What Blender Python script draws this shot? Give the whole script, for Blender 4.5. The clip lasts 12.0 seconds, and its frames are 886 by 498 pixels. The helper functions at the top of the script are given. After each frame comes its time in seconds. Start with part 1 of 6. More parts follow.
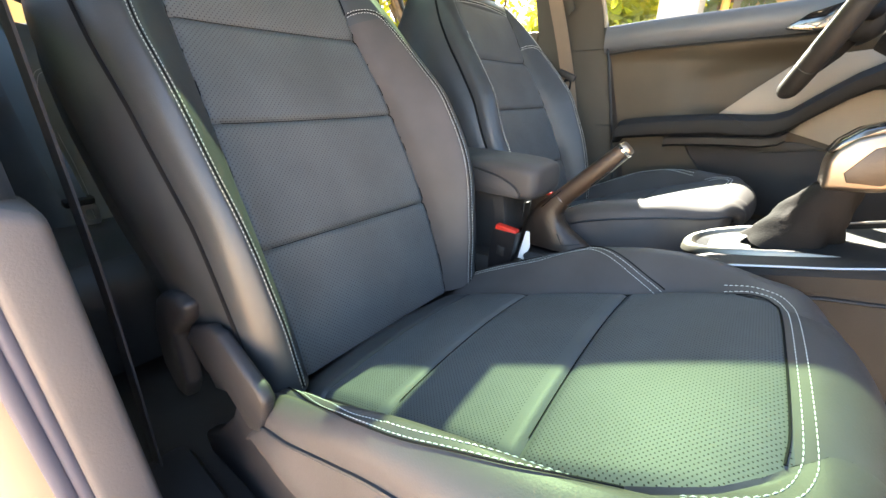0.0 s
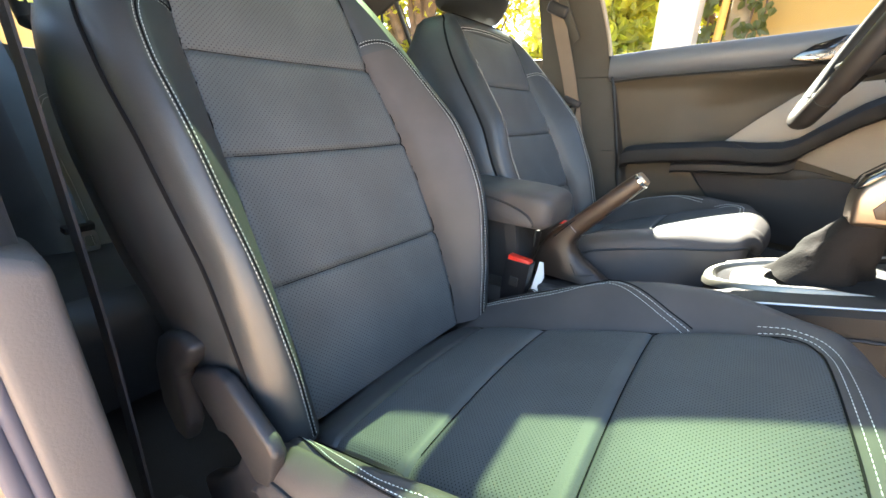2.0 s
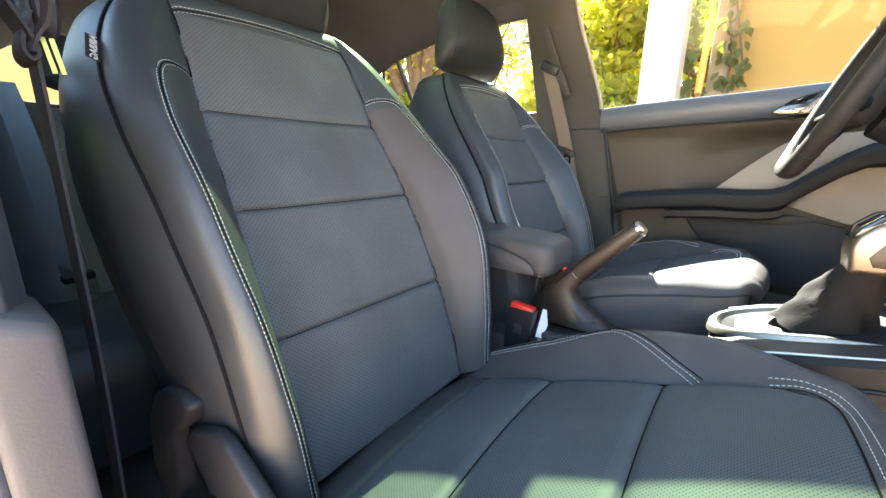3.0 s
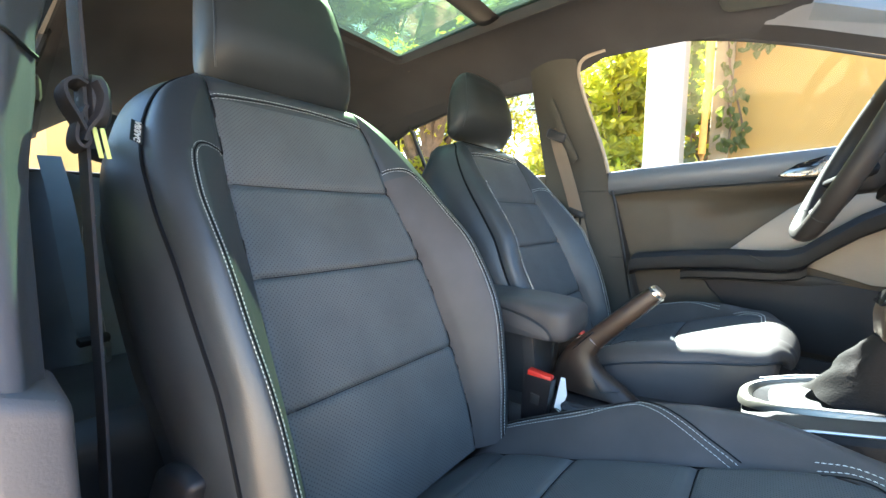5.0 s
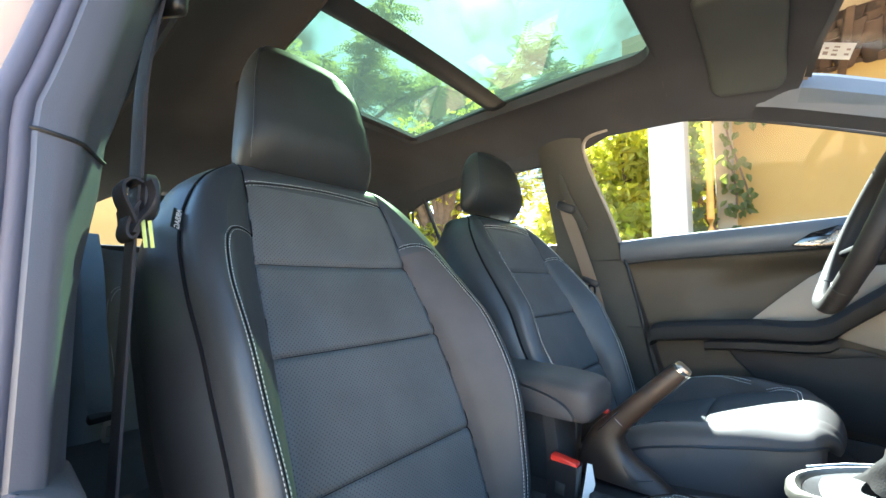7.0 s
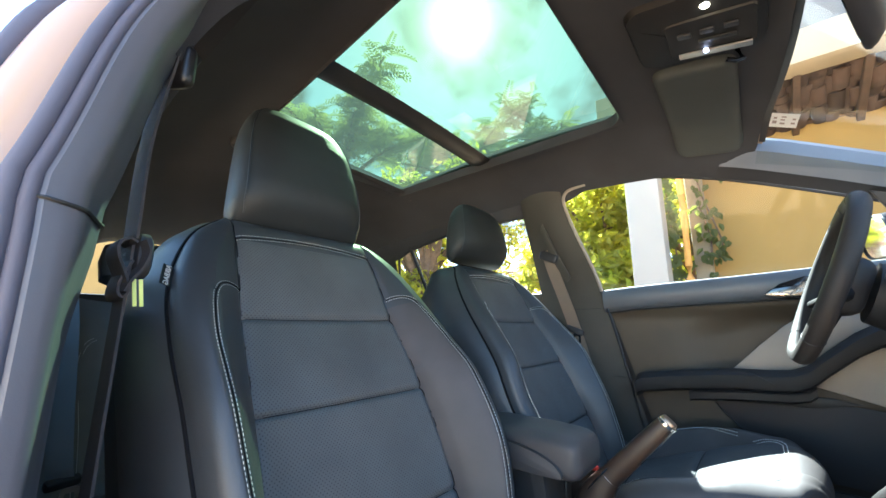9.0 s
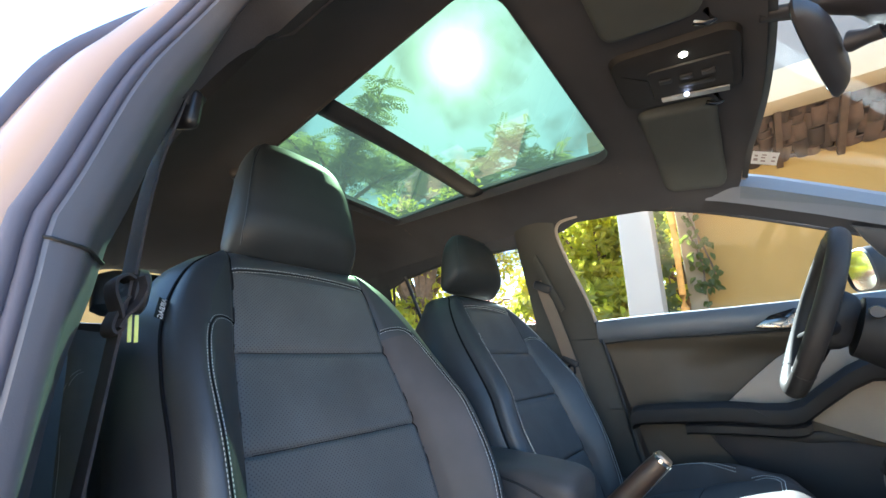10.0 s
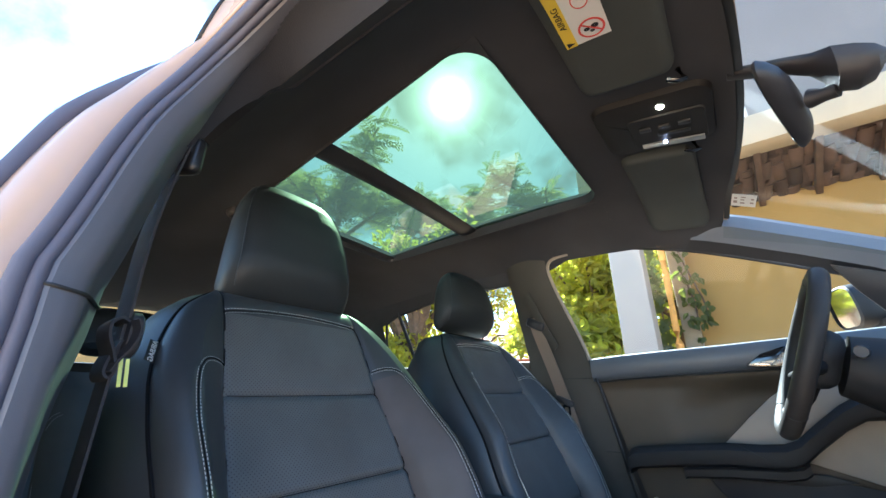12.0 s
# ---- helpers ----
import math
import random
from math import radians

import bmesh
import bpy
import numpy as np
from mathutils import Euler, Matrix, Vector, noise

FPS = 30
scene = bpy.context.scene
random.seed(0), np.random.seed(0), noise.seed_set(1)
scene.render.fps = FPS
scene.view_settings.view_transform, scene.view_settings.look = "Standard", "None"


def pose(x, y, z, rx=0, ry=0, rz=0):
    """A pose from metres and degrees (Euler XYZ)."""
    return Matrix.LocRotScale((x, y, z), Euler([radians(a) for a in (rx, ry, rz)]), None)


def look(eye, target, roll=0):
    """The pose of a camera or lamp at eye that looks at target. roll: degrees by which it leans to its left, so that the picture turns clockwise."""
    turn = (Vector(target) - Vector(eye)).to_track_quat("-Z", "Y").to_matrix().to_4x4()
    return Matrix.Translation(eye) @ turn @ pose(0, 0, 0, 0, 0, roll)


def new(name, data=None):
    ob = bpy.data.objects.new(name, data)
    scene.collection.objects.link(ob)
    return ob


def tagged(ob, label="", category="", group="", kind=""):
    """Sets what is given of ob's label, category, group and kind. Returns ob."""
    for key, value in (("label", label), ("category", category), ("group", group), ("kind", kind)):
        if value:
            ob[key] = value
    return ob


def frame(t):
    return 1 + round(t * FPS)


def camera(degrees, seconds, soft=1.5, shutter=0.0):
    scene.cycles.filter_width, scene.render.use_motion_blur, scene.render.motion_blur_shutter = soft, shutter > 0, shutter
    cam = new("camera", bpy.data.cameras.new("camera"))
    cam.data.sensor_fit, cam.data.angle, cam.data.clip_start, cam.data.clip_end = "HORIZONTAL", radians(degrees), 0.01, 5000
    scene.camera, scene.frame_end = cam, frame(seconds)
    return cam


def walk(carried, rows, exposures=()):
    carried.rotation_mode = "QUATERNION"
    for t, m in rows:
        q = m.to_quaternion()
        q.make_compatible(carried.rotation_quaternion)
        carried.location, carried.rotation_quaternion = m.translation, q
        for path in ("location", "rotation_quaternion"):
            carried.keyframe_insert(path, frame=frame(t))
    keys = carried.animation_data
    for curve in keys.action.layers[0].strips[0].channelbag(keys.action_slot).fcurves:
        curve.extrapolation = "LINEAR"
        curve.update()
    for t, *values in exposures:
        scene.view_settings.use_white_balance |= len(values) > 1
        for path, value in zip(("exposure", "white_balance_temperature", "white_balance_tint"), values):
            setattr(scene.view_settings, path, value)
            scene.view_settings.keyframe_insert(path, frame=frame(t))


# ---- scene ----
cam = camera(99.0, 12.0)

PATH = [
    (0, (0.496, -0.745, 0.928), (-0.636, 0.713, 0.159), 0.9),
    (0.5, (0.481, -0.745, 0.929), (-0.648, 0.719, 0.167), 1.2),
    (1, (0.467, -0.742, 0.93), (-0.664, 0.728, 0.182), 1.2),
    (1.5, (0.458, -0.733, 0.93), (-0.677, 0.745, 0.204), 1.3),
    (2, (0.455, -0.741, 0.944), (-0.686, 0.753, 0.262), 1.2),
    (2.5, (0.452, -0.746, 0.951), (-0.708, 0.78, 0.38), 1.0),
    (3, (0.447, -0.748, 0.957), (-0.725, 0.803, 0.486), 0.9),
    (5, (0.443, -0.75, 0.973), (-0.807, 0.8, 0.793), 0.5),
    (5.5, (0.441, -0.754, 0.981), (-0.828, 0.788, 0.884), 0.4),
    (6, (0.442, -0.759, 0.987), (-0.843, 0.774, 0.979), 0.4),
    (6.5, (0.441, -0.765, 0.991), (-0.854, 0.757, 1.072), 0.3),
    (7, (0.444, -0.765, 0.993), (-0.855, 0.747, 1.151), 0.1),
    (9, (0.457, -0.781, 1.006), (-0.766, 0.753, 1.399), -0.1),
    (9.5, (0.464, -0.786, 1.011), (-0.74, 0.744, 1.468), -0.0),
    (10, (0.468, -0.791, 1.015), (-0.715, 0.732, 1.545), -0.0),
    (10.5, (0.473, -0.793, 1.017), (-0.692, 0.719, 1.612), -0.0),
    (11, (0.476, -0.795, 1.018), (-0.678, 0.708, 1.658), -0.1),
    (11.5, (0.482, -0.797, 1.019), (-0.662, 0.701, 1.689), -0.2),
    (12, (0.481, -0.803, 1.021), (-0.642, 0.695, 1.724), -0.2),
]
walk(cam, [(t, look(eye, target, roll)) for t, eye, target, roll in PATH], [(0.0, 4.42, 6900, 7), (2.0, 4.42, 6800, 7), (4.0, 4.36, 6150, 3), (6.0, 4.20, 5700, 0), (7.5, 3.92, 5620, 0), (9.5, 3.60, 5450, 2), (12.0, 3.24, 5200, 3)])

# ---- light ----
SUN = Vector((-0.408, 0.575, 0.710)).normalized()
GLARE = Vector((-0.430, 0.604, 0.672)).normalized()
sun_data = bpy.data.lights.new("sun", "SUN")
sun_data.energy, sun_data.angle, sun_data.color = 4.4, radians(0.53), (1.0, 0.95, 0.86)
sun = new("sun", sun_data)
sun.matrix_world = look((0, 0, 0), -SUN) 

world = bpy.data.worlds.new("sky")
scene.world = world
world.use_nodes = True
wn, wl = world.node_tree.nodes, world.node_tree.links
wn.clear()
sky = wn.new("ShaderNodeTexSky")
sky.sky_type, sky.sun_disc = "NISHITA", False
sky.sun_elevation = math.asin(SUN.z)
sky.sun_rotation = math.atan2(SUN.x, SUN.y)
sky.dust_density, sky.air_density = 0.4, 1.0
co = wn.new("ShaderNodeTexCoord")
# clouds
cn = wn.new("ShaderNodeTexNoise")
cn.inputs["Scale"].default_value, cn.inputs["Detail"].default_value, cn.inputs["Roughness"].default_value = 3.2, 7.0, 0.58
wl.new(co.outputs["Generated"], cn.inputs["Vector"])
cr = wn.new("ShaderNodeMapRange")
cr.inputs["From Min"].default_value, cr.inputs["From Max"].default_value = 0.49, 0.60
wl.new(cn.outputs["Fac"], cr.inputs["Value"])
cm = wn.new("ShaderNodeMix")
cm.data_type = "RGBA"
cm.inputs["B"].default_value = (0.62, 0.67, 0.76, 1)
wl.new(cr.outputs["Result"], cm.inputs["Factor"])
wl.new(sky.outputs["Color"], cm.inputs["A"])
# glare of air round the sun
dotn = wn.new("ShaderNodeVectorMath")
dotn.operation = "DOT_PRODUCT"
dotn.inputs[1].default_value = GLARE
nrm = wn.new("ShaderNodeVectorMath")
nrm.operation = "NORMALIZE"
wl.new(co.outputs["Generated"], nrm.inputs[0])
wl.new(nrm.outputs["Vector"], dotn.inputs[0])
clampn = wn.new("ShaderNodeMath")
clampn.operation = "MAXIMUM"
clampn.inputs[1].default_value = 0.0
wl.new(dotn.outputs["Value"], clampn.inputs[0])


def glow(power, gain):
    p = wn.new("ShaderNodeMath")
    p.operation = "POWER"
    p.inputs[1].default_value = power
    wl.new(clampn.outputs["Value"], p.inputs[0])
    g = wn.new("ShaderNodeMath")
    g.operation = "MULTIPLY"
    g.inputs[1].default_value = gain
    wl.new(p.outputs["Value"], g.inputs[0])
    return g


ga, gb, gc = glow(4000, 300.0), glow(420, 16.0), glow(26, 3.6)
gs = wn.new("ShaderNodeMath")
gs.operation = "ADD"
wl.new(ga.outputs["Value"], gs.inputs[0])
wl.new(gb.outputs["Value"], gs.inputs[1])
lining = wn.new("ShaderNodeMapRange")
lining.inputs["To Min"].default_value, lining.inputs["To Max"].default_value = 0.04, 1.0
wl.new(cr.outputs["Result"], lining.inputs["Value"])
lit = wn.new("ShaderNodeMath")
lit.operation = "MULTIPLY"
wl.new(gc.outputs["Value"], lit.inputs[0])
wl.new(lining.outputs["Result"], lit.inputs[1])
gt = wn.new("ShaderNodeMath")
gt.operation = "ADD"
wl.new(gs.outputs["Value"], gt.inputs[0])
wl.new(lit.outputs["Value"], gt.inputs[1])
addc = wn.new("ShaderNodeMix")
addc.data_type, addc.blend_type = "RGBA", "ADD"
addc.inputs["Factor"].default_value = 1.0
wl.new(cm.outputs["Result"], addc.inputs["A"])
wl.new(gt.outputs["Value"], addc.inputs["B"])
bg = wn.new("ShaderNodeBackground")
bg.inputs["Strength"].default_value = 0.088
wl.new(addc.outputs["Result"], bg.inputs["Color"])
wo = wn.new("ShaderNodeOutputWorld")
wl.new(bg.outputs["Background"], wo.inputs["Surface"])


# ---- materials ----
def surface(name, color, rough=0.5, metal=0.0, vary=0.12, scale=6.0, grain=220.0, bump=0.12, coat=0.0, second=None, spec=0.5, depth=0.002):
    m = bpy.data.materials.new(name)
    m.use_nodes = True
    n, l = m.node_tree.nodes, m.node_tree.links
    b = n["Principled BSDF"]
    b.inputs["Roughness"].default_value, b.inputs["Metallic"].default_value = rough, metal
    b.inputs["Coat Weight"].default_value = coat
    b.inputs["Coat Roughness"].default_value = 0.08
    b.inputs["Specular IOR Level"].default_value = spec
    tc = n.new("ShaderNodeTexCoord")
    big, small = n.new("ShaderNodeTexNoise"), n.new("ShaderNodeTexNoise")
    big.inputs["Scale"].default_value, big.inputs["Detail"].default_value = scale, 5.0
    small.inputs["Scale"].default_value, small.inputs["Detail"].default_value = grain, 3.0
    for t in (big, small):
        l.new(tc.outputs["Object"], t.inputs["Vector"])
    mx = n.new("ShaderNodeMix")
    mx.data_type = "RGBA"
    c = Vector(color)
    d = Vector(second) if second else c * (1 - vary)
    e = c if second else c * (1 + vary)
    mx.inputs["A"].default_value, mx.inputs["B"].default_value = (*d, 1), (*e, 1)
    mr = n.new("ShaderNodeMapRange")
    mr.inputs["From Min"].default_value, mr.inputs["From Max"].default_value = 0.3, 0.7
    l.new(big.outputs["Fac"], mr.inputs["Value"])
    l.new(mr.outputs["Result"], mx.inputs["Factor"])
    l.new(mx.outputs["Result"], b.inputs["Base Color"])
    rr = n.new("ShaderNodeMapRange")
    rr.inputs["To Min"].default_value, rr.inputs["To Max"].default_value = max(rough - 0.08, 0.02), min(rough + 0.08, 1)
    l.new(small.outputs["Fac"], rr.inputs["Value"])
    l.new(rr.outputs["Result"], b.inputs["Roughness"])
    if bump:
        bp = n.new("ShaderNodeBump")
        bp.inputs["Strength"].default_value, bp.inputs["Distance"].default_value = bump, depth
        l.new(small.outputs["Fac"], bp.inputs["Height"])
        l.new(bp.outputs["Normal"], b.inputs["Normal"])
    return m


def glass(name, tint, gloss=0.06, rough=0.0, haze=0.0):
    m = bpy.data.materials.new(name)
    m.use_nodes = True
    n, l = m.node_tree.nodes, m.node_tree.links
    n.clear()
    tr, gl, mx, out = n.new("ShaderNodeBsdfTransparent"), n.new("ShaderNodeBsdfGlossy"), n.new("ShaderNodeMixShader"), n.new("ShaderNodeOutputMaterial")
    tr.inputs["Color"].default_value = (*tint, 1)
    gl.inputs["Roughness"].default_value = rough
    lw = n.new("ShaderNodeLayerWeight")
    pw = n.new("ShaderNodeMath")
    pw.operation = "POWER"
    pw.inputs[1].default_value = 4.0
    l.new(lw.outputs["Facing"], pw.inputs[0])
    fr = n.new("ShaderNodeMath")
    fr.operation = "MULTIPLY_ADD"
    fr.inputs[1].default_value, fr.inputs[2].default_value = 0.8, gloss
    l.new(pw.outputs["Value"], fr.inputs[0])
    l.new(fr.outputs["Value"], mx.inputs["Fac"])
    l.new(tr.outputs["BSDF"], mx.inputs[1])
    l.new(gl.outputs["BSDF"], mx.inputs[2])
    if haze:
        # a pale green translucent share imitates veiling glare over the pane
        veil, both = n.new("ShaderNodeBsdfTranslucent"), n.new("ShaderNodeMixShader")
        veil.inputs["Color"].default_value = (0.55, 0.80, 0.62, 1)
        both.inputs["Fac"].default_value = haze
        l.new(mx.outputs["Shader"], both.inputs[1])
        l.new(veil.outputs["BSDF"], both.inputs[2])
        l.new(both.outputs["Shader"], out.inputs["Surface"])
    else:
        l.new(mx.outputs["Shader"], out.inputs["Surface"])
    return m


def leather(name, color, perforated=False, rough=0.46, hole=0.085, plain=(), spec=0.45, pitch=0.0052):
    """Dyed leather; plain lists bands (from, to) along the panel without holes."""
    m = surface(name, color, rough, vary=0.14, scale=9.0, grain=620.0, bump=0.16, spec=spec, depth=0.0012)
    if not perforated:
        return m
    n, l = m.node_tree.nodes, m.node_tree.links
    b = n["Principled BSDF"]
    uv = n.new("ShaderNodeUVMap")
    holes = []
    for shift in (0.0, 0.5):
        mp = n.new("ShaderNodeVectorMath")
        mp.operation = "MULTIPLY_ADD"
        mp.inputs[1].default_value = (1 / pitch, 1 / pitch, 0)
        mp.inputs[2].default_value = (shift, shift, 0)
        l.new(uv.outputs["UV"], mp.inputs[0])
        fr = n.new("ShaderNodeVectorMath")
        fr.operation = "FRACTION"
        l.new(mp.outputs["Vector"], fr.inputs[0])
        ds = n.new("ShaderNodeVectorMath")
        ds.operation = "DISTANCE"
        ds.inputs[1].default_value = (0.5, 0.5, 0)
        l.new(fr.outputs["Vector"], ds.inputs[0])
        holes.append(ds)
    mn = n.new("ShaderNodeMath")
    mn.operation = "MINIMUM"
    l.new(holes[0].outputs["Value"], mn.inputs[0])
    l.new(holes[1].outputs["Value"], mn.inputs[1])
    ht = n.new("ShaderNodeMapRange")
    ht.inputs["From Min"].default_value, ht.inputs["From Max"].default_value = hole, hole + 0.045
    l.new(mn.outputs["Value"], ht.inputs["Value"])
    height = ht.outputs["Result"]
    sep = n.new("ShaderNodeSeparateXYZ")
    l.new(uv.outputs["UV"], sep.inputs["Vector"])
    for lo, hi in plain:
        near, keep = n.new("ShaderNodeMath"), n.new("ShaderNodeMath")
        near.operation, keep.operation = "COMPARE", "MAXIMUM"
        near.inputs[1].default_value, near.inputs[2].default_value = (lo + hi) / 2, (hi - lo) / 2
        l.new(sep.outputs["Y"], near.inputs[0])
        l.new(near.outputs["Value"], keep.inputs[0])
        l.new(height, keep.inputs[1])
        height = keep.outputs["Value"]
    old = b.inputs["Base Color"].links[0].from_socket
    mx = n.new("ShaderNodeMix")
    mx.data_type = "RGBA"
    mx.inputs["A"].default_value = (0.014, 0.014, 0.016, 1)
    l.new(height, mx.inputs["Factor"])
    l.new(old, mx.inputs["B"])
    l.new(mx.outputs["Result"], b.inputs["Base Color"])
    bp = n.new("ShaderNodeBump")
    bp.inputs["Strength"].default_value, bp.inputs["Distance"].default_value = 0.6, 0.001
    l.new(height, bp.inputs["Height"])
    l.new(b.inputs["Normal"].links[0].from_socket, bp.inputs["Normal"])
    l.new(bp.outputs["Normal"], b.inputs["Normal"])
    return m


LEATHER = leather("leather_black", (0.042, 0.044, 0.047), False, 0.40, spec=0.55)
LEATHER_DARK = leather("leather_dark", (0.026, 0.031, 0.038))
LEATHER_HEAD = leather("leather_headrest", (0.024, 0.027, 0.029), False, 0.48, spec=0.36)
RIM_LEATHER = leather("leather_rim", (0.026, 0.022, 0.019), False, 0.58, spec=0.28)
LEATHER_PERF = leather("leather_perforated", (0.105, 0.107, 0.108), True, 0.52, 0.088, (), 0.32, 0.0064)
LEATHER_PERF_DARK = leather("leather_perforated_dark", (0.092, 0.097, 0.100), True, 0.52, 0.105, ((0.196, 0.216), (0.356, 0.378)), 0.18, 0.0046)
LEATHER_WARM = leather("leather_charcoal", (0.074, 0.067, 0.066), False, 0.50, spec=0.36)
# bench leather is lightened: its colour makes up for missing window light
LEATHER_REAR = leather("leather_rear_lightened", (0.150, 0.152, 0.156), False, 0.50)
THREAD = surface("white_thread", (0.75, 0.76, 0.72), 0.7, vary=0.05, bump=0)
PLASTIC = surface("black_plastic", (0.026, 0.025, 0.028), 0.48, grain=700.0, bump=0.25)
PLASTIC_GREY = surface("dark_grey_plastic", (0.036, 0.032, 0.031), 0.62, grain=600.0, bump=0.3)
TRIM_GREY = surface("grey_pillar_plastic", (0.108, 0.111, 0.133), 0.42, vary=0.05, grain=900.0, bump=0.06)
TRIM_GRAINED = surface("grained_grey_plastic", (0.115, 0.105, 0.108), 0.55, vary=0.08, grain=420.0, bump=0.12)
LEDGE = surface("soft_ledge_plastic", (0.105, 0.115, 0.13), 0.42, vary=0.08, grain=600.0, bump=0.12)
GRIP = surface("brown_black_grip", (0.044, 0.027, 0.018), 0.34, grain=500.0, bump=0.2)
ARM_PAD = surface("matt_black_pad", (0.017, 0.016, 0.016), 0.62, grain=600.0, bump=0.15, spec=0.35)
BOOT_CLOTH = surface("creased_brown_black_leather", (0.016, 0.014, 0.013), 0.8, grain=400.0, bump=0.2, spec=0.15)
LINER_SHADED = surface("shaded_roof_lining", (0.024, 0.025, 0.032), 0.9, grain=500.0, bump=0.2)
DOOR_TRIM = surface("door_panel_plastic", (0.071, 0.055, 0.035), 0.55, grain=450.0, bump=0.3)
DOOR_INSERT = surface("door_insert_grey", (0.37, 0.32, 0.26), 0.6, grain=300.0, bump=0.2)
PILLAR_DARK = surface("olive_grey_pillar_plastic", (0.048, 0.045, 0.037), 0.6, grain=500.0, bump=0.3)
PILLAR_BLUE = surface("grey_blue_pillar_plastic", (0.155, 0.170, 0.20), 0.45, grain=400.0, bump=0.2)
VISOR = surface("visor_cloth", (0.055, 0.062, 0.060), 0.9, grain=800.0, bump=0.2)
REAR_WEB = surface("belt_webbing_blue_grey", (0.17, 0.195, 0.21), 0.7, grain=900.0, bump=0.4)
RUBBER = surface("rubber_seal", (0.018, 0.018, 0.022), 0.6, bump=0.1)
SOFT_SEAL = surface("soft_grey_rubber", (0.095, 0.093, 0.125), 0.6, vary=0.06, grain=900.0, bump=0.05)
PAINT = surface("body_paint_pearl", (0.44, 0.31, 0.215), 0.30, vary=0.03, grain=8.0, bump=0.0, coat=0.6)
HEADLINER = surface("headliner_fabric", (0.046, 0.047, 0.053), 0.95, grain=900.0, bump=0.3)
CARPET = surface("carpet", (0.052, 0.044, 0.040), 1.0, grain=400.0, bump=0.6)
SILVER = surface("satin_silver", (0.44, 0.42, 0.39), 0.34, metal=1.0, vary=0.04, bump=0.0)
KNOB_METAL = surface("satin_beige_metal", (0.34, 0.27, 0.21), 0.42, metal=1.0, vary=0.05, bump=0.0)
BEZEL_METAL = surface("satin_bezel_metal", (0.27, 0.26, 0.225), 0.44, metal=1.0, vary=0.05, bump=0.0)
CHROME = surface("chrome", (0.8, 0.8, 0.8), 0.08, metal=1.0, vary=0.02, bump=0.0)
COPPER = surface("brushed_bronze", (0.70, 0.55, 0.40), 0.28, metal=1.0, vary=0.05, bump=0.0)
PIANO = surface("gloss_black", (0.01, 0.01, 0.012), 0.06, vary=0.02, bump=0.0, coat=1.0)
PIANO_MATT = surface("satin_black_plastic", (0.012, 0.011, 0.012), 0.35, vary=0.05, bump=0.05)
RED = surface("red_button", (0.75, 0.035, 0.02), 0.4, vary=0.05, bump=0.0)
WEB = surface("belt_webbing", (0.034, 0.032, 0.036), 0.7, grain=900.0, bump=0.5)
WEB_TAN = surface("belt_webbing_brown", (0.19, 0.15, 0.115), 0.7, grain=900.0, bump=0.5)
MIRROR = surface("mirror_glass", (0.85, 0.87, 0.88), 0.01, metal=1.0, vary=0.0, bump=0.0)
WHITE_PRINT = surface("white_print", (0.8, 0.8, 0.78), 0.5, vary=0.03, bump=0)
STICKER_INK = surface("faded_print", (0.36, 0.29, 0.27), 0.6, vary=0.2, bump=0)
YELLOW_PRINT = surface("yellow_print", (0.85, 0.62, 0.05), 0.5, vary=0.03, bump=0)
RED_PRINT = surface("red_print", (0.7, 0.08, 0.06), 0.5, vary=0.03, bump=0)
# black for the piping and for the shade painted into seam creases
PIPING_SEAM_SHADE = surface("black_piping_and_seam_shade", (0.007, 0.007, 0.008), 0.75, vary=0.05, bump=0, spec=0.12)
BLACK_PRINT = surface("black_print", (0.02, 0.02, 0.02), 0.5, vary=0.03, bump=0)
GLINT_YELLOW = surface("yellow_glint", (0.75, 0.85, 0.25), 0.4, vary=0.03, bump=0)
ROOF_GLASS = glass("green_roof_glass", (0.099, 0.152, 0.085), 0.02, 0.0, 0.016)
CLEAR_GLASS = glass("clear_window_glass", (0.88, 0.92, 0.90), 0.03)
SCREEN_GLASS = glass("windscreen_glass", (0.86, 0.89, 0.88), 0.008)
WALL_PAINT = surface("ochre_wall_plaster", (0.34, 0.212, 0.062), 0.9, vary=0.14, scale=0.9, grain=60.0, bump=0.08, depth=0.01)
WALL_SUN = surface("warm_wall_plaster", (0.78, 0.68, 0.55), 0.9, vary=0.12, scale=0.8, grain=60.0, bump=0.4, depth=0.01)
WALL_AMBER = surface("amber_wall_plaster", (0.62, 0.38, 0.14), 0.9, vary=0.15, scale=0.8, grain=60.0, bump=0.4, depth=0.01)
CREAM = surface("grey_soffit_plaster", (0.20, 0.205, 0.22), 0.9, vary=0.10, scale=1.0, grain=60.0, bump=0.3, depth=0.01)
WHITE_PAINT = surface("white_column_paint", (0.43, 0.39, 0.34), 0.7, vary=0.04, scale=3.0, grain=90.0, bump=0.2)
GROUND = surface("warm_clay_paving", (0.45, 0.285, 0.16), 0.9, vary=0.18, scale=1.5, grain=50.0, bump=0.5, depth=0.01)
TILE = surface("clay_tile", (0.066, 0.042, 0.031), 0.85, vary=0.35, scale=5.0, grain=80.0, bump=0.5)
BEAM_CREAM = surface("cream_beam_paint", (0.50, 0.43, 0.31), 0.8, vary=0.08, scale=2.0, grain=70.0, bump=0.25)
POST_CREAM = surface("weathered_cream_plaster", (0.27, 0.215, 0.14), 0.9, vary=0.2, scale=4.0, grain=60.0, bump=0.3, depth=0.006)
ROOF_RED = surface("red_clay_roof", (0.30, 0.10, 0.06), 0.85, vary=0.25, scale=3.0, grain=60.0, bump=0.5)
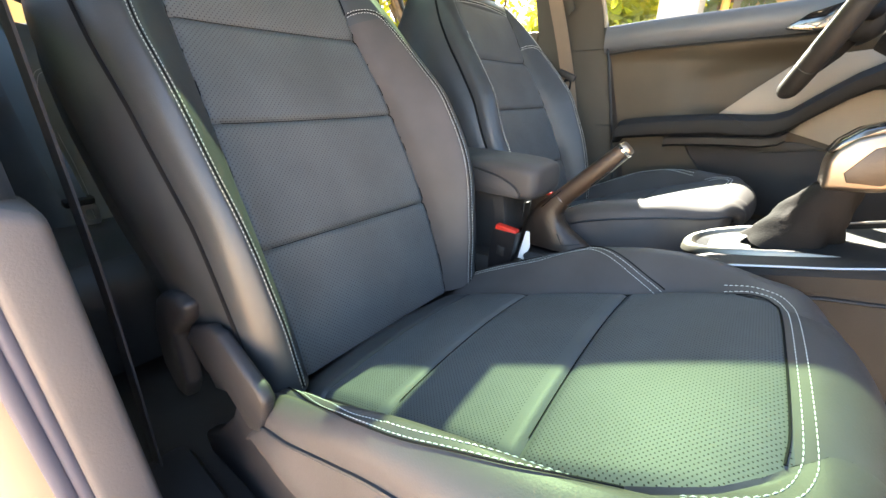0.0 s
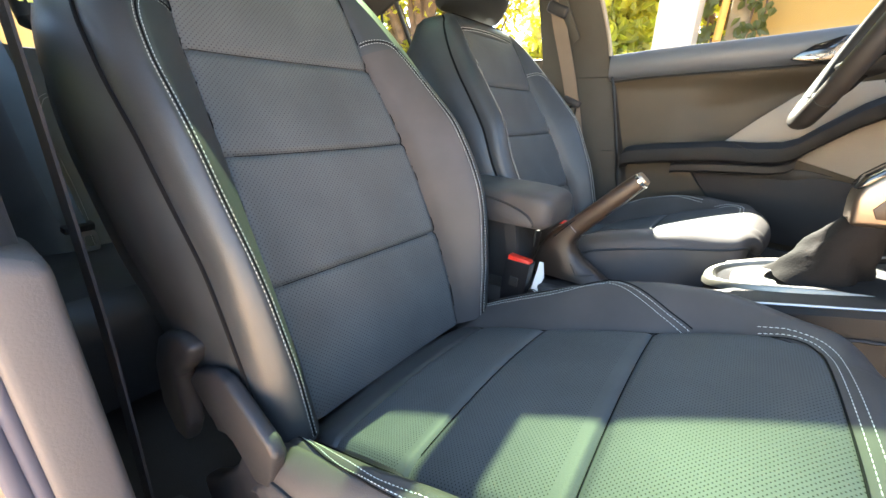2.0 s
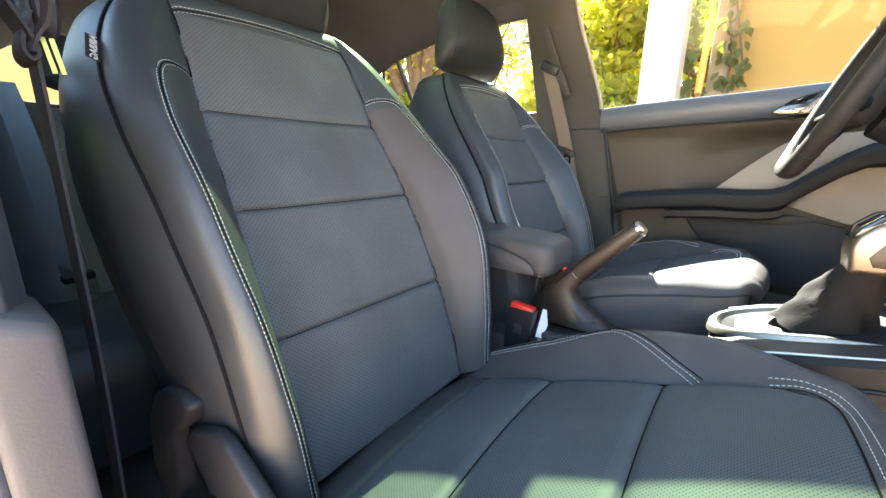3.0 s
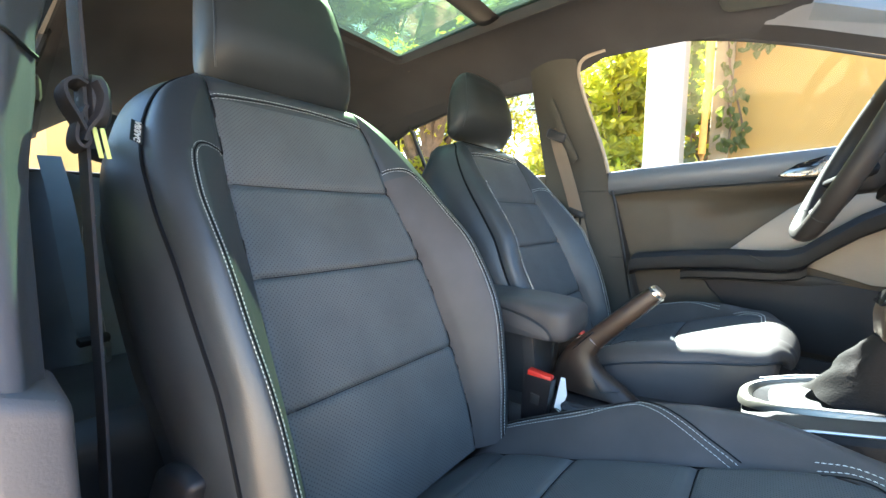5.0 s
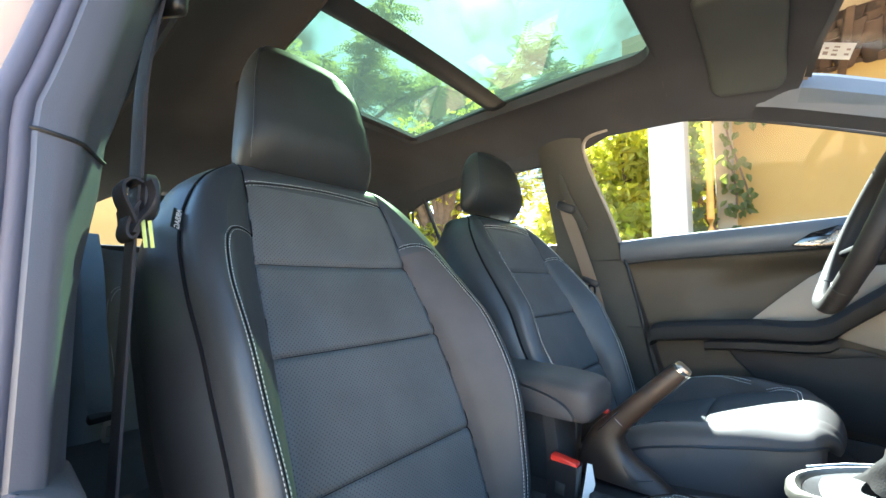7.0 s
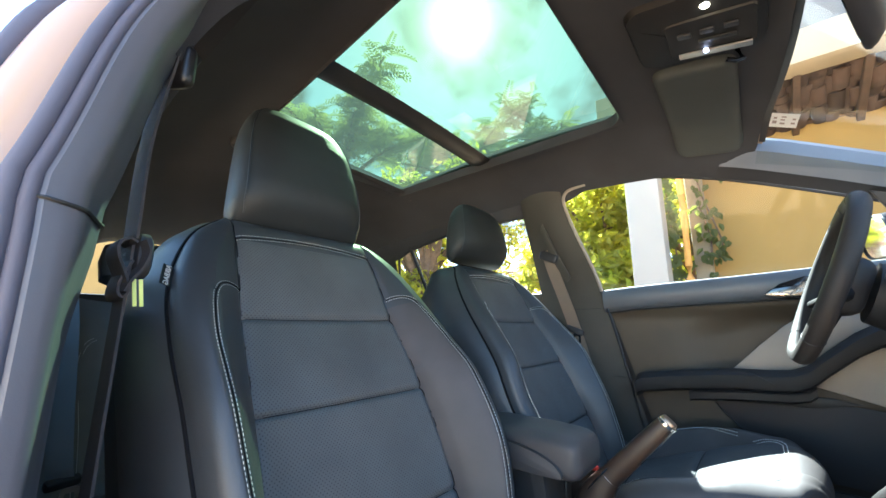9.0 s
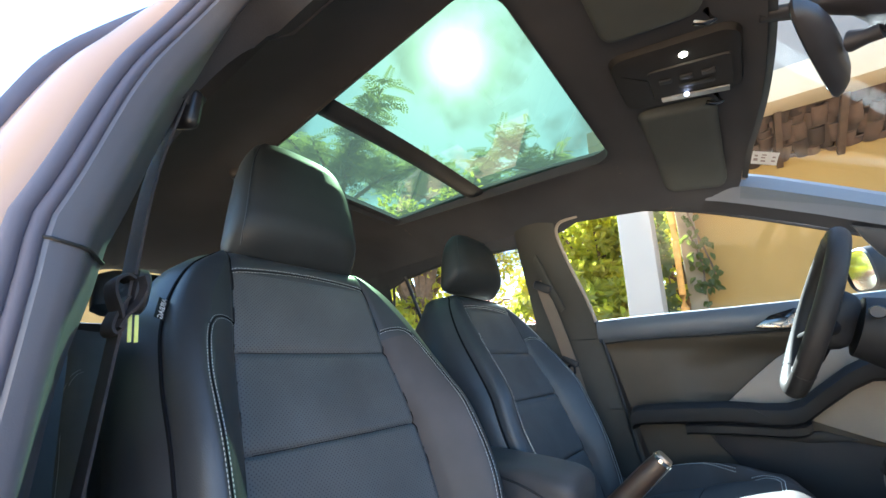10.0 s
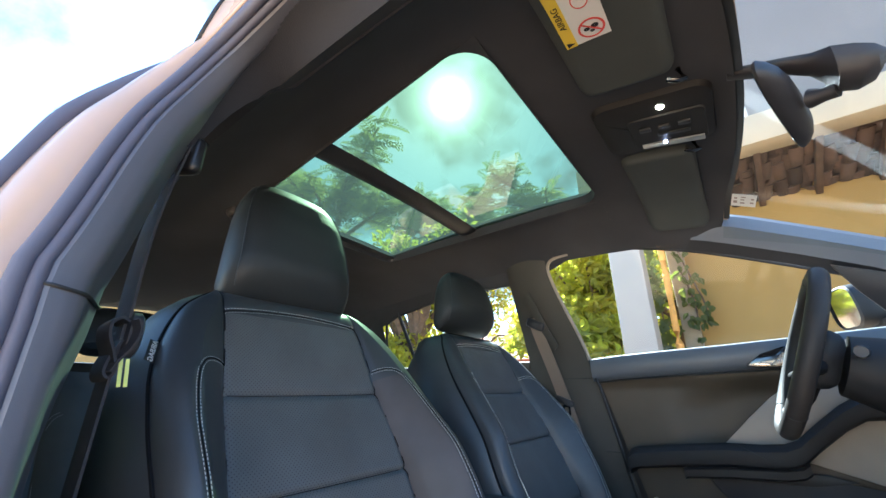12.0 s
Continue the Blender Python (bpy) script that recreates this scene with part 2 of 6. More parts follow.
WOOD = surface("brown_timber", (0.085, 0.052, 0.034), 0.75, vary=0.3, scale=12.0, grain=90.0, bump=0.4)
POST_SUNLIT = surface("sunlit_edge_pole", (0.72, 0.36, 0.08), 0.7, vary=0.2, scale=8.0, grain=80.0, bump=0.2)
BARK = surface("bark", (0.14, 0.09, 0.06), 0.95, vary=0.3, scale=10.0, grain=60.0, bump=0.8, depth=0.01)


def tone_by_piece(m, lo, hi):
    """Each piece that wears the material takes a tone of its own."""
    n, l = m.node_tree.nodes, m.node_tree.links
    b = n["Principled BSDF"]
    info, tone, mul = n.new("ShaderNodeObjectInfo"), n.new("ShaderNodeMapRange"), n.new("ShaderNodeMix")
    tone.inputs["To Min"].default_value, tone.inputs["To Max"].default_value = lo, hi
    mul.data_type, mul.blend_type = "RGBA", "MULTIPLY"
    mul.inputs["Factor"].default_value = 1.0
    l.new(info.outputs["Random"], tone.inputs["Value"])
    l.new(b.inputs["Base Color"].links[0].from_socket, mul.inputs["A"])
    l.new(tone.outputs["Result"], mul.inputs["B"])
    l.new(mul.outputs["Result"], b.inputs["Base Color"])


tone_by_piece(TILE, 0.6, 1.6)


def lamp_lens(name, color, strength):
    m = surface(name, (0.8, 0.8, 0.8), 0.3, vary=0.02, bump=0)
    b = m.node_tree.nodes["Principled BSDF"]
    b.inputs["Emission Color"].default_value, b.inputs["Emission Strength"].default_value = (*color, 1), strength
    return m


LAMP_WARM = lamp_lens("lit_lens_warm", (1.0, 0.85, 0.6), 6.0)
LAMP_COOL = lamp_lens("lit_lens_cool", (0.75, 0.75, 1.0), 4.0)


def leaf_material(name, a, b, trans=4.0):
    m = surface(name, a, 0.5, vary=0.3, scale=2.0, grain=30.0, bump=0.1, second=b)
    n, l = m.node_tree.nodes, m.node_tree.links
    p = n["Principled BSDF"]
    tr, mx = n.new("ShaderNodeBsdfTranslucent"), n.new("ShaderNodeMixShader")
    src = p.inputs["Base Color"].links[0].from_socket
    sc = n.new("ShaderNodeMix")
    sc.data_type, sc.blend_type = "RGBA", "MULTIPLY"
    sc.inputs["Factor"].default_value = 1.0
    sc.inputs["B"].default_value = (trans * 1.05, trans, trans * 0.5, 1)
    l.new(src, sc.inputs["A"])
    l.new(sc.outputs["Result"], tr.inputs["Color"])
    mx.inputs["Fac"].default_value = 0.5
    l.new(p.outputs["BSDF"], mx.inputs[1])
    l.new(tr.outputs["BSDF"], mx.inputs[2])
    l.new(mx.outputs["Shader"], n["Material Output"].inputs["Surface"])
    return m


LEAF = leaf_material("leaf_green", (0.122, 0.138, 0.02), (0.19, 0.17, 0.025), 5.0)
LEAF_VINE = leaf_material("leaf_vine_green", (0.050, 0.072, 0.020), (0.085, 0.095, 0.025), 2.2)
LEAF_DARK = leaf_material("leaf_dark_green", (0.085, 0.10, 0.06), (0.11, 0.12, 0.075), 4.5)


# ---- mesh helpers ----
def part(name, bm, material, parent=None, label="", smooth=True):
    me = bpy.data.meshes.new(name)
    bm.normal_update()
    bm.to_mesh(me)
    bm.free()
    me.materials.append(material)
    if smooth:
        me.shade_smooth()
        me.set_sharp_from_angle(angle=radians(38))
    ob = new(name, me)
    if parent is not None:
        ob.parent = parent
    if label:
        ob["label"] = label
    return ob


def thing(name, label, category, group="", kind="", at=(0, 0, 0)):
    ob = new(name)
    ob.empty_display_size = 0.05
    ob.location = at
    return tagged(ob, label, category, group, kind)


def grid(f, us, vs, uv=None):
    """A sheet of quads through f(u, v), with a UV layer in metres."""
    bm = bmesh.new()
    lay = bm.loops.layers.uv.new("UVMap")
    rows = [[bm.verts.new(f(u, v)) for u in us] for v in vs]
    for j in range(len(vs) - 1):
        for i in range(len(us) - 1):
            q = [(j, i), (j, i + 1), (j + 1, i + 1), (j + 1, i)]
            fc = bm.faces.new([rows[a][b] for a, b in q])
            for lp, (a, b) in zip(fc.loops, q):
                lp[lay].uv = uv(us[b], vs[a]) if uv else (us[b], vs[a])
    return bm


def span(a, b, n):
    return [a + (b - a) * i / n for i in range(n + 1)]


def add_box(bm, size, m=None, bevel=0.0, seg=2):
    r = bmesh.ops.create_cube(bm, size=1.0)
    bmesh.ops.scale(bm, vec=size, verts=r["verts"])
    vs = r["verts"]
    if bevel:
        es = list({e for v in vs for e in v.link_edges})
        out = bmesh.ops.bevel(bm, geom=es, offset=bevel, segments=seg, affect="EDGES", profile=0.5)
        vs = list({v for f in out["faces"] for v in f.verts} | {v for v in vs if v.is_valid})
    if m is not None:
        bmesh.ops.transform(bm, matrix=m, verts=vs)
    return bm


def box(size, at=(0, 0, 0), rot=(0, 0, 0), bevel=0.0, seg=2):
    return add_box(bmesh.new(), size, pose(*at, *rot), bevel, seg)


def plate(pts, thick, frame_m, bevel=0.0, seg=2):
    """A flat outline of 2D points, thick along local z, set by the matrix."""
    bm = bmesh.new()
    a = [bm.verts.new((x, y, 0)) for x, y in pts]
    f = bm.faces.new(a)
    r = bmesh.ops.extrude_face_region(bm, geom=[f])
    top = [g for g in r["geom"] if isinstance(g, bmesh.types.BMVert)]
    bmesh.ops.translate(bm, vec=(0, 0, thick), verts=top)
    bmesh.ops.recalc_face_normals(bm, faces=bm.faces)
    if bevel:
        bmesh.ops.bevel(bm, geom=list(bm.edges), offset=bevel, segments=seg, affect="EDGES", profile=0.5)
    bmesh.ops.transform(bm, matrix=frame_m, verts=bm.verts)
    return bm


def smooth_path(pts, n=8):
    """A Catmull-Rom curve through the points."""
    P = [Vector(p) for p in pts]
    P = [P[0] * 2 - P[1]] + P + [P[-1] * 2 - P[-2]]
    out = []
    for i in range(1, len(P) - 2):
        a, b, c, d = P[i - 1], P[i], P[i + 1], P[i + 2]
        for k in range(n):
            t = k / n
            out.append(0.5 * (2 * b + (c - a) * t + (2 * a - 5 * b + 4 * c - d) * t * t + (3 * b - a - 3 * c + d) * t ** 3))
    out.append(P[-2])
    return out


def tube(pts, radius, sides=8, closed=False, squash=1.0, bm=None, up=(0, 0, 1)):
    """A round bar along a curve; radius may be a list."""
    bm = bm or bmesh.new()
    P = [Vector(p) for p in pts]
    n = len(P)
    rings = []
    for i, p in enumerate(P):
        if closed:
            d = P[(i + 1) % n] - P[i - 1]
        else:
            d = P[min(i + 1, n - 1)] - P[max(i - 1, 0)]
        d.normalize()
        s = d.cross(Vector(up))
        if s.length < 1e-4:
            s = d.cross(Vector((1, 0, 0)))
        s.normalize()
        w = s.cross(d)
        r = radius[i] if isinstance(radius, (list, tuple)) else radius
        rings.append([bm.verts.new(p + s * math.cos(2 * math.pi * k / sides) * r + w * math.sin(2 * math.pi * k / sides) * r * squash) for k in range(sides)])
    for i in range(n if closed else n - 1):
        a, b = rings[i], rings[(i + 1) % n]
        for k in range(sides):
            bm.faces.new((a[k], a[(k + 1) % sides], b[(k + 1) % sides], b[k]))
    if not closed:
        bm.faces.new(rings[0][::-1])
        bm.faces.new(rings[-1])
    return bm


def loft(rings, cap=True, closed=True):
    """A skin through rings with the same number of points."""
    bm = bmesh.new()
    R = [[bm.verts.new(p) for p in r] for r in rings]
    n = len(R[0])
    for a, b in zip(R, R[1:]):
        for k in range(n if closed else n - 1):
            bm.faces.new((a[k], a[(k + 1) % n], b[(k + 1) % n], b[k]))
    if cap:
        bm.faces.new(R[0][::-1])
        bm.faces.new(R[-1])
    bmesh.ops.recalc_face_normals(bm, faces=bm.faces)
    return bm


def lerp_table(x, table):
    """Piecewise smooth reading of a short table of (x, y)."""
    if x <= table[0][0]:
        return table[0][1]
    for (a, p), (b, q) in zip(table, table[1:]):
        if x <= b:
            t = (x - a) / (b - a)
            return p + (q - p) * t
    return table[-1][1]


def ease(a, b, x):
    """A soft step from 0 at a to 1 at b."""
    t = min(max((x - a) / (b - a), 0.0), 1.0)
    return t * t * (3 - 2 * t)


def bump_at(x, c, w):
    return math.exp(-((x - c) / w) ** 2)


THREAD_R = [0.00036]


def stitches(bm, pts, normals, length=0.0042, gap=0.0013, r=None):
    """Short threads laid along a curve on a surface."""
    r = r or THREAD_R[0]
    P = [Vector(p) for p in pts]
    acc, i = 0.0, 0
    dist = [0.0]
    for a, b in zip(P, P[1:]):
        dist.append(dist[-1] + (b - a).length)

    def point(s):
        for k in range(len(dist) - 1):
            if s <= dist[k + 1]:
                t = (s - dist[k]) / max(dist[k + 1] - dist[k], 1e-9)
                return P[k].lerp(P[k + 1], t), Vector(normals[k]).lerp(Vector(normals[k + 1]), t).normalized()
        return P[-1], Vector(normals[-1])

    s = 0.0
    while s + length < dist[-1]:
        a, na = point(s)
        b, nb = point(s + length)
        mid = (a + b) / 2 + na * r * 1.6
        d = (b - a).normalized()
        side = d.cross(na).normalized() * r
        up = na * r
        a, b = a + na * 0.0004, b + nb * 0.0004
        q = [bm.verts.new(v) for v in (a - side * 0.5, a + side * 0.5, mid + side - up * 0.5, mid - side - up * 0.5, b + side * 0.5, b - side * 0.5, mid + side * 0.6 + up, mid - side * 0.6 + up)]
        for f in ((0, 1, 6, 7), (1, 2, 6), (0, 7, 3), (7, 6, 4, 5), (6, 2, 4), (7, 5, 3)):
            bm.faces.new([q[k] for k in f])
        s += length + gap


# ---- front seats ----
BO = Vector((0.0, 0.0, 0.718))
BV = Vector((-0.395, 0, 0.919)).normalized()
BN = Vector((BV.z, 0, -BV.x))
UY = Vector((0, 1, 0))
T_PROFILE = ((-0.22, -0.002), (-0.10, 0.008), (0.0, 0.010), (0.18, 0.0), (0.33, -0.022), (0.48, -0.030), (0.54, -0.040))
T_WI = ((-0.2, 0.163), (0.0, 0.168), (0.2, 0.164), (0.4, 0.153), (0.53, 0.145))
T_WS = ((-0.2, 0.190), (-0.1, 0.196), (0.0, 0.203), (0.1, 0.213), (0.2, 0.220), (0.28, 0.220), (0.33, 0.214), (0.37, 0.206), (0.42, 0.196), (0.53, 0.150))
T_WP = ((-0.2, 0.230), (-0.1, 0.236), (0.05, 0.240), (0.16, 0.250), (0.27, 0.257), (0.35, 0.256), (0.40, 0.248), (0.44, 0.235), (0.47, 0.222), (0.50, 0.204), (0.522, 0.182), (0.545, 0.152))
BACK_TOP = 0.545
INBOARD = [1, 0.020]
T_BH = ((-0.2, 0.045), (-0.1, 0.066), (0.05, 0.082), (0.2, 0.082), (0.33, 0.056), (0.42, 0.030), (0.5, 0.008), (0.53, 0.0))
BACK_SEAMS = (0.0, 0.18)


def curve_table(x, table):
    """A table read with a little smoothing, so that its corners stay soft."""
    return (lerp_table(x - 0.018, table) + 2 * lerp_table(x, table) + lerp_table(x + 0.018, table)) / 4


def fuller(v, side):
    """How much the bolster on the console side swells."""
    return bump_at(v, 0.07, 0.16) if side == INBOARD[0] else 0.0


def seam_width(v, side):
    return curve_table(v, T_WS) + 0.014 * fuller(v, side)


def edge_width(v, side):
    return curve_table(v, T_WP) + 0.024 * fuller(v, side)


def back_height(u, v):
    a, side = abs(u), (1 if u > 0 else -1)
    wi, bh = curve_table(v, T_WI), curve_table(v, T_BH) + INBOARD[1] * fuller(v, side)
    ws, wp = seam_width(v, side), edge_width(v, side)
    n = curve_table(v, T_PROFILE)
    if a <= wi:
        n += 0.006 * bh / 0.082 * (a / wi) ** 4
        edges = [-0.19, 0.0, 0.18, 0.333, 0.486, 0.54]
        for lo, hi in zip(edges, edges[1:]):
            if lo <= v <= hi:
                n += 0.004 * (4 * (v - lo) * (hi - v) / (hi - lo) ** 2) ** 0.6
        for c in BACK_SEAMS:
            n -= 0.005 * bump_at(v, c, 0.004)
        n -= 0.005 * bump_at(v, 0.333, 0.007) + 0.003 * bump_at(v, 0.489 + 0.012 * (1 - (u / 0.15) ** 2), 0.004)
    elif a <= ws:
        t = (a - wi) / (ws - wi)
        n += (0.006 / 0.082 + (1 - 0.006 / 0.082) * t ** 0.75 * (1 + 0.12 * t * (1 - t))) * bh
    else:
        t = (a - ws) / max(wp - ws, 1e-4)
        n += bh - (0.012 + 0.42 * bh) * (1 - math.sqrt(max(1 - t * t, 0)))
    n -= 0.0045 * bump_at(a, wi, 0.0045)
    n -= 0.0035 * bump_at(a, ws, 0.004) if v < 0.36 else 0
    n -= 0.004 * bump_at(a, wp, 0.005)
    n -= 0.016 * ease(0.505, BACK_TOP + 0.01, v) ** 2
    return n


def back_point(u, v, lift=0.0):
    return BO + UY * u + BV * v + BN * (back_height(u, v) + lift)


def back_panel(lo, hi, v0, v1, nu, nv):
    """A panel of the backrest between two side lines."""
    f = lambda a, v: back_point(lo(v) + (hi(v) - lo(v)) * a, v)
    return grid(f, span(0, 1, nu), span(v0, v1, nv), lambda a, v: (lo(v) + (hi(v) - lo(v)) * a, v))


CA = radians(19.5)
CO = Vector((0.06, 0, 0.535))
CS = Vector((math.cos(CA), 0, math.sin(CA)))
CH = Vector((-math.sin(CA), 0, math.cos(CA)))
C_FRONT, C_R, C_ROLL = 0.550, 0.058, 0.036
T_CI = ((0.0, 0.160), (0.2, 0.160), (0.45, 0.166), (0.50, 0.158), (0.525, 0.142), (0.540, 0.115), (0.56, 0.10))
T_CS = ((-0.05, 0.205), (0.0, 0.215), (0.1, 0.225), (0.2, 0.234), (0.3, 0.234), (0.44, 0.222), (0.50, 0.200), (0.55, 0.168), (0.62, 0.13))
T_CP = ((-0.05, 0.240), (0.05, 0.252), (0.15, 0.262), (0.4, 0.266), (0.46, 0.256), (0.51, 0.234), (0.56, 0.200), (0.61, 0.168), (0.69, 0.14))
T_CB = ((-0.05, 0.003), (0.0, 0.016), (0.1, 0.032), (0.2, 0.044), (0.3, 0.055), (0.38, 0.049), (0.46, 0.034), (0.53, 0.006), (0.6, -0.006))
CUSHION_SEAMS = (0.086, 0.212, 0.374)


def insert_width(s, side):
    return curve_table(s, T_CI) + (0.022 * (1 - ease(0.38, 0.52, s)) if side != INBOARD[0] else 0.0)


def cushion_point(u, s, lift=0.0):
    a = abs(u)
    ws, wp, bh = (curve_table(s, t) for t in (T_CS, T_CP, T_CB))
    wi = insert_width(s, 1 if u > 0 else -1)
    h = 0.0
    if a <= wi:
        h += 0.010 * (1 - (a / wi) ** 2)
        edges = [-0.04, 0.086, 0.212, 0.374, 0.542]
        for lo, hi in zip(edges, edges[1:]):
            if lo <= s <= hi:
                h += 0.0035 * (4 * (s - lo) * (hi - s) / (hi - lo) ** 2) ** 0.6
        for c in CUSHION_SEAMS:
            h -= 0.0035 * bump_at(s, c, 0.004)
    elif a <= ws:
        h += bh * ease(wi, ws, a)
    else:
        t = (a - ws) / max(wp - ws, 1e-4)
        h += bh - (0.022 + 0.25 * bh) * (1 - math.sqrt(max(1 - t * t, 0)))
    if s < 0.540:
        h -= 0.007 * bump_at(a, wi + 0.004, 0.008) * (1 - ease(0.40, 0.53, s))
    h -= 0.0035 * bump_at(a, ws, 0.004) if s < 0.30 else 0
    h -= 0.03 * (1 - ease(-0.06, 0.07, s))
    h += lift
    if s <= C_FRONT:
        return CO + CS * s + UY * u + CH * h
    p = (s - C_FRONT) / C_R
    return CO + UY * u + CS * (C_FRONT + (C_ROLL + h) * math.sin(p)) + CH * ((C_ROLL + h) * math.cos(p) - C_ROLL)


def cushion_panel(lo, hi, s0, s1, nu, ns):
    f = lambda a, s: cushion_point(lo(s) + (hi(s) - lo(s)) * a, s)
    bm = grid(f, span(0, 1, nu), span(s0, s1, ns), lambda a, s: (lo(s) + (hi(s) - lo(s)) * a, s))
    return bm


def ribbon_normals(point, line):
    out = []
    for u, v in line:
        e = 0.002
        a = point(u + e, v) - point(u - e, v)
        b = point(u, v + e) - point(u, v - e)
        nn = a.cross(b)
        nn = nn if nn.length > 0 else Vector((0, 0, 1))
        out.append(nn.normalized())
    return out


def seam_line(bm, point, line, off, sign=1):
    """Stitches along a line given in surface coordinates, shifted sideways by off."""
    P = smooth_path([(u, v, 0) for u, v in line], 10)
    L = []
    for i, p in enumerate(P):
        d = (P[min(i + 1, len(P) - 1)] - P[max(i - 1, 0)]).normalized()
        L.append((p.x - d.y * off, p.y + d.x * off))
    pts = [point(u, v) for u, v in L]
    nn = [k * sign for k in ribbon_normals(point, L)]
    stitches(bm, pts, nn)


def seam_crease(point, line, off, r, bm):
    """A thin dark bead along a seam, drawing the shade in its crease."""
    P = smooth_path([(u, v, 0) for u, v in line], 8)
    L = []
    for i, p in enumerate(P):
        d = (P[min(i + 1, len(P) - 1)] - P[max(i - 1, 0)]).normalized()
        L.append((p.x - d.y * off, p.y + d.x * off))
    return tube([point(u, v, 0.0015) for u, v in L], r, 5, bm=bm)


def tiny_text(words, size, m, depth=0.0006):
    """Raised lettering as a mesh."""
    cu = bpy.data.curves.new("letters", "FONT")
    cu.body, cu.size, cu.align_x, cu.align_y, cu.extrude = words, size, "CENTER", "CENTER", depth
    cu.resolution_u = 3
    ob = bpy.data.objects.new("letters", cu)
    scene.collection.objects.link(ob)
    dg = bpy.context.evaluated_depsgraph_get()
    me = bpy.data.meshes.new_from_object(ob.evaluated_get(dg))
    bpy.data.objects.remove(ob)
    bm = bmesh.new()
    bm.from_mesh(me)
    bmesh.ops.transform(bm, matrix=m, verts=bm.verts)
    return bm


def front_seat(name, label, y, outer, slide=(0.0, 0.0)):
    """A front seat; outer is the side of the door, -1 or 1."""
    seat = thing(name, label, "car seat", "front seats", at=(0, y, 0))
    THREAD_R[0] = 0.00042 if outer < 0 else 0.0007
    INBOARD[:] = [-outer, 0.020 if outer < 0 else -0.034]
    wi = lambda v: curve_table(v, T_WI)
    neg = lambda f: (lambda v: -f(v))
    ws = {sg: (lambda v, sg=sg: sg * seam_width(v, sg)) for sg in (-1, 1)}
    wp = {sg: (lambda v, sg=sg: sg * edge_width(v, sg)) for sg in (-1, 1)}
    back = part("backrest", back_panel(neg(wi), wi, 0.486, BACK_TOP, 40, 20), LEATHER, seat)
    for v0, v1, n in ((-0.19, 0.0, 44), (0.0, 0.18, 44), (0.18, 0.333, 36), (0.333, 0.486, 36)):
        part("insert_panel", back_panel(neg(wi), wi, v0, v1, 64, n), LEATHER_PERF, back, "perforated black leather panel")
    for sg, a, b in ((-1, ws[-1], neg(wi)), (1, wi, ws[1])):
        # console strip's lighter, warmer leather stands in for light from the door
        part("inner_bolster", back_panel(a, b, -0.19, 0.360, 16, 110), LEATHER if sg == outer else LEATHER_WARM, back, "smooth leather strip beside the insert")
        part("bolster_top", back_panel(a, b, 0.360, BACK_TOP, 16, 38), LEATHER, back)
    for a, b in ((wp[-1], ws[-1]), (ws[1], wp[1])):
        part("outer_bolster", back_panel(a, b, -0.19, BACK_TOP, 18, 144), LEATHER, back, "smooth black leather side bolster")
    vs = span(-0.19, BACK_TOP, 70)
    outline = [(wp[-1](v), v) for v in vs] + [(u, BACK_TOP) for u in span(wp[-1](BACK_TOP), wp[1](BACK_TOP), 12)[1:-1]] + [(wp[1](v), v) for v in vs[::-1]]
    rings = []
    for dn, k, dv in ((0.0, 0.0, 0.0), (-0.010, 0.007, 0.003), (-0.03, 0.018, 0.006), (-0.06, 0.026, 0.010), (-0.10, 0.026, 0.008), (-0.135, 0.012, 0.0), (-0.155, -0.02, -0.02)):
        rings.append([BO + UY * (u + math.copysign(k * ease(-0.16, 0.12, v), u)) + BV * (v + dv * max(v, 0) / BACK_TOP) + BN * ((back_height(u, v) if dn > -0.02 else back_height(u, v) * (1 - (-dn - 0.01) / 0.14) - 0.03 * (-dn - 0.01) / 0.14) + dn) for u, v in outline])
    part("back_shell", loft(rings, cap=False, closed=False), LEATHER, back, "dark leather side and rear cover")
    cap = bmesh.new()
    cap.faces.new([cap.verts.new(p) for p in rings[-1]])
    part("rear_panel", cap, PLASTIC, back)
    ol = [back_point(u * 1.004, v, 0.0) for u, v in outline]
    part("piping", tube(ol, 0.0026, 6, up=(1, 0, 0.4)), PIPING_SEAM_SHADE, back, "thin dark leather piping")
    # white double seams of the backrest
    bm, crease = bmesh.new(), bmesh.new()
    for sg in (-1, 1):
        line = [(ws[sg](v), v) for v in span(-0.185, 0.322, 12)] + [(sg * 0.2105, 0.344), (sg * 0.2055, 0.359), (sg * 0.197, 0.371), (sg * 0.184, 0.378), (sg * 0.168, 0.380), (sg * (wi(0.376) + 0.002), 0.379)]
        seam_crease(back_point, line, 0.0, 0.0009, crease)
        seam_crease(back_point, [(sg * wi(v), v) for v in span(-0.185, 0.52, 20)], 0.0, 0.0011, crease)
        for off in (-0.0031, 0.0031):
            seam_line(bm, back_point, line, off)
    for off in (-0.004, 0.004):
        seam_line(bm, back_point, [(u, 0.489 + 0.012 * (1 - (u / 0.15) ** 2)) for u in span(-0.147, 0.147, 10)], off)
    seam_crease(back_point, [(u, 0.489 + 0.012 * (1 - (u / 0.15) ** 2)) for u in span(-0.147, 0.147, 10)], 0.0, 0.0009, crease)
    for c in BACK_SEAMS + (0.333,):
        seam_crease(back_point, [(u, c) for u in span(-0.15, 0.15, 10)], 0.0, 0.0005, crease)
    part("seam_crease", crease, PIPING_SEAM_SHADE, back, "dark bead for the seam and the shade in its crease")
    st = part("stitching", bm, THREAD, back, "white double stitching", smooth=False)
    tagged(st, kind="stuff")
    bm = bmesh.new()
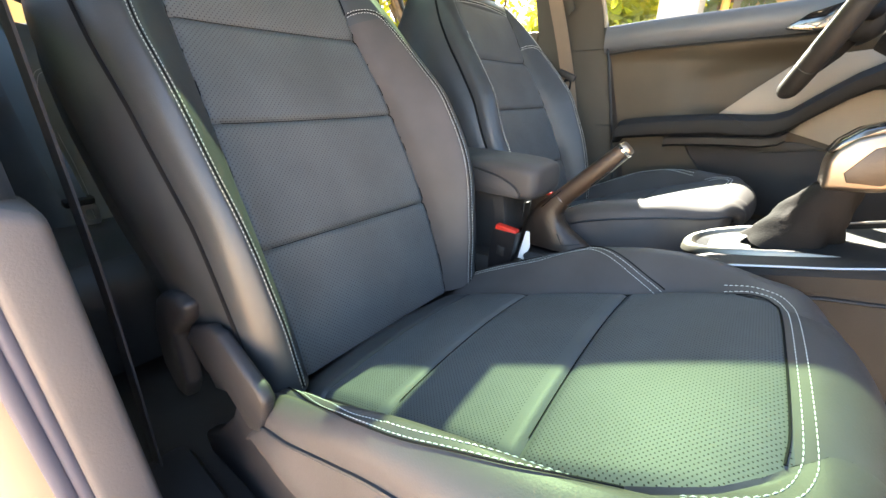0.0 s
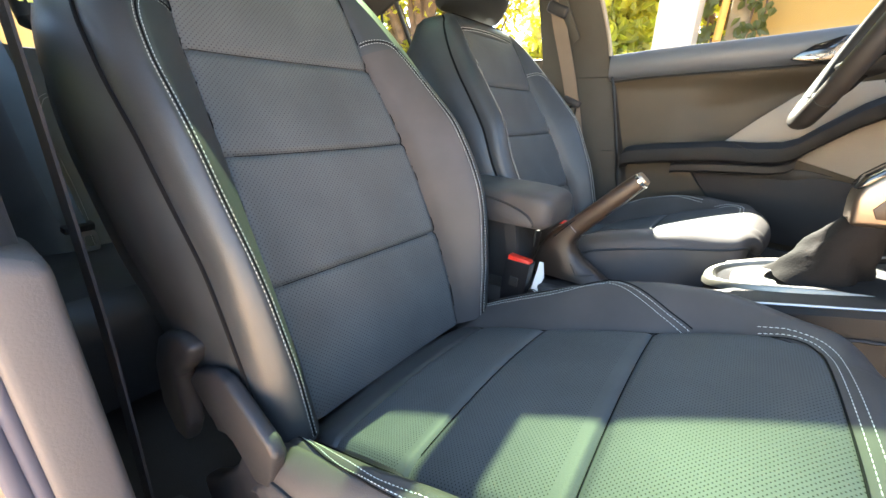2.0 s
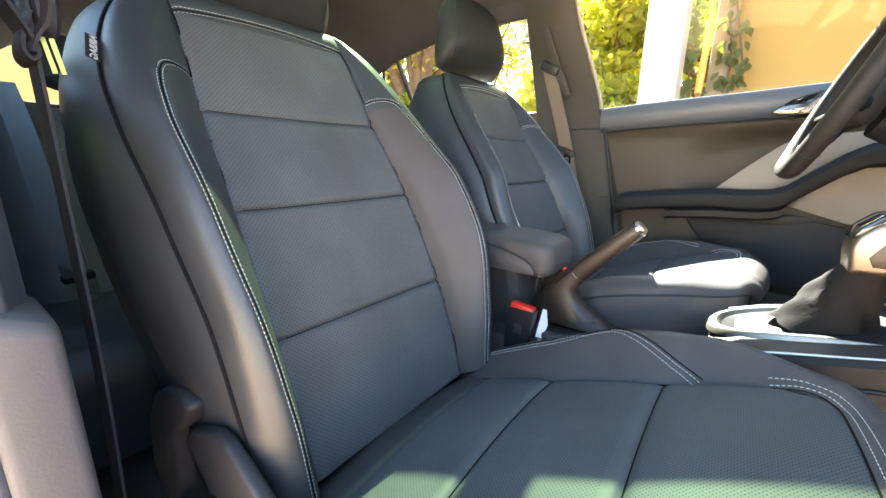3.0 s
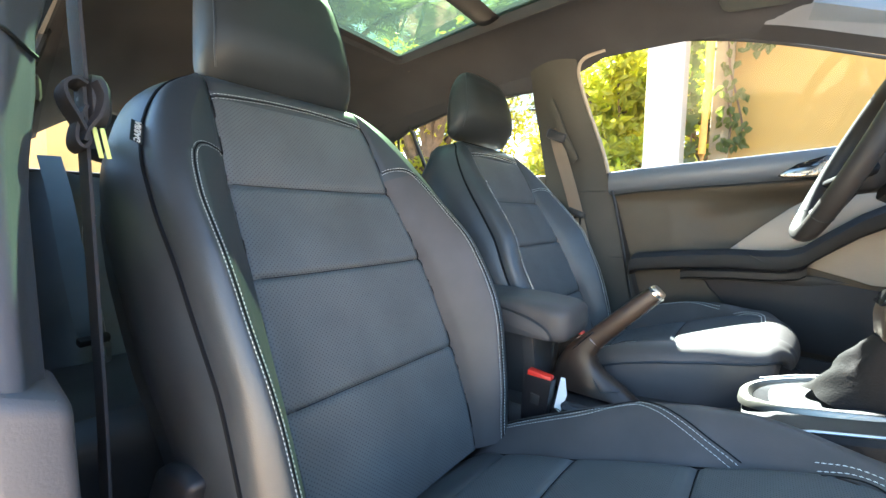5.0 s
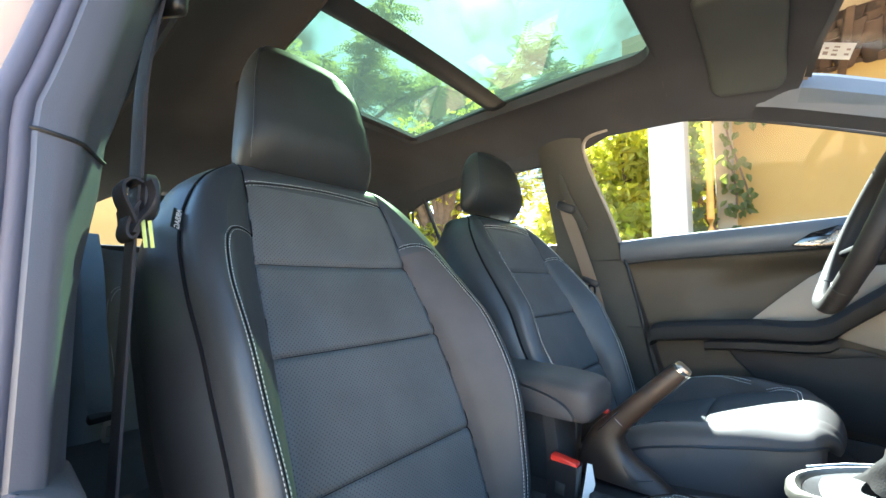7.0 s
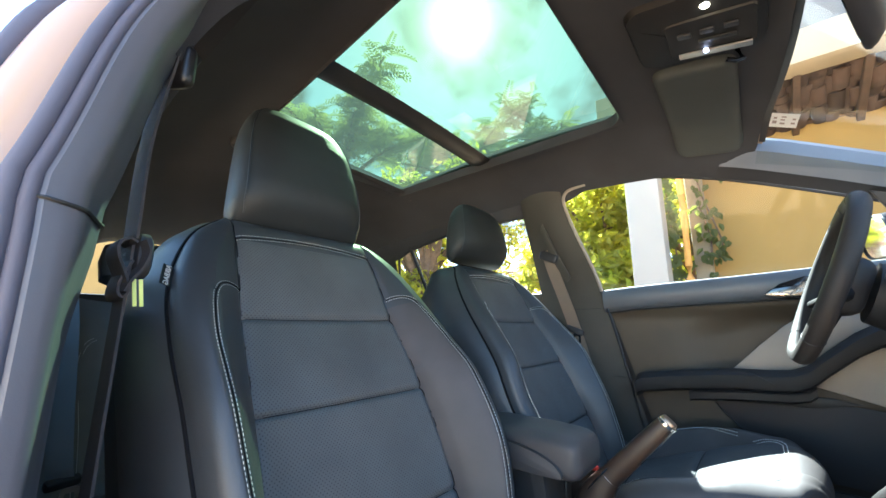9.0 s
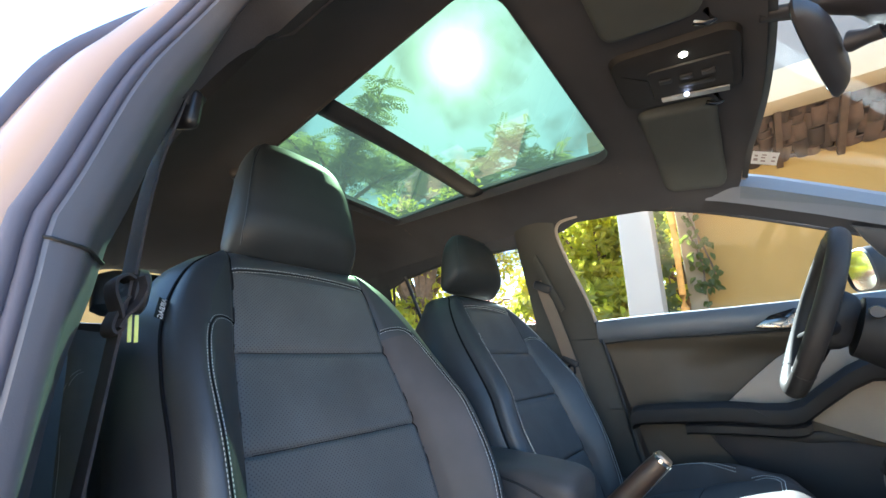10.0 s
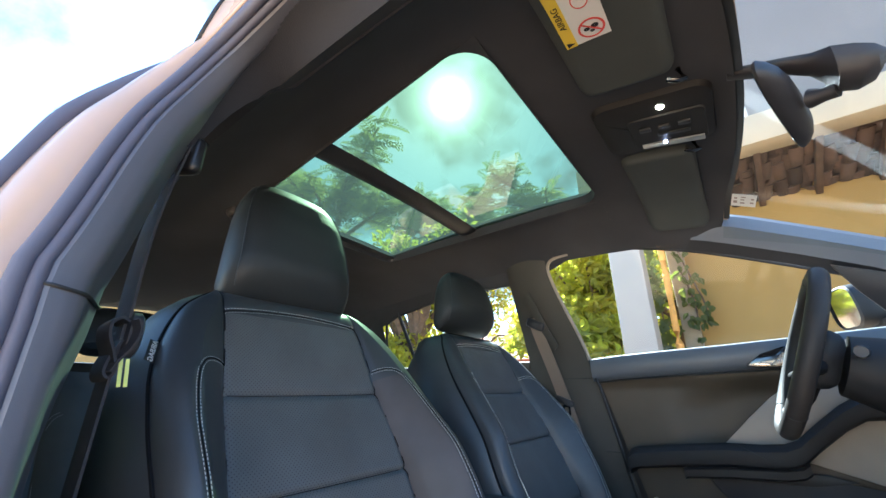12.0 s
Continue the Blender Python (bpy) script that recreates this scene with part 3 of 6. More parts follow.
    for c in BACK_SEAMS:
        seam_line(bm, back_point, [(u, c + 0.003) for u in span(-0.15, 0.15, 10)], 0.0)
    st = part("seam_thread", bm, BLACK_PRINT, back, "black thread along the panel seams", smooth=False)
    tagged(st, kind="stuff")
    # head restraint
    head = thing_part("headrest", seat)
    rings = []
    T_HW = ((0.530, 0.134), (0.542, 0.142), (0.565, 0.147), (0.60, 0.145), (0.65, 0.141), (0.70, 0.135), (0.74, 0.126), (0.77, 0.114), (0.794, 0.100), (0.810, 0.074), (0.820, 0.035))
    T_HD = ((0.530, 0.022), (0.538, 0.036), (0.552, 0.050), (0.572, 0.060), (0.60, 0.065), (0.66, 0.065), (0.72, 0.058), (0.77, 0.044), (0.80, 0.028), (0.820, 0.010))
    low = outer > 0
    up_to = lambda v: 0.572 + (v - 0.530) * 0.69 if low else v
    wide = 1.08 if low else 1.0
    hp = lambda v, th, k=1.0: BO + BV * up_to(v) + UY * (-0.004 + lerp_table(v, T_HW) * k * wide * math.copysign(abs(math.cos(th)) ** 0.60, math.cos(th))) + BN * (-0.066 + 0.012 * ease(0.51, 0.6, v) + 0.20 * max(v - 0.53, 0) + lerp_table(v, T_HD) * k * (1 - ((0.8 if outer < 0 else 0.2) * ease(0.52, 0.72, v) if math.sin(th) < 0 else 0)) * math.copysign(abs(math.sin(th)) ** 0.72, math.sin(th)))
    vv = span(0.530, 0.820, 38)
    for v in vv:
        rings.append([hp(v, 2 * math.pi * (i + 0.5) / 56) for i in range(56)])
    part("pad", loft(rings), LEATHER_HEAD, head, "padded black leather head restraint")
    for sg in (-1, 1):
        th = 0.62 if sg > 0 else math.pi - 0.62
        part("edge_seam", tube([hp(v, th, 1.006) for v in vv[2:-2]], 0.0014, 5, up=(1, 0, 0)), LEATHER_DARK, head)
        part("post", tube([BO + UY * (sg * 0.07) + BV * v + BN * -0.075 for v in (0.45, 0.56)], 0.006, 10), CHROME, head, "steel post")
        part("sleeve", tube([BO + UY * (sg * 0.07) + BV * v + BN * -0.075 for v in (0.50, 0.520)], [0.014, 0.011], 12), PLASTIC, head)
    # cushion
    il, ir = (lambda s: -insert_width(s, -1)), (lambda s: insert_width(s, 1))
    cs = lambda s: curve_table(s, T_CS)
    cp = lambda s: curve_table(s, T_CP)
    cush = part("cushion", cushion_panel(il, ir, -0.05, 0.086, 50, 30), LEATHER, seat)
    for s0, s1, n in ((0.086, 0.212, 28), (0.212, 0.374, 44), (0.374, 0.540, 44)):
        part("insert_panel", cushion_panel(il, ir, s0, s1, 64, n), LEATHER_PERF_DARK, cush, "perforated black leather panel")
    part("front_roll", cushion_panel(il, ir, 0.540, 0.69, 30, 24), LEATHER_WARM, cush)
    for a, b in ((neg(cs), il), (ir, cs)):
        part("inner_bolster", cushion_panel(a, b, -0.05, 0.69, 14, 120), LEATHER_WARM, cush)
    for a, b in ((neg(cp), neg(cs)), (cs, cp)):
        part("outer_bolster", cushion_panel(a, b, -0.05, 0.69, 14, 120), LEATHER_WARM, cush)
    cush.location = (slide[0], 0, slide[1])
    ss = span(-0.05, 0.69, 60)
    for sg in (-1, 1):
        top = [cushion_point(sg * cp(s), s) for s in ss]
        rr = [top]
        for k, out in ((0.2, 0.006), (0.5, 0.010), (0.8, 0.008), (1.0, 0.0)):
            rr.append([Vector((p.x - 0.02 * k * max(0, (s - 0.5) / 0.2), p.y + sg * out, p.z + (min(p.z - 0.02, 0.50 + 0.10 * s) - p.z) * k)) for p, s in zip(top, ss)])
        part("side_cover", loft(rr, cap=False, closed=False), LEATHER_WARM, cush, "smooth leather side of the cushion")
        part("piping", tube([p + Vector((0, sg * 0.001, 0)) for p in top], 0.0024, 6), LEATHER_DARK, cush)
    bm, crease = bmesh.new(), bmesh.new()
    for sg in (-1, 1):
        line = [(sg * (cs(s) - (0.012 if sg > 0 else 0.0) * (1 - ease(0.2, 0.3, s))), s) for s in span(0.0, 0.27, 8)] + [(sg * 0.232, 0.300), (sg * 0.222, 0.328), (sg * 0.205, 0.358), (sg * 0.185, 0.39), (sg * 0.170, 0.415)]
        if sg == outer:
            line = [(sg * u, v) for u, v in ((0.199, 0.02), (0.203, 0.06), (0.216, 0.12), (0.226, 0.17), (0.234, 0.222), (0.239, 0.27), (0.240, 0.314), (0.233, 0.362), (0.224, 0.402), (0.212, 0.434), (0.198, 0.462))]
        for off in (-0.0031, 0.0031):
            seam_line(bm, cushion_point, line, off, -1)
        seam_crease(cushion_point, line, -0.0062 * sg, 0.0009 if outer < 0 else 0.0007, crease)
        if outer < 0:
            seam_crease(cushion_point, [(sg * (insert_width(s, sg) + 0.004), s) for s in span(0.04, 0.42, 16)], 0.0, 0.0011, crease)
    loop = [(0.172, 0.485), (0.166, 0.512), (0.150, 0.534), (0.125, 0.545), (0.09, 0.549)]
    loop = [(-u, v) for u, v in loop] + [(0.0, 0.550)] + loop[::-1]
    for off in (-0.0038, 0.0038):
        seam_line(bm, cushion_point, loop, off, -1)
    if outer < 0:
        seam_crease(cushion_point, loop[3:], -0.0100, 0.0009, crease)
    for c in CUSHION_SEAMS[1:]:
        seam_crease(cushion_point, [(u, c) for u in span(-0.158, 0.158, 10)], 0.0, 0.0006, crease)
    part("seam_crease", crease, PIPING_SEAM_SHADE, cush, "dark bead for the piping edge and the shade in creases")
    st = part("stitching", bm, THREAD, cush, "white double stitching", smooth=False)
    tagged(st, kind="stuff")
    # plastic valance with the recliner lever on the door side
    o = outer
    val = thing_part("valance", seat)
    prof = [(-0.14, 0.36), (-0.06, 0.42), (0.02, 0.50), (0.06, 0.56), (0.12, 0.55), (0.15, 0.53), (0.30, 0.53), (0.52, 0.60), (0.58, 0.57), (0.57, 0.44), (0.30, 0.36), (0.0, 0.34), (-0.13, 0.32)]
    m = Matrix(((1, 0, 0, 0), (0, 0, o, o * 0.226), (0, 1, 0, 0), (0, 0, 0, 1)))
    part("side_shield", plate(prof, 0.028, m, 0.008, 3), PLASTIC, val, "dark plastic seat side shield")
    lev = [(-0.068, 0.598), (-0.035, 0.630), (0.030, 0.658), (0.058, 0.658), (0.140, 0.622), (0.150, 0.608), (0.138, 0.575), (0.122, 0.545), (0.090, 0.530), (0.044, 0.560), (-0.02, 0.562)]
    m2 = Matrix(((1, 0, 0, 0), (0, 0, o, o * 0.241), (0, 1, 0, 0), (0, 0, 0, 1)))
    part("recliner_cover", plate(lev, 0.017, m2, 0.006, 3), PLASTIC, val, "moulded plastic hinge cover")
    knob = [(-0.137, 0.640), (-0.100, 0.662), (-0.040, 0.680), (-0.010, 0.672), (-0.030, 0.640), (-0.092, 0.594), (-0.098, 0.500), (-0.130, 0.452), (-0.170, 0.445), (-0.210, 0.490), (-0.188, 0.577)]
    part("recliner_knob", plate(knob, 0.026, Matrix(((1, 0, 0, 0), (0, 0, o, o * 0.240), (0, 1, 0, 0), (0, 0, 0, 1))), 0.009, 3), PLASTIC, val, "plastic recliner knob")
    part("seat_rail", box((0.5, 0.04, 0.04), (0.22, o * 0.2, 0.36), (0, -4, 0), 0.006), PLASTIC, val)
    part("seat_rail", box((0.5, 0.04, 0.04), (0.22, -o * 0.2, 0.36), (0, -4, 0), 0.006), PLASTIC, val)
    part("seat_pan", box((0.46, 0.44, 0.07), (0.29, 0, 0.50), (0, -19.5, 0), 0.02), PLASTIC, val)
    # airbag tag on the outer seam
    c = back_point(wp[o](0.392) * 1.004, 0.392)
    along = (back_point(wp[o](0.41), 0.41) - back_point(wp[o](0.375), 0.375)).normalized()
    nn = Vector((0.80, o * -0.25, 0.25)).normalized()
    nn = (nn - along * nn.dot(along)).normalized()
    acr = along.cross(nn)
    m = Matrix((along, acr, nn)).transposed().to_4x4()
    m.translation = c + acr * (-0.006 if o < 0 else 0.006) + nn * 0.003
    tg = part("airbag_tag", box((0.036, 0.016, 0.0016), bevel=0.0006), BLACK_PRINT, back, "small black woven tag")
    tg.data.transform(m)
    part("tag_lettering", tiny_text("AIRBAG", 0.0105, m @ pose(0, 0, 0.0011, 0, 0, 180 if o < 0 else 0)), WHITE_PRINT, tg, "white letters", smooth=False)
    return seat


def thing_part(name, parent):
    """An Empty that gathers the pieces of one part."""
    ob = new(name)
    ob.empty_display_size = 0.03
    ob.parent = parent
    return ob


front_seat("front_chair", "black perforated leather front passenger seat with white double stitching", -0.3575, -1)
front_seat("front_chair", "black perforated leather driver seat with white double stitching, near the wheel", 0.3525, 1, (-0.092, 0.010))


# ---- car shell ----
def side_y(z):
    """Half the cabin's width at a height."""
    return 0.715 if z < 1.12 else 0.715 - 0.36 * (z - 1.12)


def near_extra(z):
    """How much wider the near side stands above the sill line than the far side."""
    return 0.032 * ease(1.08, 1.36, z)


T_ROOF = ((-1.8, 1.36), (-1.3, 1.49), (-0.95, 1.545), (-0.65, 1.575), (-0.3, 1.597), (0.0, 1.602), (0.235, 1.594), (0.4, 1.582), (0.56, 1.555), (0.64, 1.535))


def roof_z(x, y):
    z = (lerp_table(x - 0.06, T_ROOF) + lerp_table(x + 0.06, T_ROOF) + lerp_table(x, T_ROOF)) / 3
    return z - 0.12 * ease(0.38, 0.66, abs(y)) ** 1.2 - 0.012 * (y / 0.4) ** 2


def header_x(y):
    """The front edge of the roof, where the windscreen begins."""
    return 0.583 - 0.19 * y * y


SR_X0, SR_X1, SR_Y = -0.68, 0.238, 0.347
near_y = lambda x: -(0.350 + 0.085 * (x + 0.25))
RAIL_Y = 0.575
shell = thing("car_body", "pearl beige compact car body with dark cabin lining", "car")
for x0, x1, y0, y1 in ((-1.7, SR_X0, -RAIL_Y, RAIL_Y), (SR_X0, SR_X1, SR_Y, RAIL_Y)):
    bm = grid(lambda x, y: Vector((x, y, roof_z(x, y))), span(x0, x1, max(6, int((x1 - x0) / 0.04))), span(y0, y1, max(6, int((y1 - y0) / 0.03))))
    part("headliner", bm, HEADLINER, shell, "dark fabric headliner")
bm = grid(lambda x, a: Vector((x, -RAIL_Y * (1 - a) + near_y(x) * a, roof_z(x, -RAIL_Y * (1 - a) + near_y(x) * a))), span(SR_X0 - 0.01, SR_X1 + 0.012, 24), span(0, 1, 10))
part("headliner", bm, HEADLINER, shell, "dark fabric headliner")
bm = grid(lambda a, y: Vector((SR_X1 + (header_x(y) - SR_X1) * a, y, roof_z(SR_X1 + (header_x(y) - SR_X1) * a, y) - 0.012 * ease(0.93, 1.0, a) * (1 - ease(0.44, 0.52, abs(y))) + 0.030 * ease(0.51, 0.575, y) * ease(0.72, 1.0, a))), span(0, 1, 18), span(-RAIL_Y, RAIL_Y, 40))
part("headliner", bm, HEADLINER, shell, "dark fabric headliner")
bm = grid(lambda x, y: Vector((x, y, roof_z(x, y) + 0.06)), span(-1.75, SR_X0 - 0.02, 20), span(-0.60, 0.60, 30))
part("roof_panel", bm, PAINT, shell)
bm = grid(lambda a, y: Vector((SR_X1 + 0.02 + (header_x(y) - SR_X1) * a, y, roof_z(SR_X1 + (header_x(y) - SR_X1) * a, y) + 0.04)), span(0, 1, 10), span(-0.60, 0.60, 30))
part("roof_panel", bm, PAINT, shell)
for s in (-1, 1):
    bm = grid(lambda x, y: Vector((x, s * y, roof_z(x, y) + (0.09 if s < 0 else 0.05))), span(SR_X0 - 0.02, SR_X1 + 0.02, 20), span(SR_Y + (0.075 if s < 0 else 0.02), 0.565 if s < 0 else 0.60, 10))
    part("roof_panel", bm, PAINT, shell)
    # side rails of the roof between windows and headliner
    T_TOP = ((-1.75, 1.14), (-1.2, 1.27), (-0.97, 1.352), (-0.88, 1.384), (-0.60, 1.424), (-0.336, 1.430), (-0.2, 1.434), (-0.03, 1.464), (0.06, 1.497), (0.158, 1.499), (0.3, 1.48), (0.4, 1.456), (0.52, 1.415))
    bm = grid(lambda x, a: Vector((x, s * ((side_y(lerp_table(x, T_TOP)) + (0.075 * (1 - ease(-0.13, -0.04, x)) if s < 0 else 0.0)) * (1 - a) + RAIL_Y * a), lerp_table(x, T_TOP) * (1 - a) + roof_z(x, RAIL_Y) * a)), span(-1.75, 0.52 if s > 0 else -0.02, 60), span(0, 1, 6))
    # near rail wears a darker liner: shade put into its colour
    part("roof_rail", bm, HEADLINER if s > 0 else LINER_SHADED, shell)
    part("rear_pillar", grid(lambda x, z: Vector((x, s * (side_y(z) - 0.01), z)), span(-1.75, -0.99, 10), span(0.95, 1.37, 10)), HEADLINER, shell)
    part("pillar_panel", grid(lambda a, z: Vector(((-0.20 - 0.012 * ease(1.1, 1.45, z)) * (1 - a) + a * ((0.0 if s < 0 else 0.040 + 0.25 * max(0.0, 1.12 - z)) - 0.084 * ease(1.08, 1.50, z)), s * (side_y(z) - (0.030 if s > 0 else -0.030 - near_extra(z)) + 0.012 * (2 * a - 1) ** 2), z)), span(0, 1, 12), span(0.30, 1.51, 40)), PLASTIC if s < 0 else PILLAR_DARK, shell, "plastic B-pillar cover")
    part("rear_side", box((1.6, 0.04, 0.80), (-0.99, s * (0.72 if s > 0 else 0.765), 0.71), bevel=0.01), PLASTIC_GREY, shell, "rear door panel")
    part("sill_trim", box((1.2, 0.11, 0.10), (0.5, s * 0.70, 0.36), bevel=0.02), PLASTIC_GREY, shell)
part("door_inner", box((0.5, 0.02, 0.82), (0.20, 0.765, 0.72), bevel=0.004), PLASTIC, shell, "dark inner sill side")
part("floor_pan", box((3.2, 1.46, 0.04), (-0.2, 0, 0.30), bevel=0.01), CARPET, shell, "dark carpeted floor")
part("underbody", box((4.0, 1.5, 0.06), (-0.1, 0, 0.22), bevel=0.02), PLASTIC, shell)
part("tail_wall", box((0.05, 1.40, 0.84), (-1.76, 0, 0.72), bevel=0.01), PLASTIC, shell)
part("parcel_shelf", box((0.62, 1.30, 0.03), (-1.42, 0, 1.02), bevel=0.01), PLASTIC, shell)
part("bulkhead", box((0.06, 1.46, 0.9), (1.35, 0, 0.72), bevel=0.01), PLASTIC, shell)

sun_roof = thing("panoramic_sunroof", "green-tinted panoramic glass sunroof with dark cross bar", "sunroof")


def rounded(x0, x1, y0, y1, r_front, r_rear, n=6):
    pts = []
    for cx, cy, r, a0 in ((x1, y1, r_front, 0), (x0, y1, r_rear, 90), (x0, y0, r_rear, 180), (x1, y0, r_front, 270)):
        sx, sy = (-1 if cx == x1 else 1), (-1 if cy == y1 else 1)
        for k in range(n + 1):
            a = radians(a0 + 90 * k / n)
            pts.append((cx + sx * r + r * math.cos(a), cy + sy * r + r * math.sin(a)))
    return pts


GLASS_LIFT = 0.030
for nm, x0, x1 in (("front_glass", -0.262, SR_X1 + 0.06), ("rear_glass", SR_X0 - 0.06, -0.262)):
    bm = grid(lambda x, y: Vector((x, y, roof_z(x, 0) - 0.012 * (y / 0.4) ** 2 + GLASS_LIFT)), span(x0, x1, 12), span(-SR_Y - 0.08, SR_Y + 0.05, 14))
    part(nm, bm, ROOF_GLASS, sun_roof, "green tinted glass pane")
zz = lambda p, d: Vector((p[0], p[1], roof_z(p[0], 0) - 0.012 * (p[1] / 0.4) ** 2 + d))
part("cross_bar", grid(lambda x, y: zz((x, y), 0.003 + 0.010 * ((x + 0.258) / 0.04) ** 2), span(-0.302, -0.218, 8), span(-SR_Y - 0.01, SR_Y + 0.02, 20)), PLASTIC, sun_roof, "dark cross member")
flare = lambda pts: [(x, y if y > 0 else y * -near_y(x) / SR_Y) for x, y in pts]
inner = flare(rounded(SR_X0, SR_X1, -SR_Y, SR_Y, 0.065, 0.03, 8))
outer_l = flare(rounded(SR_X0 - 0.004, SR_X1 + 0.004, -SR_Y - 0.004, SR_Y + 0.004, 0.002, 0.002, 8))
part("frame", loft([[zz(p, -0.0015) for p in outer_l], [zz(p, -0.003) for p in inner], [zz(p, GLASS_LIFT - 0.002) for p in inner]], cap=False), HEADLINER, sun_roof, "dark trim round the opening", smooth=False)
blind = grid(lambda x, y: zz((x, y), 0.012), span(SR_X0 - 0.002, SR_X0 + 0.03, 2), span(-SR_Y, SR_Y, 10))
part("roller_blind", blind, HEADLINER, sun_roof)

# ---- passenger side door opening ----
OPENING = smooth_path([(0.05, 0, 0.33), (0.045, 0, 0.60), (0.04, 0, 0.85), (0.025, 0, 1.05), (0.005, 0, 1.20), (-0.02, 0, 1.34), (-0.028, 0, 1.42), (-0.012, 0, 1.485), (0.04, 0, 1.53), (0.12, 0, 1.548), (0.25, 0, 1.54), (0.42, 0, 1.50), (0.62, 0, 1.42), (0.85, 0, 1.31)], 6)


def band(profile, s=-1):
    """A strip along the opening; the profile gives how far out of the cabin and how far into the opening."""
    rings = []
    for i, p in enumerate(OPENING):
        d = (OPENING[min(i + 1, len(OPENING) - 1)] - OPENING[max(i - 1, 0)]).normalized()
        nrm_in = Vector((d.z, 0, -d.x))
        rings.append([Vector((p.x, s * (side_y(p.z) + near_extra(p.z) + w), p.z)) + nrm_in * q for w, q in profile])
    return rings


def arc(cw, cq, r, a0, a1, n=8):
    return [(cw + r * math.cos(radians(a)), cq + r * math.sin(radians(a))) for a in span(a0, a1, n)]


opening = thing("door_opening", "open doorway edge with grey pillar trim and rubber seals", "door frame")
TRIM_PROFILE = [(-0.002, -0.075), (-0.008, -0.058), (-0.007, -0.050), (-0.004, -0.044), (0.003, -0.026), (0.009, -0.010), (0.012, -0.004), (0.017, 0.000), (0.028, 0.003), (0.038, 0.005), (0.044, 0.001), (0.046, -0.012)]
trim_rings = []
for i, p in enumerate(OPENING):
    back_off = 0.013 * (1 - ease(0.98, 1.12, p.z)) if i < 40 else 0.0
    trim_rings.append(band([(w + back_off * ease(0.030, -0.005, w), q) for w, q in TRIM_PROFILE])[i])
part("pillar_trim", loft(trim_rings, cap=False, closed=False), TRIM_GREY, opening, "smooth grey plastic pillar trim")
part("door_seal", loft(band([(0.040, -0.012)] + arc(0.0465, -0.001, 0.0065, 200, -20) + [(0.053, -0.014)]), cap=False, closed=False), SOFT_SEAL, opening, "soft rubber door seal")
part("outer_seal", loft(band([(0.051, -0.014)] + arc(0.0585, -0.004, 0.0080, 200, -20) + [(0.066, -0.018)]), cap=False, closed=False), SOFT_SEAL, opening, "soft rubber door seal")
flange = []
for i, p in enumerate(OPENING):
    k = lerp_table(p.z, ((1.0, 0.95), (1.22, 0.86), (1.33, 0.78), (1.40, 0.58), (1.465, 0.27), (1.49, 0.08))) if i < 48 else 0.08
    flange.append([(0.055, -0.016)] + [(0.066 + (w - 0.066) * k, -0.0145 + (q + 0.0145) * k) for w, q in ((0.066, -0.0145), (0.078, -0.016), (0.092, -0.022), (0.104, -0.036), (0.112, -0.060), (0.117, -0.085), (0.105, -0.110))])
part("painted_flange", loft([band(f)[i] for i, f in enumerate(flange)], cap=False, closed=False), PAINT, opening, "pearl beige painted metal")
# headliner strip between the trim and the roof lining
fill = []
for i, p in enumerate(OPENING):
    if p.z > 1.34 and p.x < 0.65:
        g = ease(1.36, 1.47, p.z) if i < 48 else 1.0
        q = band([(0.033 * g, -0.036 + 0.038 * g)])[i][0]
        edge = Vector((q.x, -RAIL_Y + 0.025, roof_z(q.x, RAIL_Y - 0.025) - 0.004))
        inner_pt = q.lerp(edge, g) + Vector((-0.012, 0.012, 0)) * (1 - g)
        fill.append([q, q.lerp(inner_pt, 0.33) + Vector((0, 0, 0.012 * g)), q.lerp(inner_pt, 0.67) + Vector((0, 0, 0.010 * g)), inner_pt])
# darker than the headliner, its colour stands in for shade on the rail
part("roof_rail", loft(fill, cap=False, closed=False), LINER_SHADED, opening, "roof rail lining darkened to stand in for shade")
# dark strip of the rear door window beside the paint
strip_path = smooth_path([Vector((x, -(side_y(z) + w), z)) for x, z, w in ((-0.035, 1.00, 0.105), (-0.056, 1.12, 0.117), (-0.076, 1.223, 0.127), (-0.098, 1.329, 0.139), (-0.104, 1.40, 0.130), (-0.096, 1.465, 0.112), (-0.090, 1.488, 0.102))], 6)
part("window_strip", tube(strip_path, 0.011, 10), SOFT_SEAL, opening, "black window strip")
part("roof_strip", tube(smooth_path([(-0.090, -(side_y(1.488) + 0.102), 1.488), (-0.05, -0.686, 1.523), (-0.03, -0.677, 1.582), (0.0, -0.66, 1.63)], 6), 0.004, 8), RUBBER, opening, "thin black roof strip")
seal_line = [r[0] for r in band([(0.062, -0.012)])][39:53]
strip_line = smooth_path([(-0.094, -0.684, 1.480), (-0.07, -0.685, 1.504), (-0.05, -0.686, 1.523), (-0.03, -0.677, 1.582), (0.0, -0.66, 1.63)], 4)[:14]
part("roof_side", loft([[p, p.lerp(q, 0.5) + Vector((0.004, -0.004, -0.004)), q] for p, q in zip(strip_line, seal_line)], cap=False, closed=False), PAINT, opening, "pearl beige painted roof side")
# lower pillar cover with its step
part("lower_cover", plate([(-0.10, 0.34), (-0.08, 0.835), (-0.06, 0.848), (0.040, 0.854), (0.055, 0.846), (0.066, 0.60), (0.09, 0.40), (0.12, 0.34)], 0.046, Matrix(((1, 0, 0, 0), (0, 0, 1, -0.757), (0, 1, -0.5, 0), (0, 0, 0, 1))), 0.009, 3), TRIM_GRAINED, opening, "grained grey lower pillar cover")
joint = []
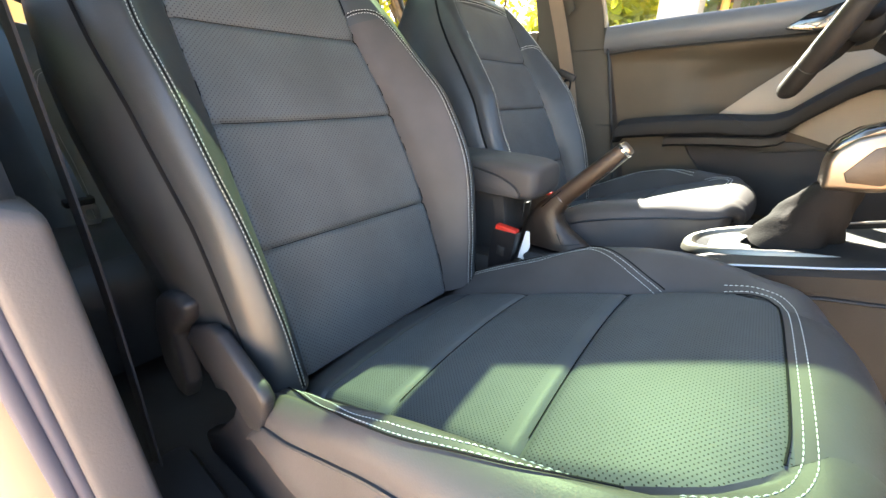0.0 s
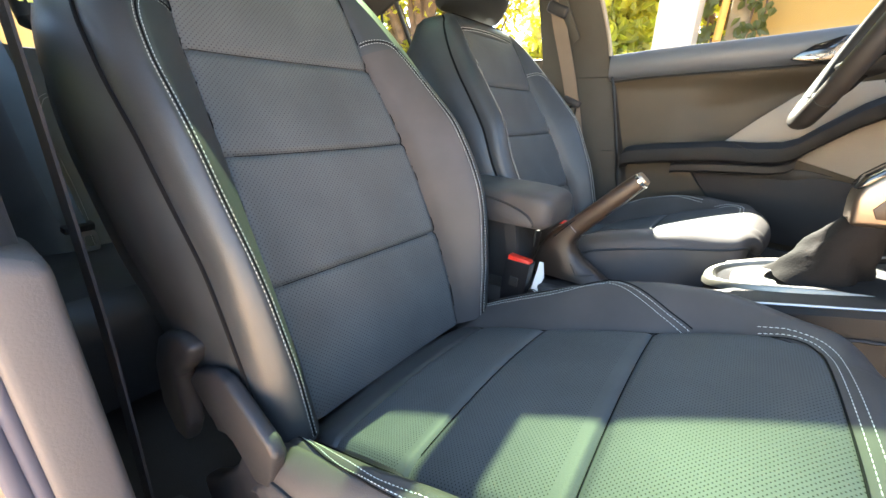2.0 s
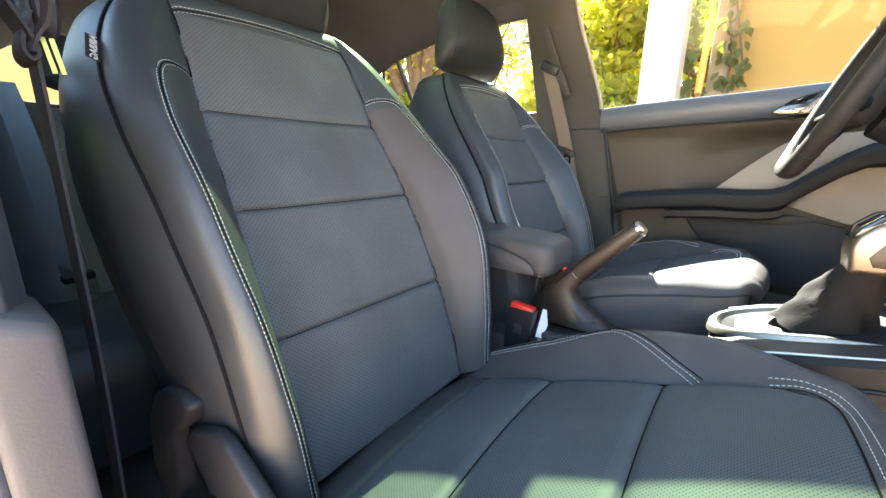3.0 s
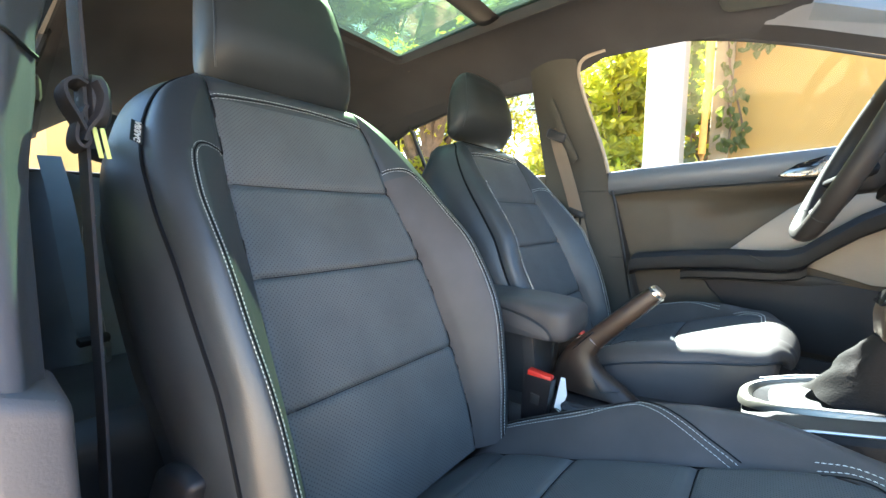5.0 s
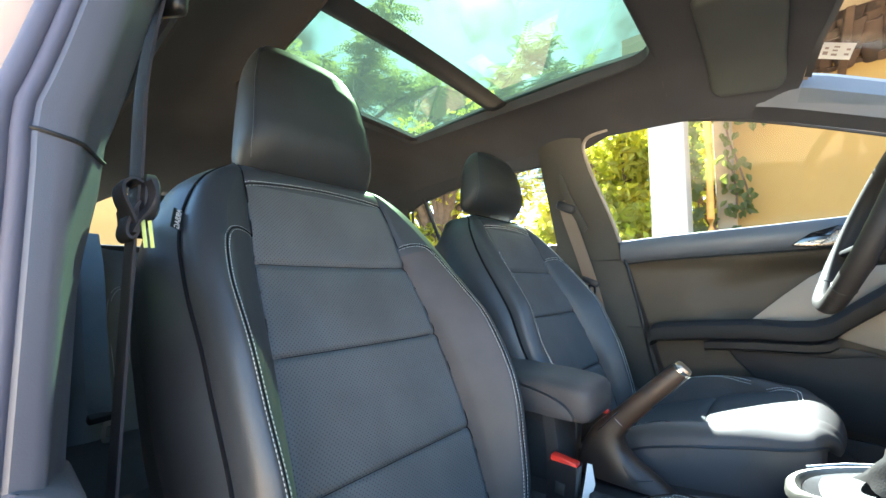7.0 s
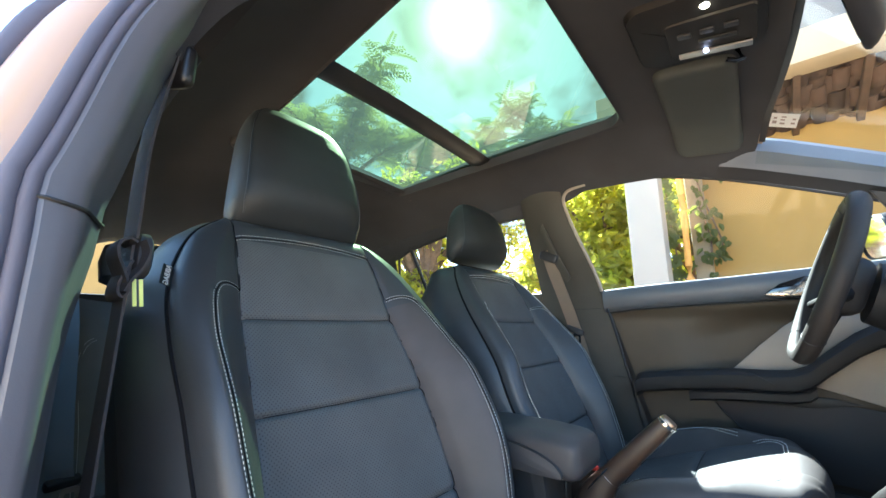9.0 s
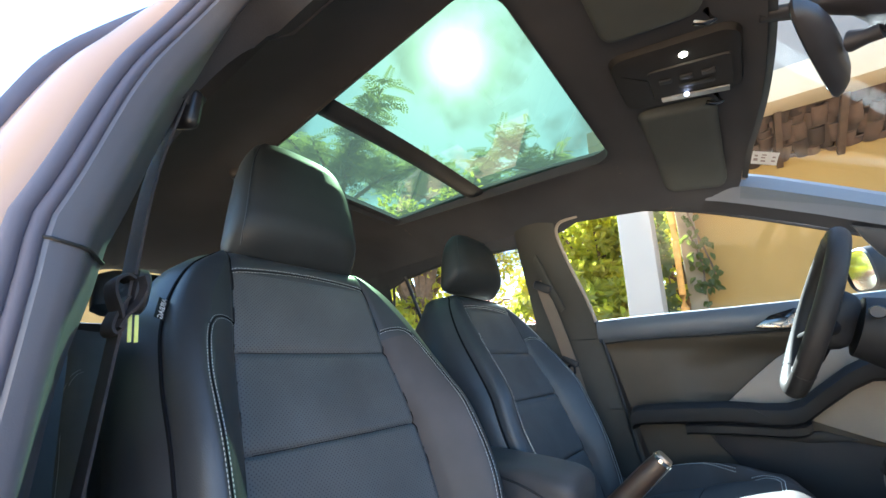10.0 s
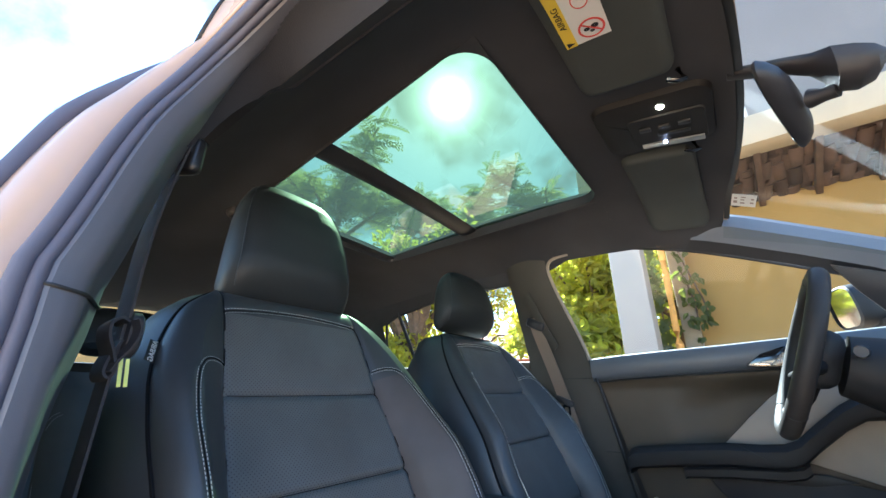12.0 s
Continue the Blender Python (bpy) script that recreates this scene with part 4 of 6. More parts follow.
for w, q in TRIM_PROFILE[2:-1]:
    z = 1.108 - 0.14 * (0.040 - w)
    ox = lerp_table(z, ((1.0, 0.0315), (1.05, 0.025), (1.125, 0.0158), (1.20, 0.005)))
    joint.append(Vector((ox + q + 0.0012, -(side_y(z) + near_extra(z) + w) + 0.0008, z)))
part("trim_joint", tube(joint, 0.0019, 6), BLACK_PRINT, opening, "dark joint line")

# ---- glass of the cabin ----
screen = thing("windscreen", "clear laminated windscreen with black printed border", "windscreen")
ws_pt = lambda a, y: Vector((header_x(y) + (1.36 - 0.16 * y * y - header_x(y)) * a, y * (1 + 0.16 * a), (roof_z(header_x(y), y) - 0.004) * (1 - a) + 1.05 * a + 0.05 * math.sin(math.pi * a)))
part("pane", grid(ws_pt, span(0, 1, 16), span(-0.56, 0.56, 24)), SCREEN_GLASS, screen)
part("border", grid(lambda a, y: ws_pt(a, y) - Vector((0, 0, 0.003)), span(0.0, 0.016, 2), span(-0.56, 0.50, 24)), BLACK_PRINT, screen, "black ceramic border")
part("sticker", grid(lambda a, b: ws_pt(0.018 + 0.064 * a, 0.456 - 0.046 * b) - Vector((0, 0, 0.004)), span(0, 1, 6), span(0, 1, 4)), WHITE_PRINT, screen, "small white paper sticker")
for a0, a1, b0, b1, mat in ((0.08, 0.24, 0.25, 0.45, STICKER_INK), (0.10, 0.22, 0.58, 0.72, STICKER_INK), (0.36, 0.54, 0.22, 0.34, STICKER_INK), (0.36, 0.52, 0.48, 0.58, STICKER_INK), (0.37, 0.55, 0.70, 0.80, STICKER_INK), (0.76, 0.90, 0.26, 0.38, STICKER_INK), (0.78, 0.90, 0.55, 0.68, STICKER_INK)):
    part("sticker_bar", grid(lambda a, b: ws_pt(0.018 + 0.064 * (a0 + (a1 - a0) * a), 0.456 - 0.046 * (b0 + (b1 - b0) * b)) - Vector((0, 0, 0.0052)), span(0, 1, 1), span(0, 1, 1)), mat, screen)
rear_screen = thing("rear_window", "clear rear window of the hatch", "window")
part("pane", box((0.006, 1.1, 0.40), (-1.70, 0, 1.26), (0, 20, 0)), CLEAR_GLASS, rear_screen)
for s in (-1, 1):
    rw = thing("rear_side_window", "clear rear side window with a dark divider bar", "window", "rear side windows")
    pts = [(-0.20, 1.12), (-0.20, 1.435), (-0.336, 1.44), (-0.60, 1.427), (-0.88, 1.384), (-0.97, 1.352), (-1.0, 1.25), (-0.95, 1.11)]
    bm = bmesh.new()
    bm.faces.new([bm.verts.new(Vector((x, s * (side_y(z) + 0.012), z))) for x, z in pts])
    part("pane", bm, CLEAR_GLASS, rw, smooth=False)
    part("divider", tube([(-0.80, s * (side_y(1.10) - 0.002), 1.10), (-0.87, s * (side_y(1.40) - 0.002), 1.40)], 0.009, 8), RUBBER, rw, "black divider bar")
    part("seal", tube([Vector((x, s * (side_y(z) + 0.002), z)) for x, z in pts], 0.007, 6, closed=True, up=(0, 1, 0)), RUBBER, rw)
    part("belt_trim", box((0.82, 0.03, 0.035), (-0.61, s * 0.705, 1.115), bevel=0.008), DOOR_TRIM, rw)

# ---- driver door ----
door = thing("driver_door", "closed driver door with brown-grey trim and padded armrest", "car door")


def door_y(x, z):
    y = 0.712 - 0.020 * ease(1.02, 1.07, z)
    scoop = ease(0.16, 0.34, x) * (1 - ease(0.52, 0.62, x)) * ease(0.86, 0.90, z) * (1 - ease(0.97, 1.045, z - 0.05 * ease(0.2, 0.5, x) + 0.02))
    return y + 0.028 * scoop + 0.02 * (1 - ease(0.74, 0.80, z)) * ease(0.30, 0.36, x)


part("panel", grid(lambda x, z: Vector((x + (0.04 + 0.28 * (1.125 - z)) * (1 - x / 1.25), door_y(x, z), z)), span(0.0, 1.25, 60), span(0.33, 1.125, 70)), DOOR_TRIM, door, "textured brown-grey trim panel")
part("belt_ledge", loft([[Vector((x, y, z0 + dz)) for y, dz in ((0.700, -0.080), (0.682, -0.074), (0.672, -0.060), (0.668, -0.036), (0.671, -0.012), (0.680, -0.002), (0.700, 0.001), (0.732, 0.0055))] for x, z0 in ((0.046, 1.129), (0.15, 1.137), (0.26, 1.143), (0.45, 1.152), (0.62, 1.162), (1.2, 1.20))], cap=False, closed=False), LEDGE, door, "soft dark upper ledge")
part("ledge_seam", tube([(0.055, 0.688, 1.046), (0.15, 0.687, 1.056), (0.30, 0.686, 1.064), (0.50, 0.685, 1.073), (0.90, 0.685, 1.095)], 0.0035, 6), BLACK_PRINT, door, "dark seam under the ledge")
AR = lambda zt: [(0.715, zt - 0.026), (0.668, zt - 0.003), (0.645, zt + 0.001), (0.626, zt - 0.004), (0.614, zt - 0.015), (0.611, zt - 0.034), (0.615, zt - 0.050), (0.630, zt - 0.058), (0.715, zt - 0.061)]
AR_LINE = ((0.140, 0.836), (0.146, 0.846), (0.160, 0.851), (0.175, 0.854), (0.28, 0.868), (0.40, 0.880), (0.48, 0.880), (0.53, 0.884), (0.56, 0.896), (0.60, 0.932), (0.66, 0.982), (0.70, 1.006), (0.95, 1.03))
part("armrest", loft([[Vector((x, y, z)) for y, z in AR(zt)] for x, zt in AR_LINE]), ARM_PAD, door, "padded dark leather armrest")
part("armrest_seam", tube([(0.425, 0.630, 0.8805), (0.455, 0.6125, 0.866), (0.485, 0.611, 0.849), (0.50, 0.618, 0.840)], 0.0013, 5), BLACK_PRINT, door)
part("armrest_base", loft([[Vector((x, y, z)) for y, z in ((0.715, zt), (0.632, zt), (0.628, zt - 0.006), (0.630, zt - 0.024), (0.640, zt - 0.030), (0.715, zt - 0.034))] for x, zt in ((0.285, 0.808), (0.30, 0.812), (0.40, 0.821), (0.52, 0.826), (0.555, 0.834), (0.57, 0.846))]), PIANO_MATT, door, "black strip under the armrest")
m_xz = Matrix(((1, 0, 0, 0), (0, 0, -1, 0.706), (0, 1, 0, 0), (0, 0, 0, 1)))
part("grey_insert", plate([(0.390, 0.866), (0.47, 0.945), (0.53, 1.000), (0.556, 1.018), (0.60, 1.028), (0.74, 1.045), (0.72, 1.00), (0.66, 0.970), (0.60, 0.91), (0.55, 0.866)], 0.008, m_xz, 0.0025), DOOR_INSERT, door, "light grey insert")
part("lower_insert", plate([(0.575, 0.838), (0.60, 0.868), (0.66, 0.935), (0.72, 0.975), (0.95, 1.0), (0.98, 0.80), (0.70, 0.800)], 0.010, m_xz, 0.003), DOOR_INSERT, door, "light grey lower insert")
# pocket and slot plates hold the recess's deep shade in their dark colours
part("pocket", plate([(0.335, 0.800), (0.36, 0.745), (0.395, 0.705), (0.45, 0.66), (0.52, 0.60), (1.0, 0.58), (1.0, 0.75), (0.60, 0.80)], 0.004, m_xz, 0.001), PLASTIC_GREY, door, "map pocket toned dark for its deep shade")
part("pocket_slot", plate([(0.345, 0.806), (0.352, 0.778), (0.57, 0.782), (0.66, 0.800), (0.60, 0.812)], 0.006, m_xz, 0.001), BLACK_PRINT, door, "black plate drawn as the shaded opening of the pocket")
part("pocket_foot", plate([(0.40, 0.640), (0.47, 0.585), (1.0, 0.565), (1.0, 0.44), (0.30, 0.44)], 0.012, m_xz, 0.003), PLASTIC, door, "dark lower edge of the door")
part("pocket_line", tube([(0.335, 0.7015, 0.783), (0.36, 0.7005, 0.748), (0.395, 0.700, 0.710), (0.43, 0.700, 0.68)], 0.0022, 6), BLACK_PRINT, door, "dark pocket edge")
hb = Matrix(((1, 0, 0, 0), (0, 0, -1, 0.672), (0, 1, 0, 0), (0, 0, 0, 1)))
part("handle_bezel", plate([(0.495, 1.088), (0.535, 1.120), (0.59, 1.138), (0.68, 1.142), (0.69, 1.082), (0.56, 1.078)], 0.010, hb, 0.003), PIANO, door, "gloss black handle surround")
part("door_handle", plate([(0.508, 1.090), (0.535, 1.098), (0.555, 1.090), (0.585, 1.122), (0.66, 1.126), (0.67, 1.090), (0.56, 1.083)], 0.016, hb, 0.003), COPPER, door, "shiny metal inner handle")
WIN = [(0.036, 1.13), (0.26, 1.142), (0.45, 1.152), (0.62, 1.162), (1.02, 1.18), (0.80, 1.30), (0.66, 1.358), (0.52, 1.413), (0.40, 1.454), (0.25, 1.49), (0.158, 1.498), (0.05, 1.497), (-0.022, 1.488), (-0.048, 1.463), (-0.036, 1.40), (-0.014, 1.30)]
bm = bmesh.new()
bm.faces.new([bm.verts.new(Vector((x, side_y(z) + 0.018, z))) for x, z in WIN])
part("window_pane", bm, CLEAR_GLASS, door, "clear side window", smooth=False)
win_path = smooth_path([(x, 0, z) for x, z in WIN[5:]] + [(0.010, 0, 1.22), (0.036, 0, 1.13)], 5)
part("window_seal", tube([Vector((p.x, side_y(p.z) + 0.006, p.z)) for p in win_path], 0.0045, 6, up=(0, 1, 0)), RUBBER, door, "black window seal")
frame_edge = [(0.042 - 0.084 * ease(1.08, 1.50, z), z) for z in span(1.12, 1.45, 9)] + [(-0.036, 1.475), (-0.022, 1.492), (0.006, 1.500), (0.05, 1.504)]
part("grey_frame_edge", tube(smooth_path([Vector((x, side_y(z) - 0.020, z)) for x, z in frame_edge], 5), 0.0062, 8, up=(0, 1, 0)), DOOR_INSERT, door, "light grey frame edge")
part("door_gap", tube([(0.040, 0.679, 1.125), (0.066, 0.681, 1.03), (0.096, 0.683, 0.892), (0.125, 0.684, 0.74), (0.141, 0.684, 0.666), (0.16, 0.684, 0.55)], 0.0042, 6), BLACK_PRINT, door, "dark gap beside the pillar")
for x0, x1, z in ((-0.080, 0.044, 1.063), (0.055, 0.118, 0.828)):
    part("trim_joint", tube([(x0, 0.684, z), (x1, 0.683, z)], 0.0014, 6), BLACK_PRINT, shell, "thin dark joint line")
sail_m = Matrix(((1, 0, 0, 0), (0, -0.36, -1, 1.108), (0, 1, -0.36, 0), (0, 0, 0, 1)))
part("mirror_sail", plate([(0.735, 1.345), (0.775, 1.27), (0.84, 1.175), (1.06, 1.175), (0.83, 1.31)], 0.014, sail_m, 0.004), PLASTIC, door, "black triangular mirror base cover")
mirror_out = thing("side_mirror", "exterior side mirror in black housing", "mirror")
mo_c, mo_n = Vector((0.775, 0.865, 1.255)), Vector((-0.97, -0.24, -0.09)).normalized()
mo_s = mo_n.cross(Vector((0, 0, 1))).normalized()
mo_u = mo_s.cross(mo_n)
mo = lambda k, d: [mo_c + mo_s * 0.075 * k * math.copysign(abs(math.cos(a)) ** 0.55, math.cos(a)) + mo_u * 0.062 * k * math.copysign(abs(math.sin(a)) ** 0.6, math.sin(a)) + mo_n * d for a in [2 * math.pi * j / 36 for j in range(36)]]
part("housing", loft([mo(0.95, 0.004), mo(1.03, 0.0), mo(1.07, -0.02), mo(1.0, -0.06), mo(0.75, -0.095), mo(0.35, -0.11)], cap=False), PLASTIC, mirror_out, "black mirror housing")
part("glass", loft([mo(0.93, -0.002), mo(0.92, -0.001)]), MIRROR, mirror_out, "mirror glass")
part("back_plate", loft([mo(0.97, -0.006), mo(0.97, -0.010)]), RUBBER, mirror_out)
part("foot", box((0.07, 0.20, 0.035), (0.87, 0.79, 1.195), (0, 0, 10), 0.010), PLASTIC, mirror_out)

# ---- front pillar on the driver side, dashboard ----
ap = thing("front_pillar_trim", "grey plastic front pillar cover beside the windscreen", "pillar trim")
for s in (1,):
    PILLAR_LINE = ((0.425, 1.448, 0.487, 1.532), (0.465, 1.434, 0.526, 1.526), (0.52, 1.414, 0.585, 1.503), (0.66, 1.360, 0.72, 1.440), (0.80, 1.300, 0.855, 1.376), (1.02, 1.18, 1.09, 1.25), (1.25, 1.06, 1.32, 1.13))
    rail = lambda xl, zl, xu, zu: [Vector((xl, s * (side_y(zl) - 0.004), zl)), Vector((xl * 0.76 + xu * 0.24, s * (side_y(zl) - 0.036), zl * 0.76 + zu * 0.24)), Vector(((xl + xu * 2) / 3, s * (side_y(zl) - 0.060), (zl + zu * 2) / 3)), Vector((xu, s * (side_y(zl) - 0.05), zu)), Vector((xu + 0.02, s * (side_y(zl) - 0.02), zu + 0.01))]
    part("cover", loft([rail(*r)[1:] for r in PILLAR_LINE], cap=False, closed=False), PILLAR_BLUE, ap, "smooth grey-blue pillar cover")
    part("lower_strip", loft([rail(*r)[:2] for r in PILLAR_LINE], cap=False, closed=False), PLASTIC, ap, "dark strip along the window edge")
dash = thing("dashboard", "dark soft-grained dashboard below the windscreen", "dashboard")
part("top", loft([[Vector((x, y, z)) for x, z in ((0.80, 0.86), (0.78, 0.98), (0.80, 1.05), (0.86, 1.085), (1.0, 1.09), (1.34, 1.05), (1.34, 0.8))] for y in (-0.70, -0.4, 0.0, 0.4, 0.70)]), PLASTIC, dash)
part("binnacle", loft([[Vector((x, 0.36 + w * k, z + dz * k2)) for x, z, k2 in ((0.78, 1.06, 1), (0.76, 1.10, 1), (0.80, 1.145, 1), (0.95, 1.13, 1), (1.02, 1.07, 1))] for w, k, dz in ((-0.17, 1, -0.05), (-0.15, 1, 0), (0, 1, 0.01), (0.15, 1, 0), (0.17, 1, -0.05))], cap=True), PLASTIC, dash, "instrument hood")

# ---- steering wheel ----
wheel = thing("steering_wheel", "black leather steering wheel on its column", "steering wheel")
wc, wt = Vector((0.592, 0.36, 1.092)), radians(22)
wu, wvv = Vector((0, 1, 0)), Vector((math.sin(wt), 0, math.cos(wt)))
rim_z = lambda k: 0.180 * math.sin(k) if math.sin(k) > -0.80 else -0.144 - 0.020 * math.tanh((-0.80 - math.sin(k)) * 9.0)
rimp = lambda k: wc + wu * 0.182 * math.cos(k) + wvv * rim_z(k)
part("rim", tube([rimp(2 * math.pi * k / 72) for k in range(72)], 0.0175, 16, closed=True, up=(1, 0, -0.4)), RIM_LEATHER, wheel, "leather wrapped rim")
for k in (-0.25, math.pi + 0.25, -math.pi / 2):
    part("spoke", tube([rimp(k), (rimp(k) + wc) / 2 + Vector((0.02, 0, -0.01)), wc + Vector((0.03, 0, -0.01))], [0.008, 0.014, 0.018], 10), BOOT_CLOTH, wheel)
for k in (1.35, math.pi - 1.35, -0.75, math.pi + 0.75):
    tan = (rimp(k + 0.02) - rimp(k - 0.02)).normalized()
    e1 = tan.cross(Vector((1, 0, -0.4))).normalized()
    part("rim_seam", tube([rimp(k) + (e1 * math.cos(a) + tan.cross(e1) * math.sin(a)) * 0.0176 for a in [2 * math.pi * j / 24 for j in range(24)]], 0.0008, 5, closed=True, up=tan), BLACK_PRINT, wheel, "stitched joint of the leather")
part("airbag_pad", box((0.055, 0.15, 0.12), (0.622, 0.36, 1.080), (0, 22, 0), 0.026, 3), ARM_PAD, wheel)
part("column_shroud", tube([(0.655, 0.36, 1.068), (0.72, 0.36, 1.045), (0.95, 0.36, 0.96)], [0.062, 0.075, 0.085], 16), ARM_PAD, wheel)
part("stalk", tube([(0.68, 0.33, 1.085), (0.672, 0.27, 1.088), (0.662, 0.215, 1.085)], [0.008, 0.009, 0.011], 10), PLASTIC, wheel, "wiper stalk")
part("stalk_tip", tube([(0.662, 0.215, 1.085), (0.658, 0.195, 1.084)], [0.012, 0.010], 10), PLASTIC, wheel)
part("stalk", tube([(0.69, 0.39, 1.085), (0.682, 0.46, 1.088), (0.675, 0.52, 1.085)], [0.010, 0.013, 0.016], 10), PLASTIC, wheel)

# ---- centre console ----
console = thing("centre_console", "dark centre console with padded armrest between front seats", "console")
part("tunnel", loft([[Vector((x, y * w, z)) for y, z in ((-1, 0.34), (-1, zt - 0.03), (-0.85, zt), (0.85, zt), (1, zt - 0.03), (1, 0.34))] for x, zt, w in ((-0.45, 0.56, 0.10), (0.0, 0.59, 0.10), (0.25, 0.605, 0.10), (0.42, 0.625, 0.10), (0.46, 0.64, 0.10))]), PLASTIC_GREY, console)
part("front_block", loft([[Vector((x, y * w, z)) for y, z in ((-1, 0.36), (-1, zt - 0.035), (-0.93, zt - 0.005), (-0.80, zt), (0.80, zt), (0.93, zt - 0.005), (1, zt - 0.035), (1, 0.36))] for x, zt, w in ((0.452, 0.675, 0.085), (0.49, 0.698, 0.10), (0.60, 0.726, 0.108), (0.75, 0.762, 0.112), (0.95, 0.83, 0.115))]), ARM_PAD, console)
for s in (-1, 1):
    part("side_strip", loft([[Vector((x, s * y, z)) for y, z in ((0.101, zt - 0.038), (0.113, zt - 0.034), (0.113, zt - 0.012), (0.104, zt - 0.004))] for x, zt in ((0.475, 0.692), (0.52, 0.708), (0.62, 0.733), (0.75, 0.764), (0.95, 0.832))]), ARM_PAD, console, "matt black side strip")
    # silver tube paints the highlight along the strip's upper edge
    part("edge_glint", tube([(0.475, s * 0.106, 0.690), (0.52, s * 0.108, 0.707), (0.62, s * 0.110, 0.732), (0.95, s * 0.112, 0.83)], 0.0020, 6), SILVER, console, "thin silver line drawn as the strip's highlight")
    part("side_seam", tube([(0.50, s * 0.1105, 0.655), (0.62, s * 0.1125, 0.690), (0.80, s * 0.115, 0.72)], 0.002, 5), BLACK_PRINT, console)
lid_ring = lambda x, w, zc, h: [Vector((x, 0.022 + w * math.copysign(abs(math.cos(a)) ** 0.42, math.cos(a)), zc + h * math.copysign(abs(math.sin(a)) ** 0.50, math.sin(a)))) for a in [2 * math.pi * (j + 0.5) / 48 for j in range(48)]]
part("lid", loft([lid_ring(*r) for r in ((-0.20, 0.070, 0.762, 0.036), (0.0, 0.074, 0.762, 0.039), (0.10, 0.074, 0.759, 0.041), (0.145, 0.073, 0.757, 0.040), (0.163, 0.071, 0.756, 0.038), (0.174, 0.067, 0.756, 0.034), (0.181, 0.060, 0.757, 0.028), (0.184, 0.050, 0.758, 0.018))]), LEATHER_WARM, console, "padded leather armrest lid")
lid_side = smooth_path([(-0.15, 0.778, 0), (0.02, 0.777, 0), (0.09, 0.768, 0), (0.135, 0.752, 0), (0.152, 0.735, 0), (0.150, 0.726, 0)], 4)
part("lid_base", plate([(-0.15, 0.728)] + [(p.x, p.y) for p in lid_side], 0.006, Matrix(((1, 0, 0, 0), (0, 0, 1, -0.0545), (0, 1, 0, 0), (0, 0, 0, 1))), 0.0022), LEATHER_WARM, console, "charcoal leather side of the armrest lid")
part("lid_seam", tube([(p.x + 0.002, -0.0540, p.y + 0.002) for p in lid_side], 0.0014, 5), BLACK_PRINT, console)
part("post", loft([[Vector((cx + x, 0.022 + y, z)) for x, y in ((-0.09, -0.055), (0.055, -0.055), (0.07, -0.035), (0.07, 0.035), (0.055, 0.055), (-0.09, 0.055))] for cx, z in ((0.045, 0.57), (0.05, 0.64), (0.04, 0.725))]), PLASTIC_GREY, console, "armrest support")
bz = lambda k, dz: [Vector((0.60 + (0.150 if math.cos(a) < 0 else 0.135) * math.copysign(abs(math.cos(a)) ** (0.85 if math.cos(a) < 0 else 0.55), math.cos(a)) * k, 0.015 + 0.074 * math.copysign(abs(math.sin(a)) ** 0.7, math.sin(a)) * k, 0.724 + 0.25 * 0.14 * math.cos(a) * k + dz)) for a in [2 * math.pi * j / 48 for j in range(48)]]
part("bezel", loft([bz(1.03, -0.006), bz(1.02, 0.002), bz(0.99, 0.006), bz(0.95, 0.006), bz(0.92, 0.002), bz(0.90, -0.006)], cap=False), BEZEL_METAL, console, "satin silver shifter surround")
part("bezel_inner", loft([bz(0.905, -0.004), bz(0.88, 0.000), bz(0.66, -0.006), bz(0.62, -0.012)], cap=False), PIANO_MATT, console, "gloss black inner surround")
part("bezel_floor", loft([[Vector((0.60 + 0.11 * math.cos(a) * k, 0.015 + 0.065 * math.sin(a) * k, 0.712 + 0.25 * 0.11 * math.cos(a) * k)) for a in [2 * math.pi * j / 24 for j in range(24)]] for k in (1.0, 0.1)]), PLASTIC, console)
part("tray_line", tube([(0.19, -0.07, 0.612), (0.20, -0.088, 0.612), (0.27, -0.088, 0.616), (0.30, -0.07, 0.618)], 0.003, 6), SILVER, console)

# ---- handbrake ----
brake = thing("handbrake_lever", "dark handbrake lever with chrome tip, pulled up", "handbrake")
hb_rings = []
for cx, cz, hl, hw, ang in ((0.318, 0.832, 0.0158, 0.016, 46), (0.29, 0.803, 0.0178, 0.0172, 46), (0.262, 0.774, 0.0184, 0.0178, 46), (0.234, 0.745, 0.0190, 0.0184, 46), (0.212, 0.722, 0.0202, 0.019, 48), (0.197, 0.703, 0.024, 0.021, 55), (0.190, 0.683, 0.034, 0.023, 68), (0.191, 0.660, 0.049, 0.026, 80), (0.200, 0.635, 0.068, 0.028, 90), (0.212, 0.612, 0.088, 0.031, 90)):
    d = Vector((math.sin(radians(ang)), 0, -math.cos(radians(ang))))
    hb_rings.append([Vector((cx, 0.035, cz)) + d * hl * math.copysign(abs(math.cos(a)) ** 0.7, math.cos(a)) + Vector((0, 1, 0)) * hw * math.copysign(abs(math.sin(a)) ** 0.7, math.sin(a)) for a in [2 * math.pi * j / 20 for j in range(20)]])
part("grip", loft(hb_rings[:5]), GRIP, brake, "dark leather grip")
part("boot", loft([[p + (p - Vector((0.215, 0.035, p.z))) * 0.04 for p in r] for r in hb_rings[4:]]), GRIP, brake, "moulded dark base")
tipd = Vector((0.695, 0, 0.719))
tip = lambda sc, d: [Vector((0.318, 0.035, 0.832)) + (p - Vector((0.318, 0.035, 0.832))) * sc + tipd * d for p in hb_rings[0]]
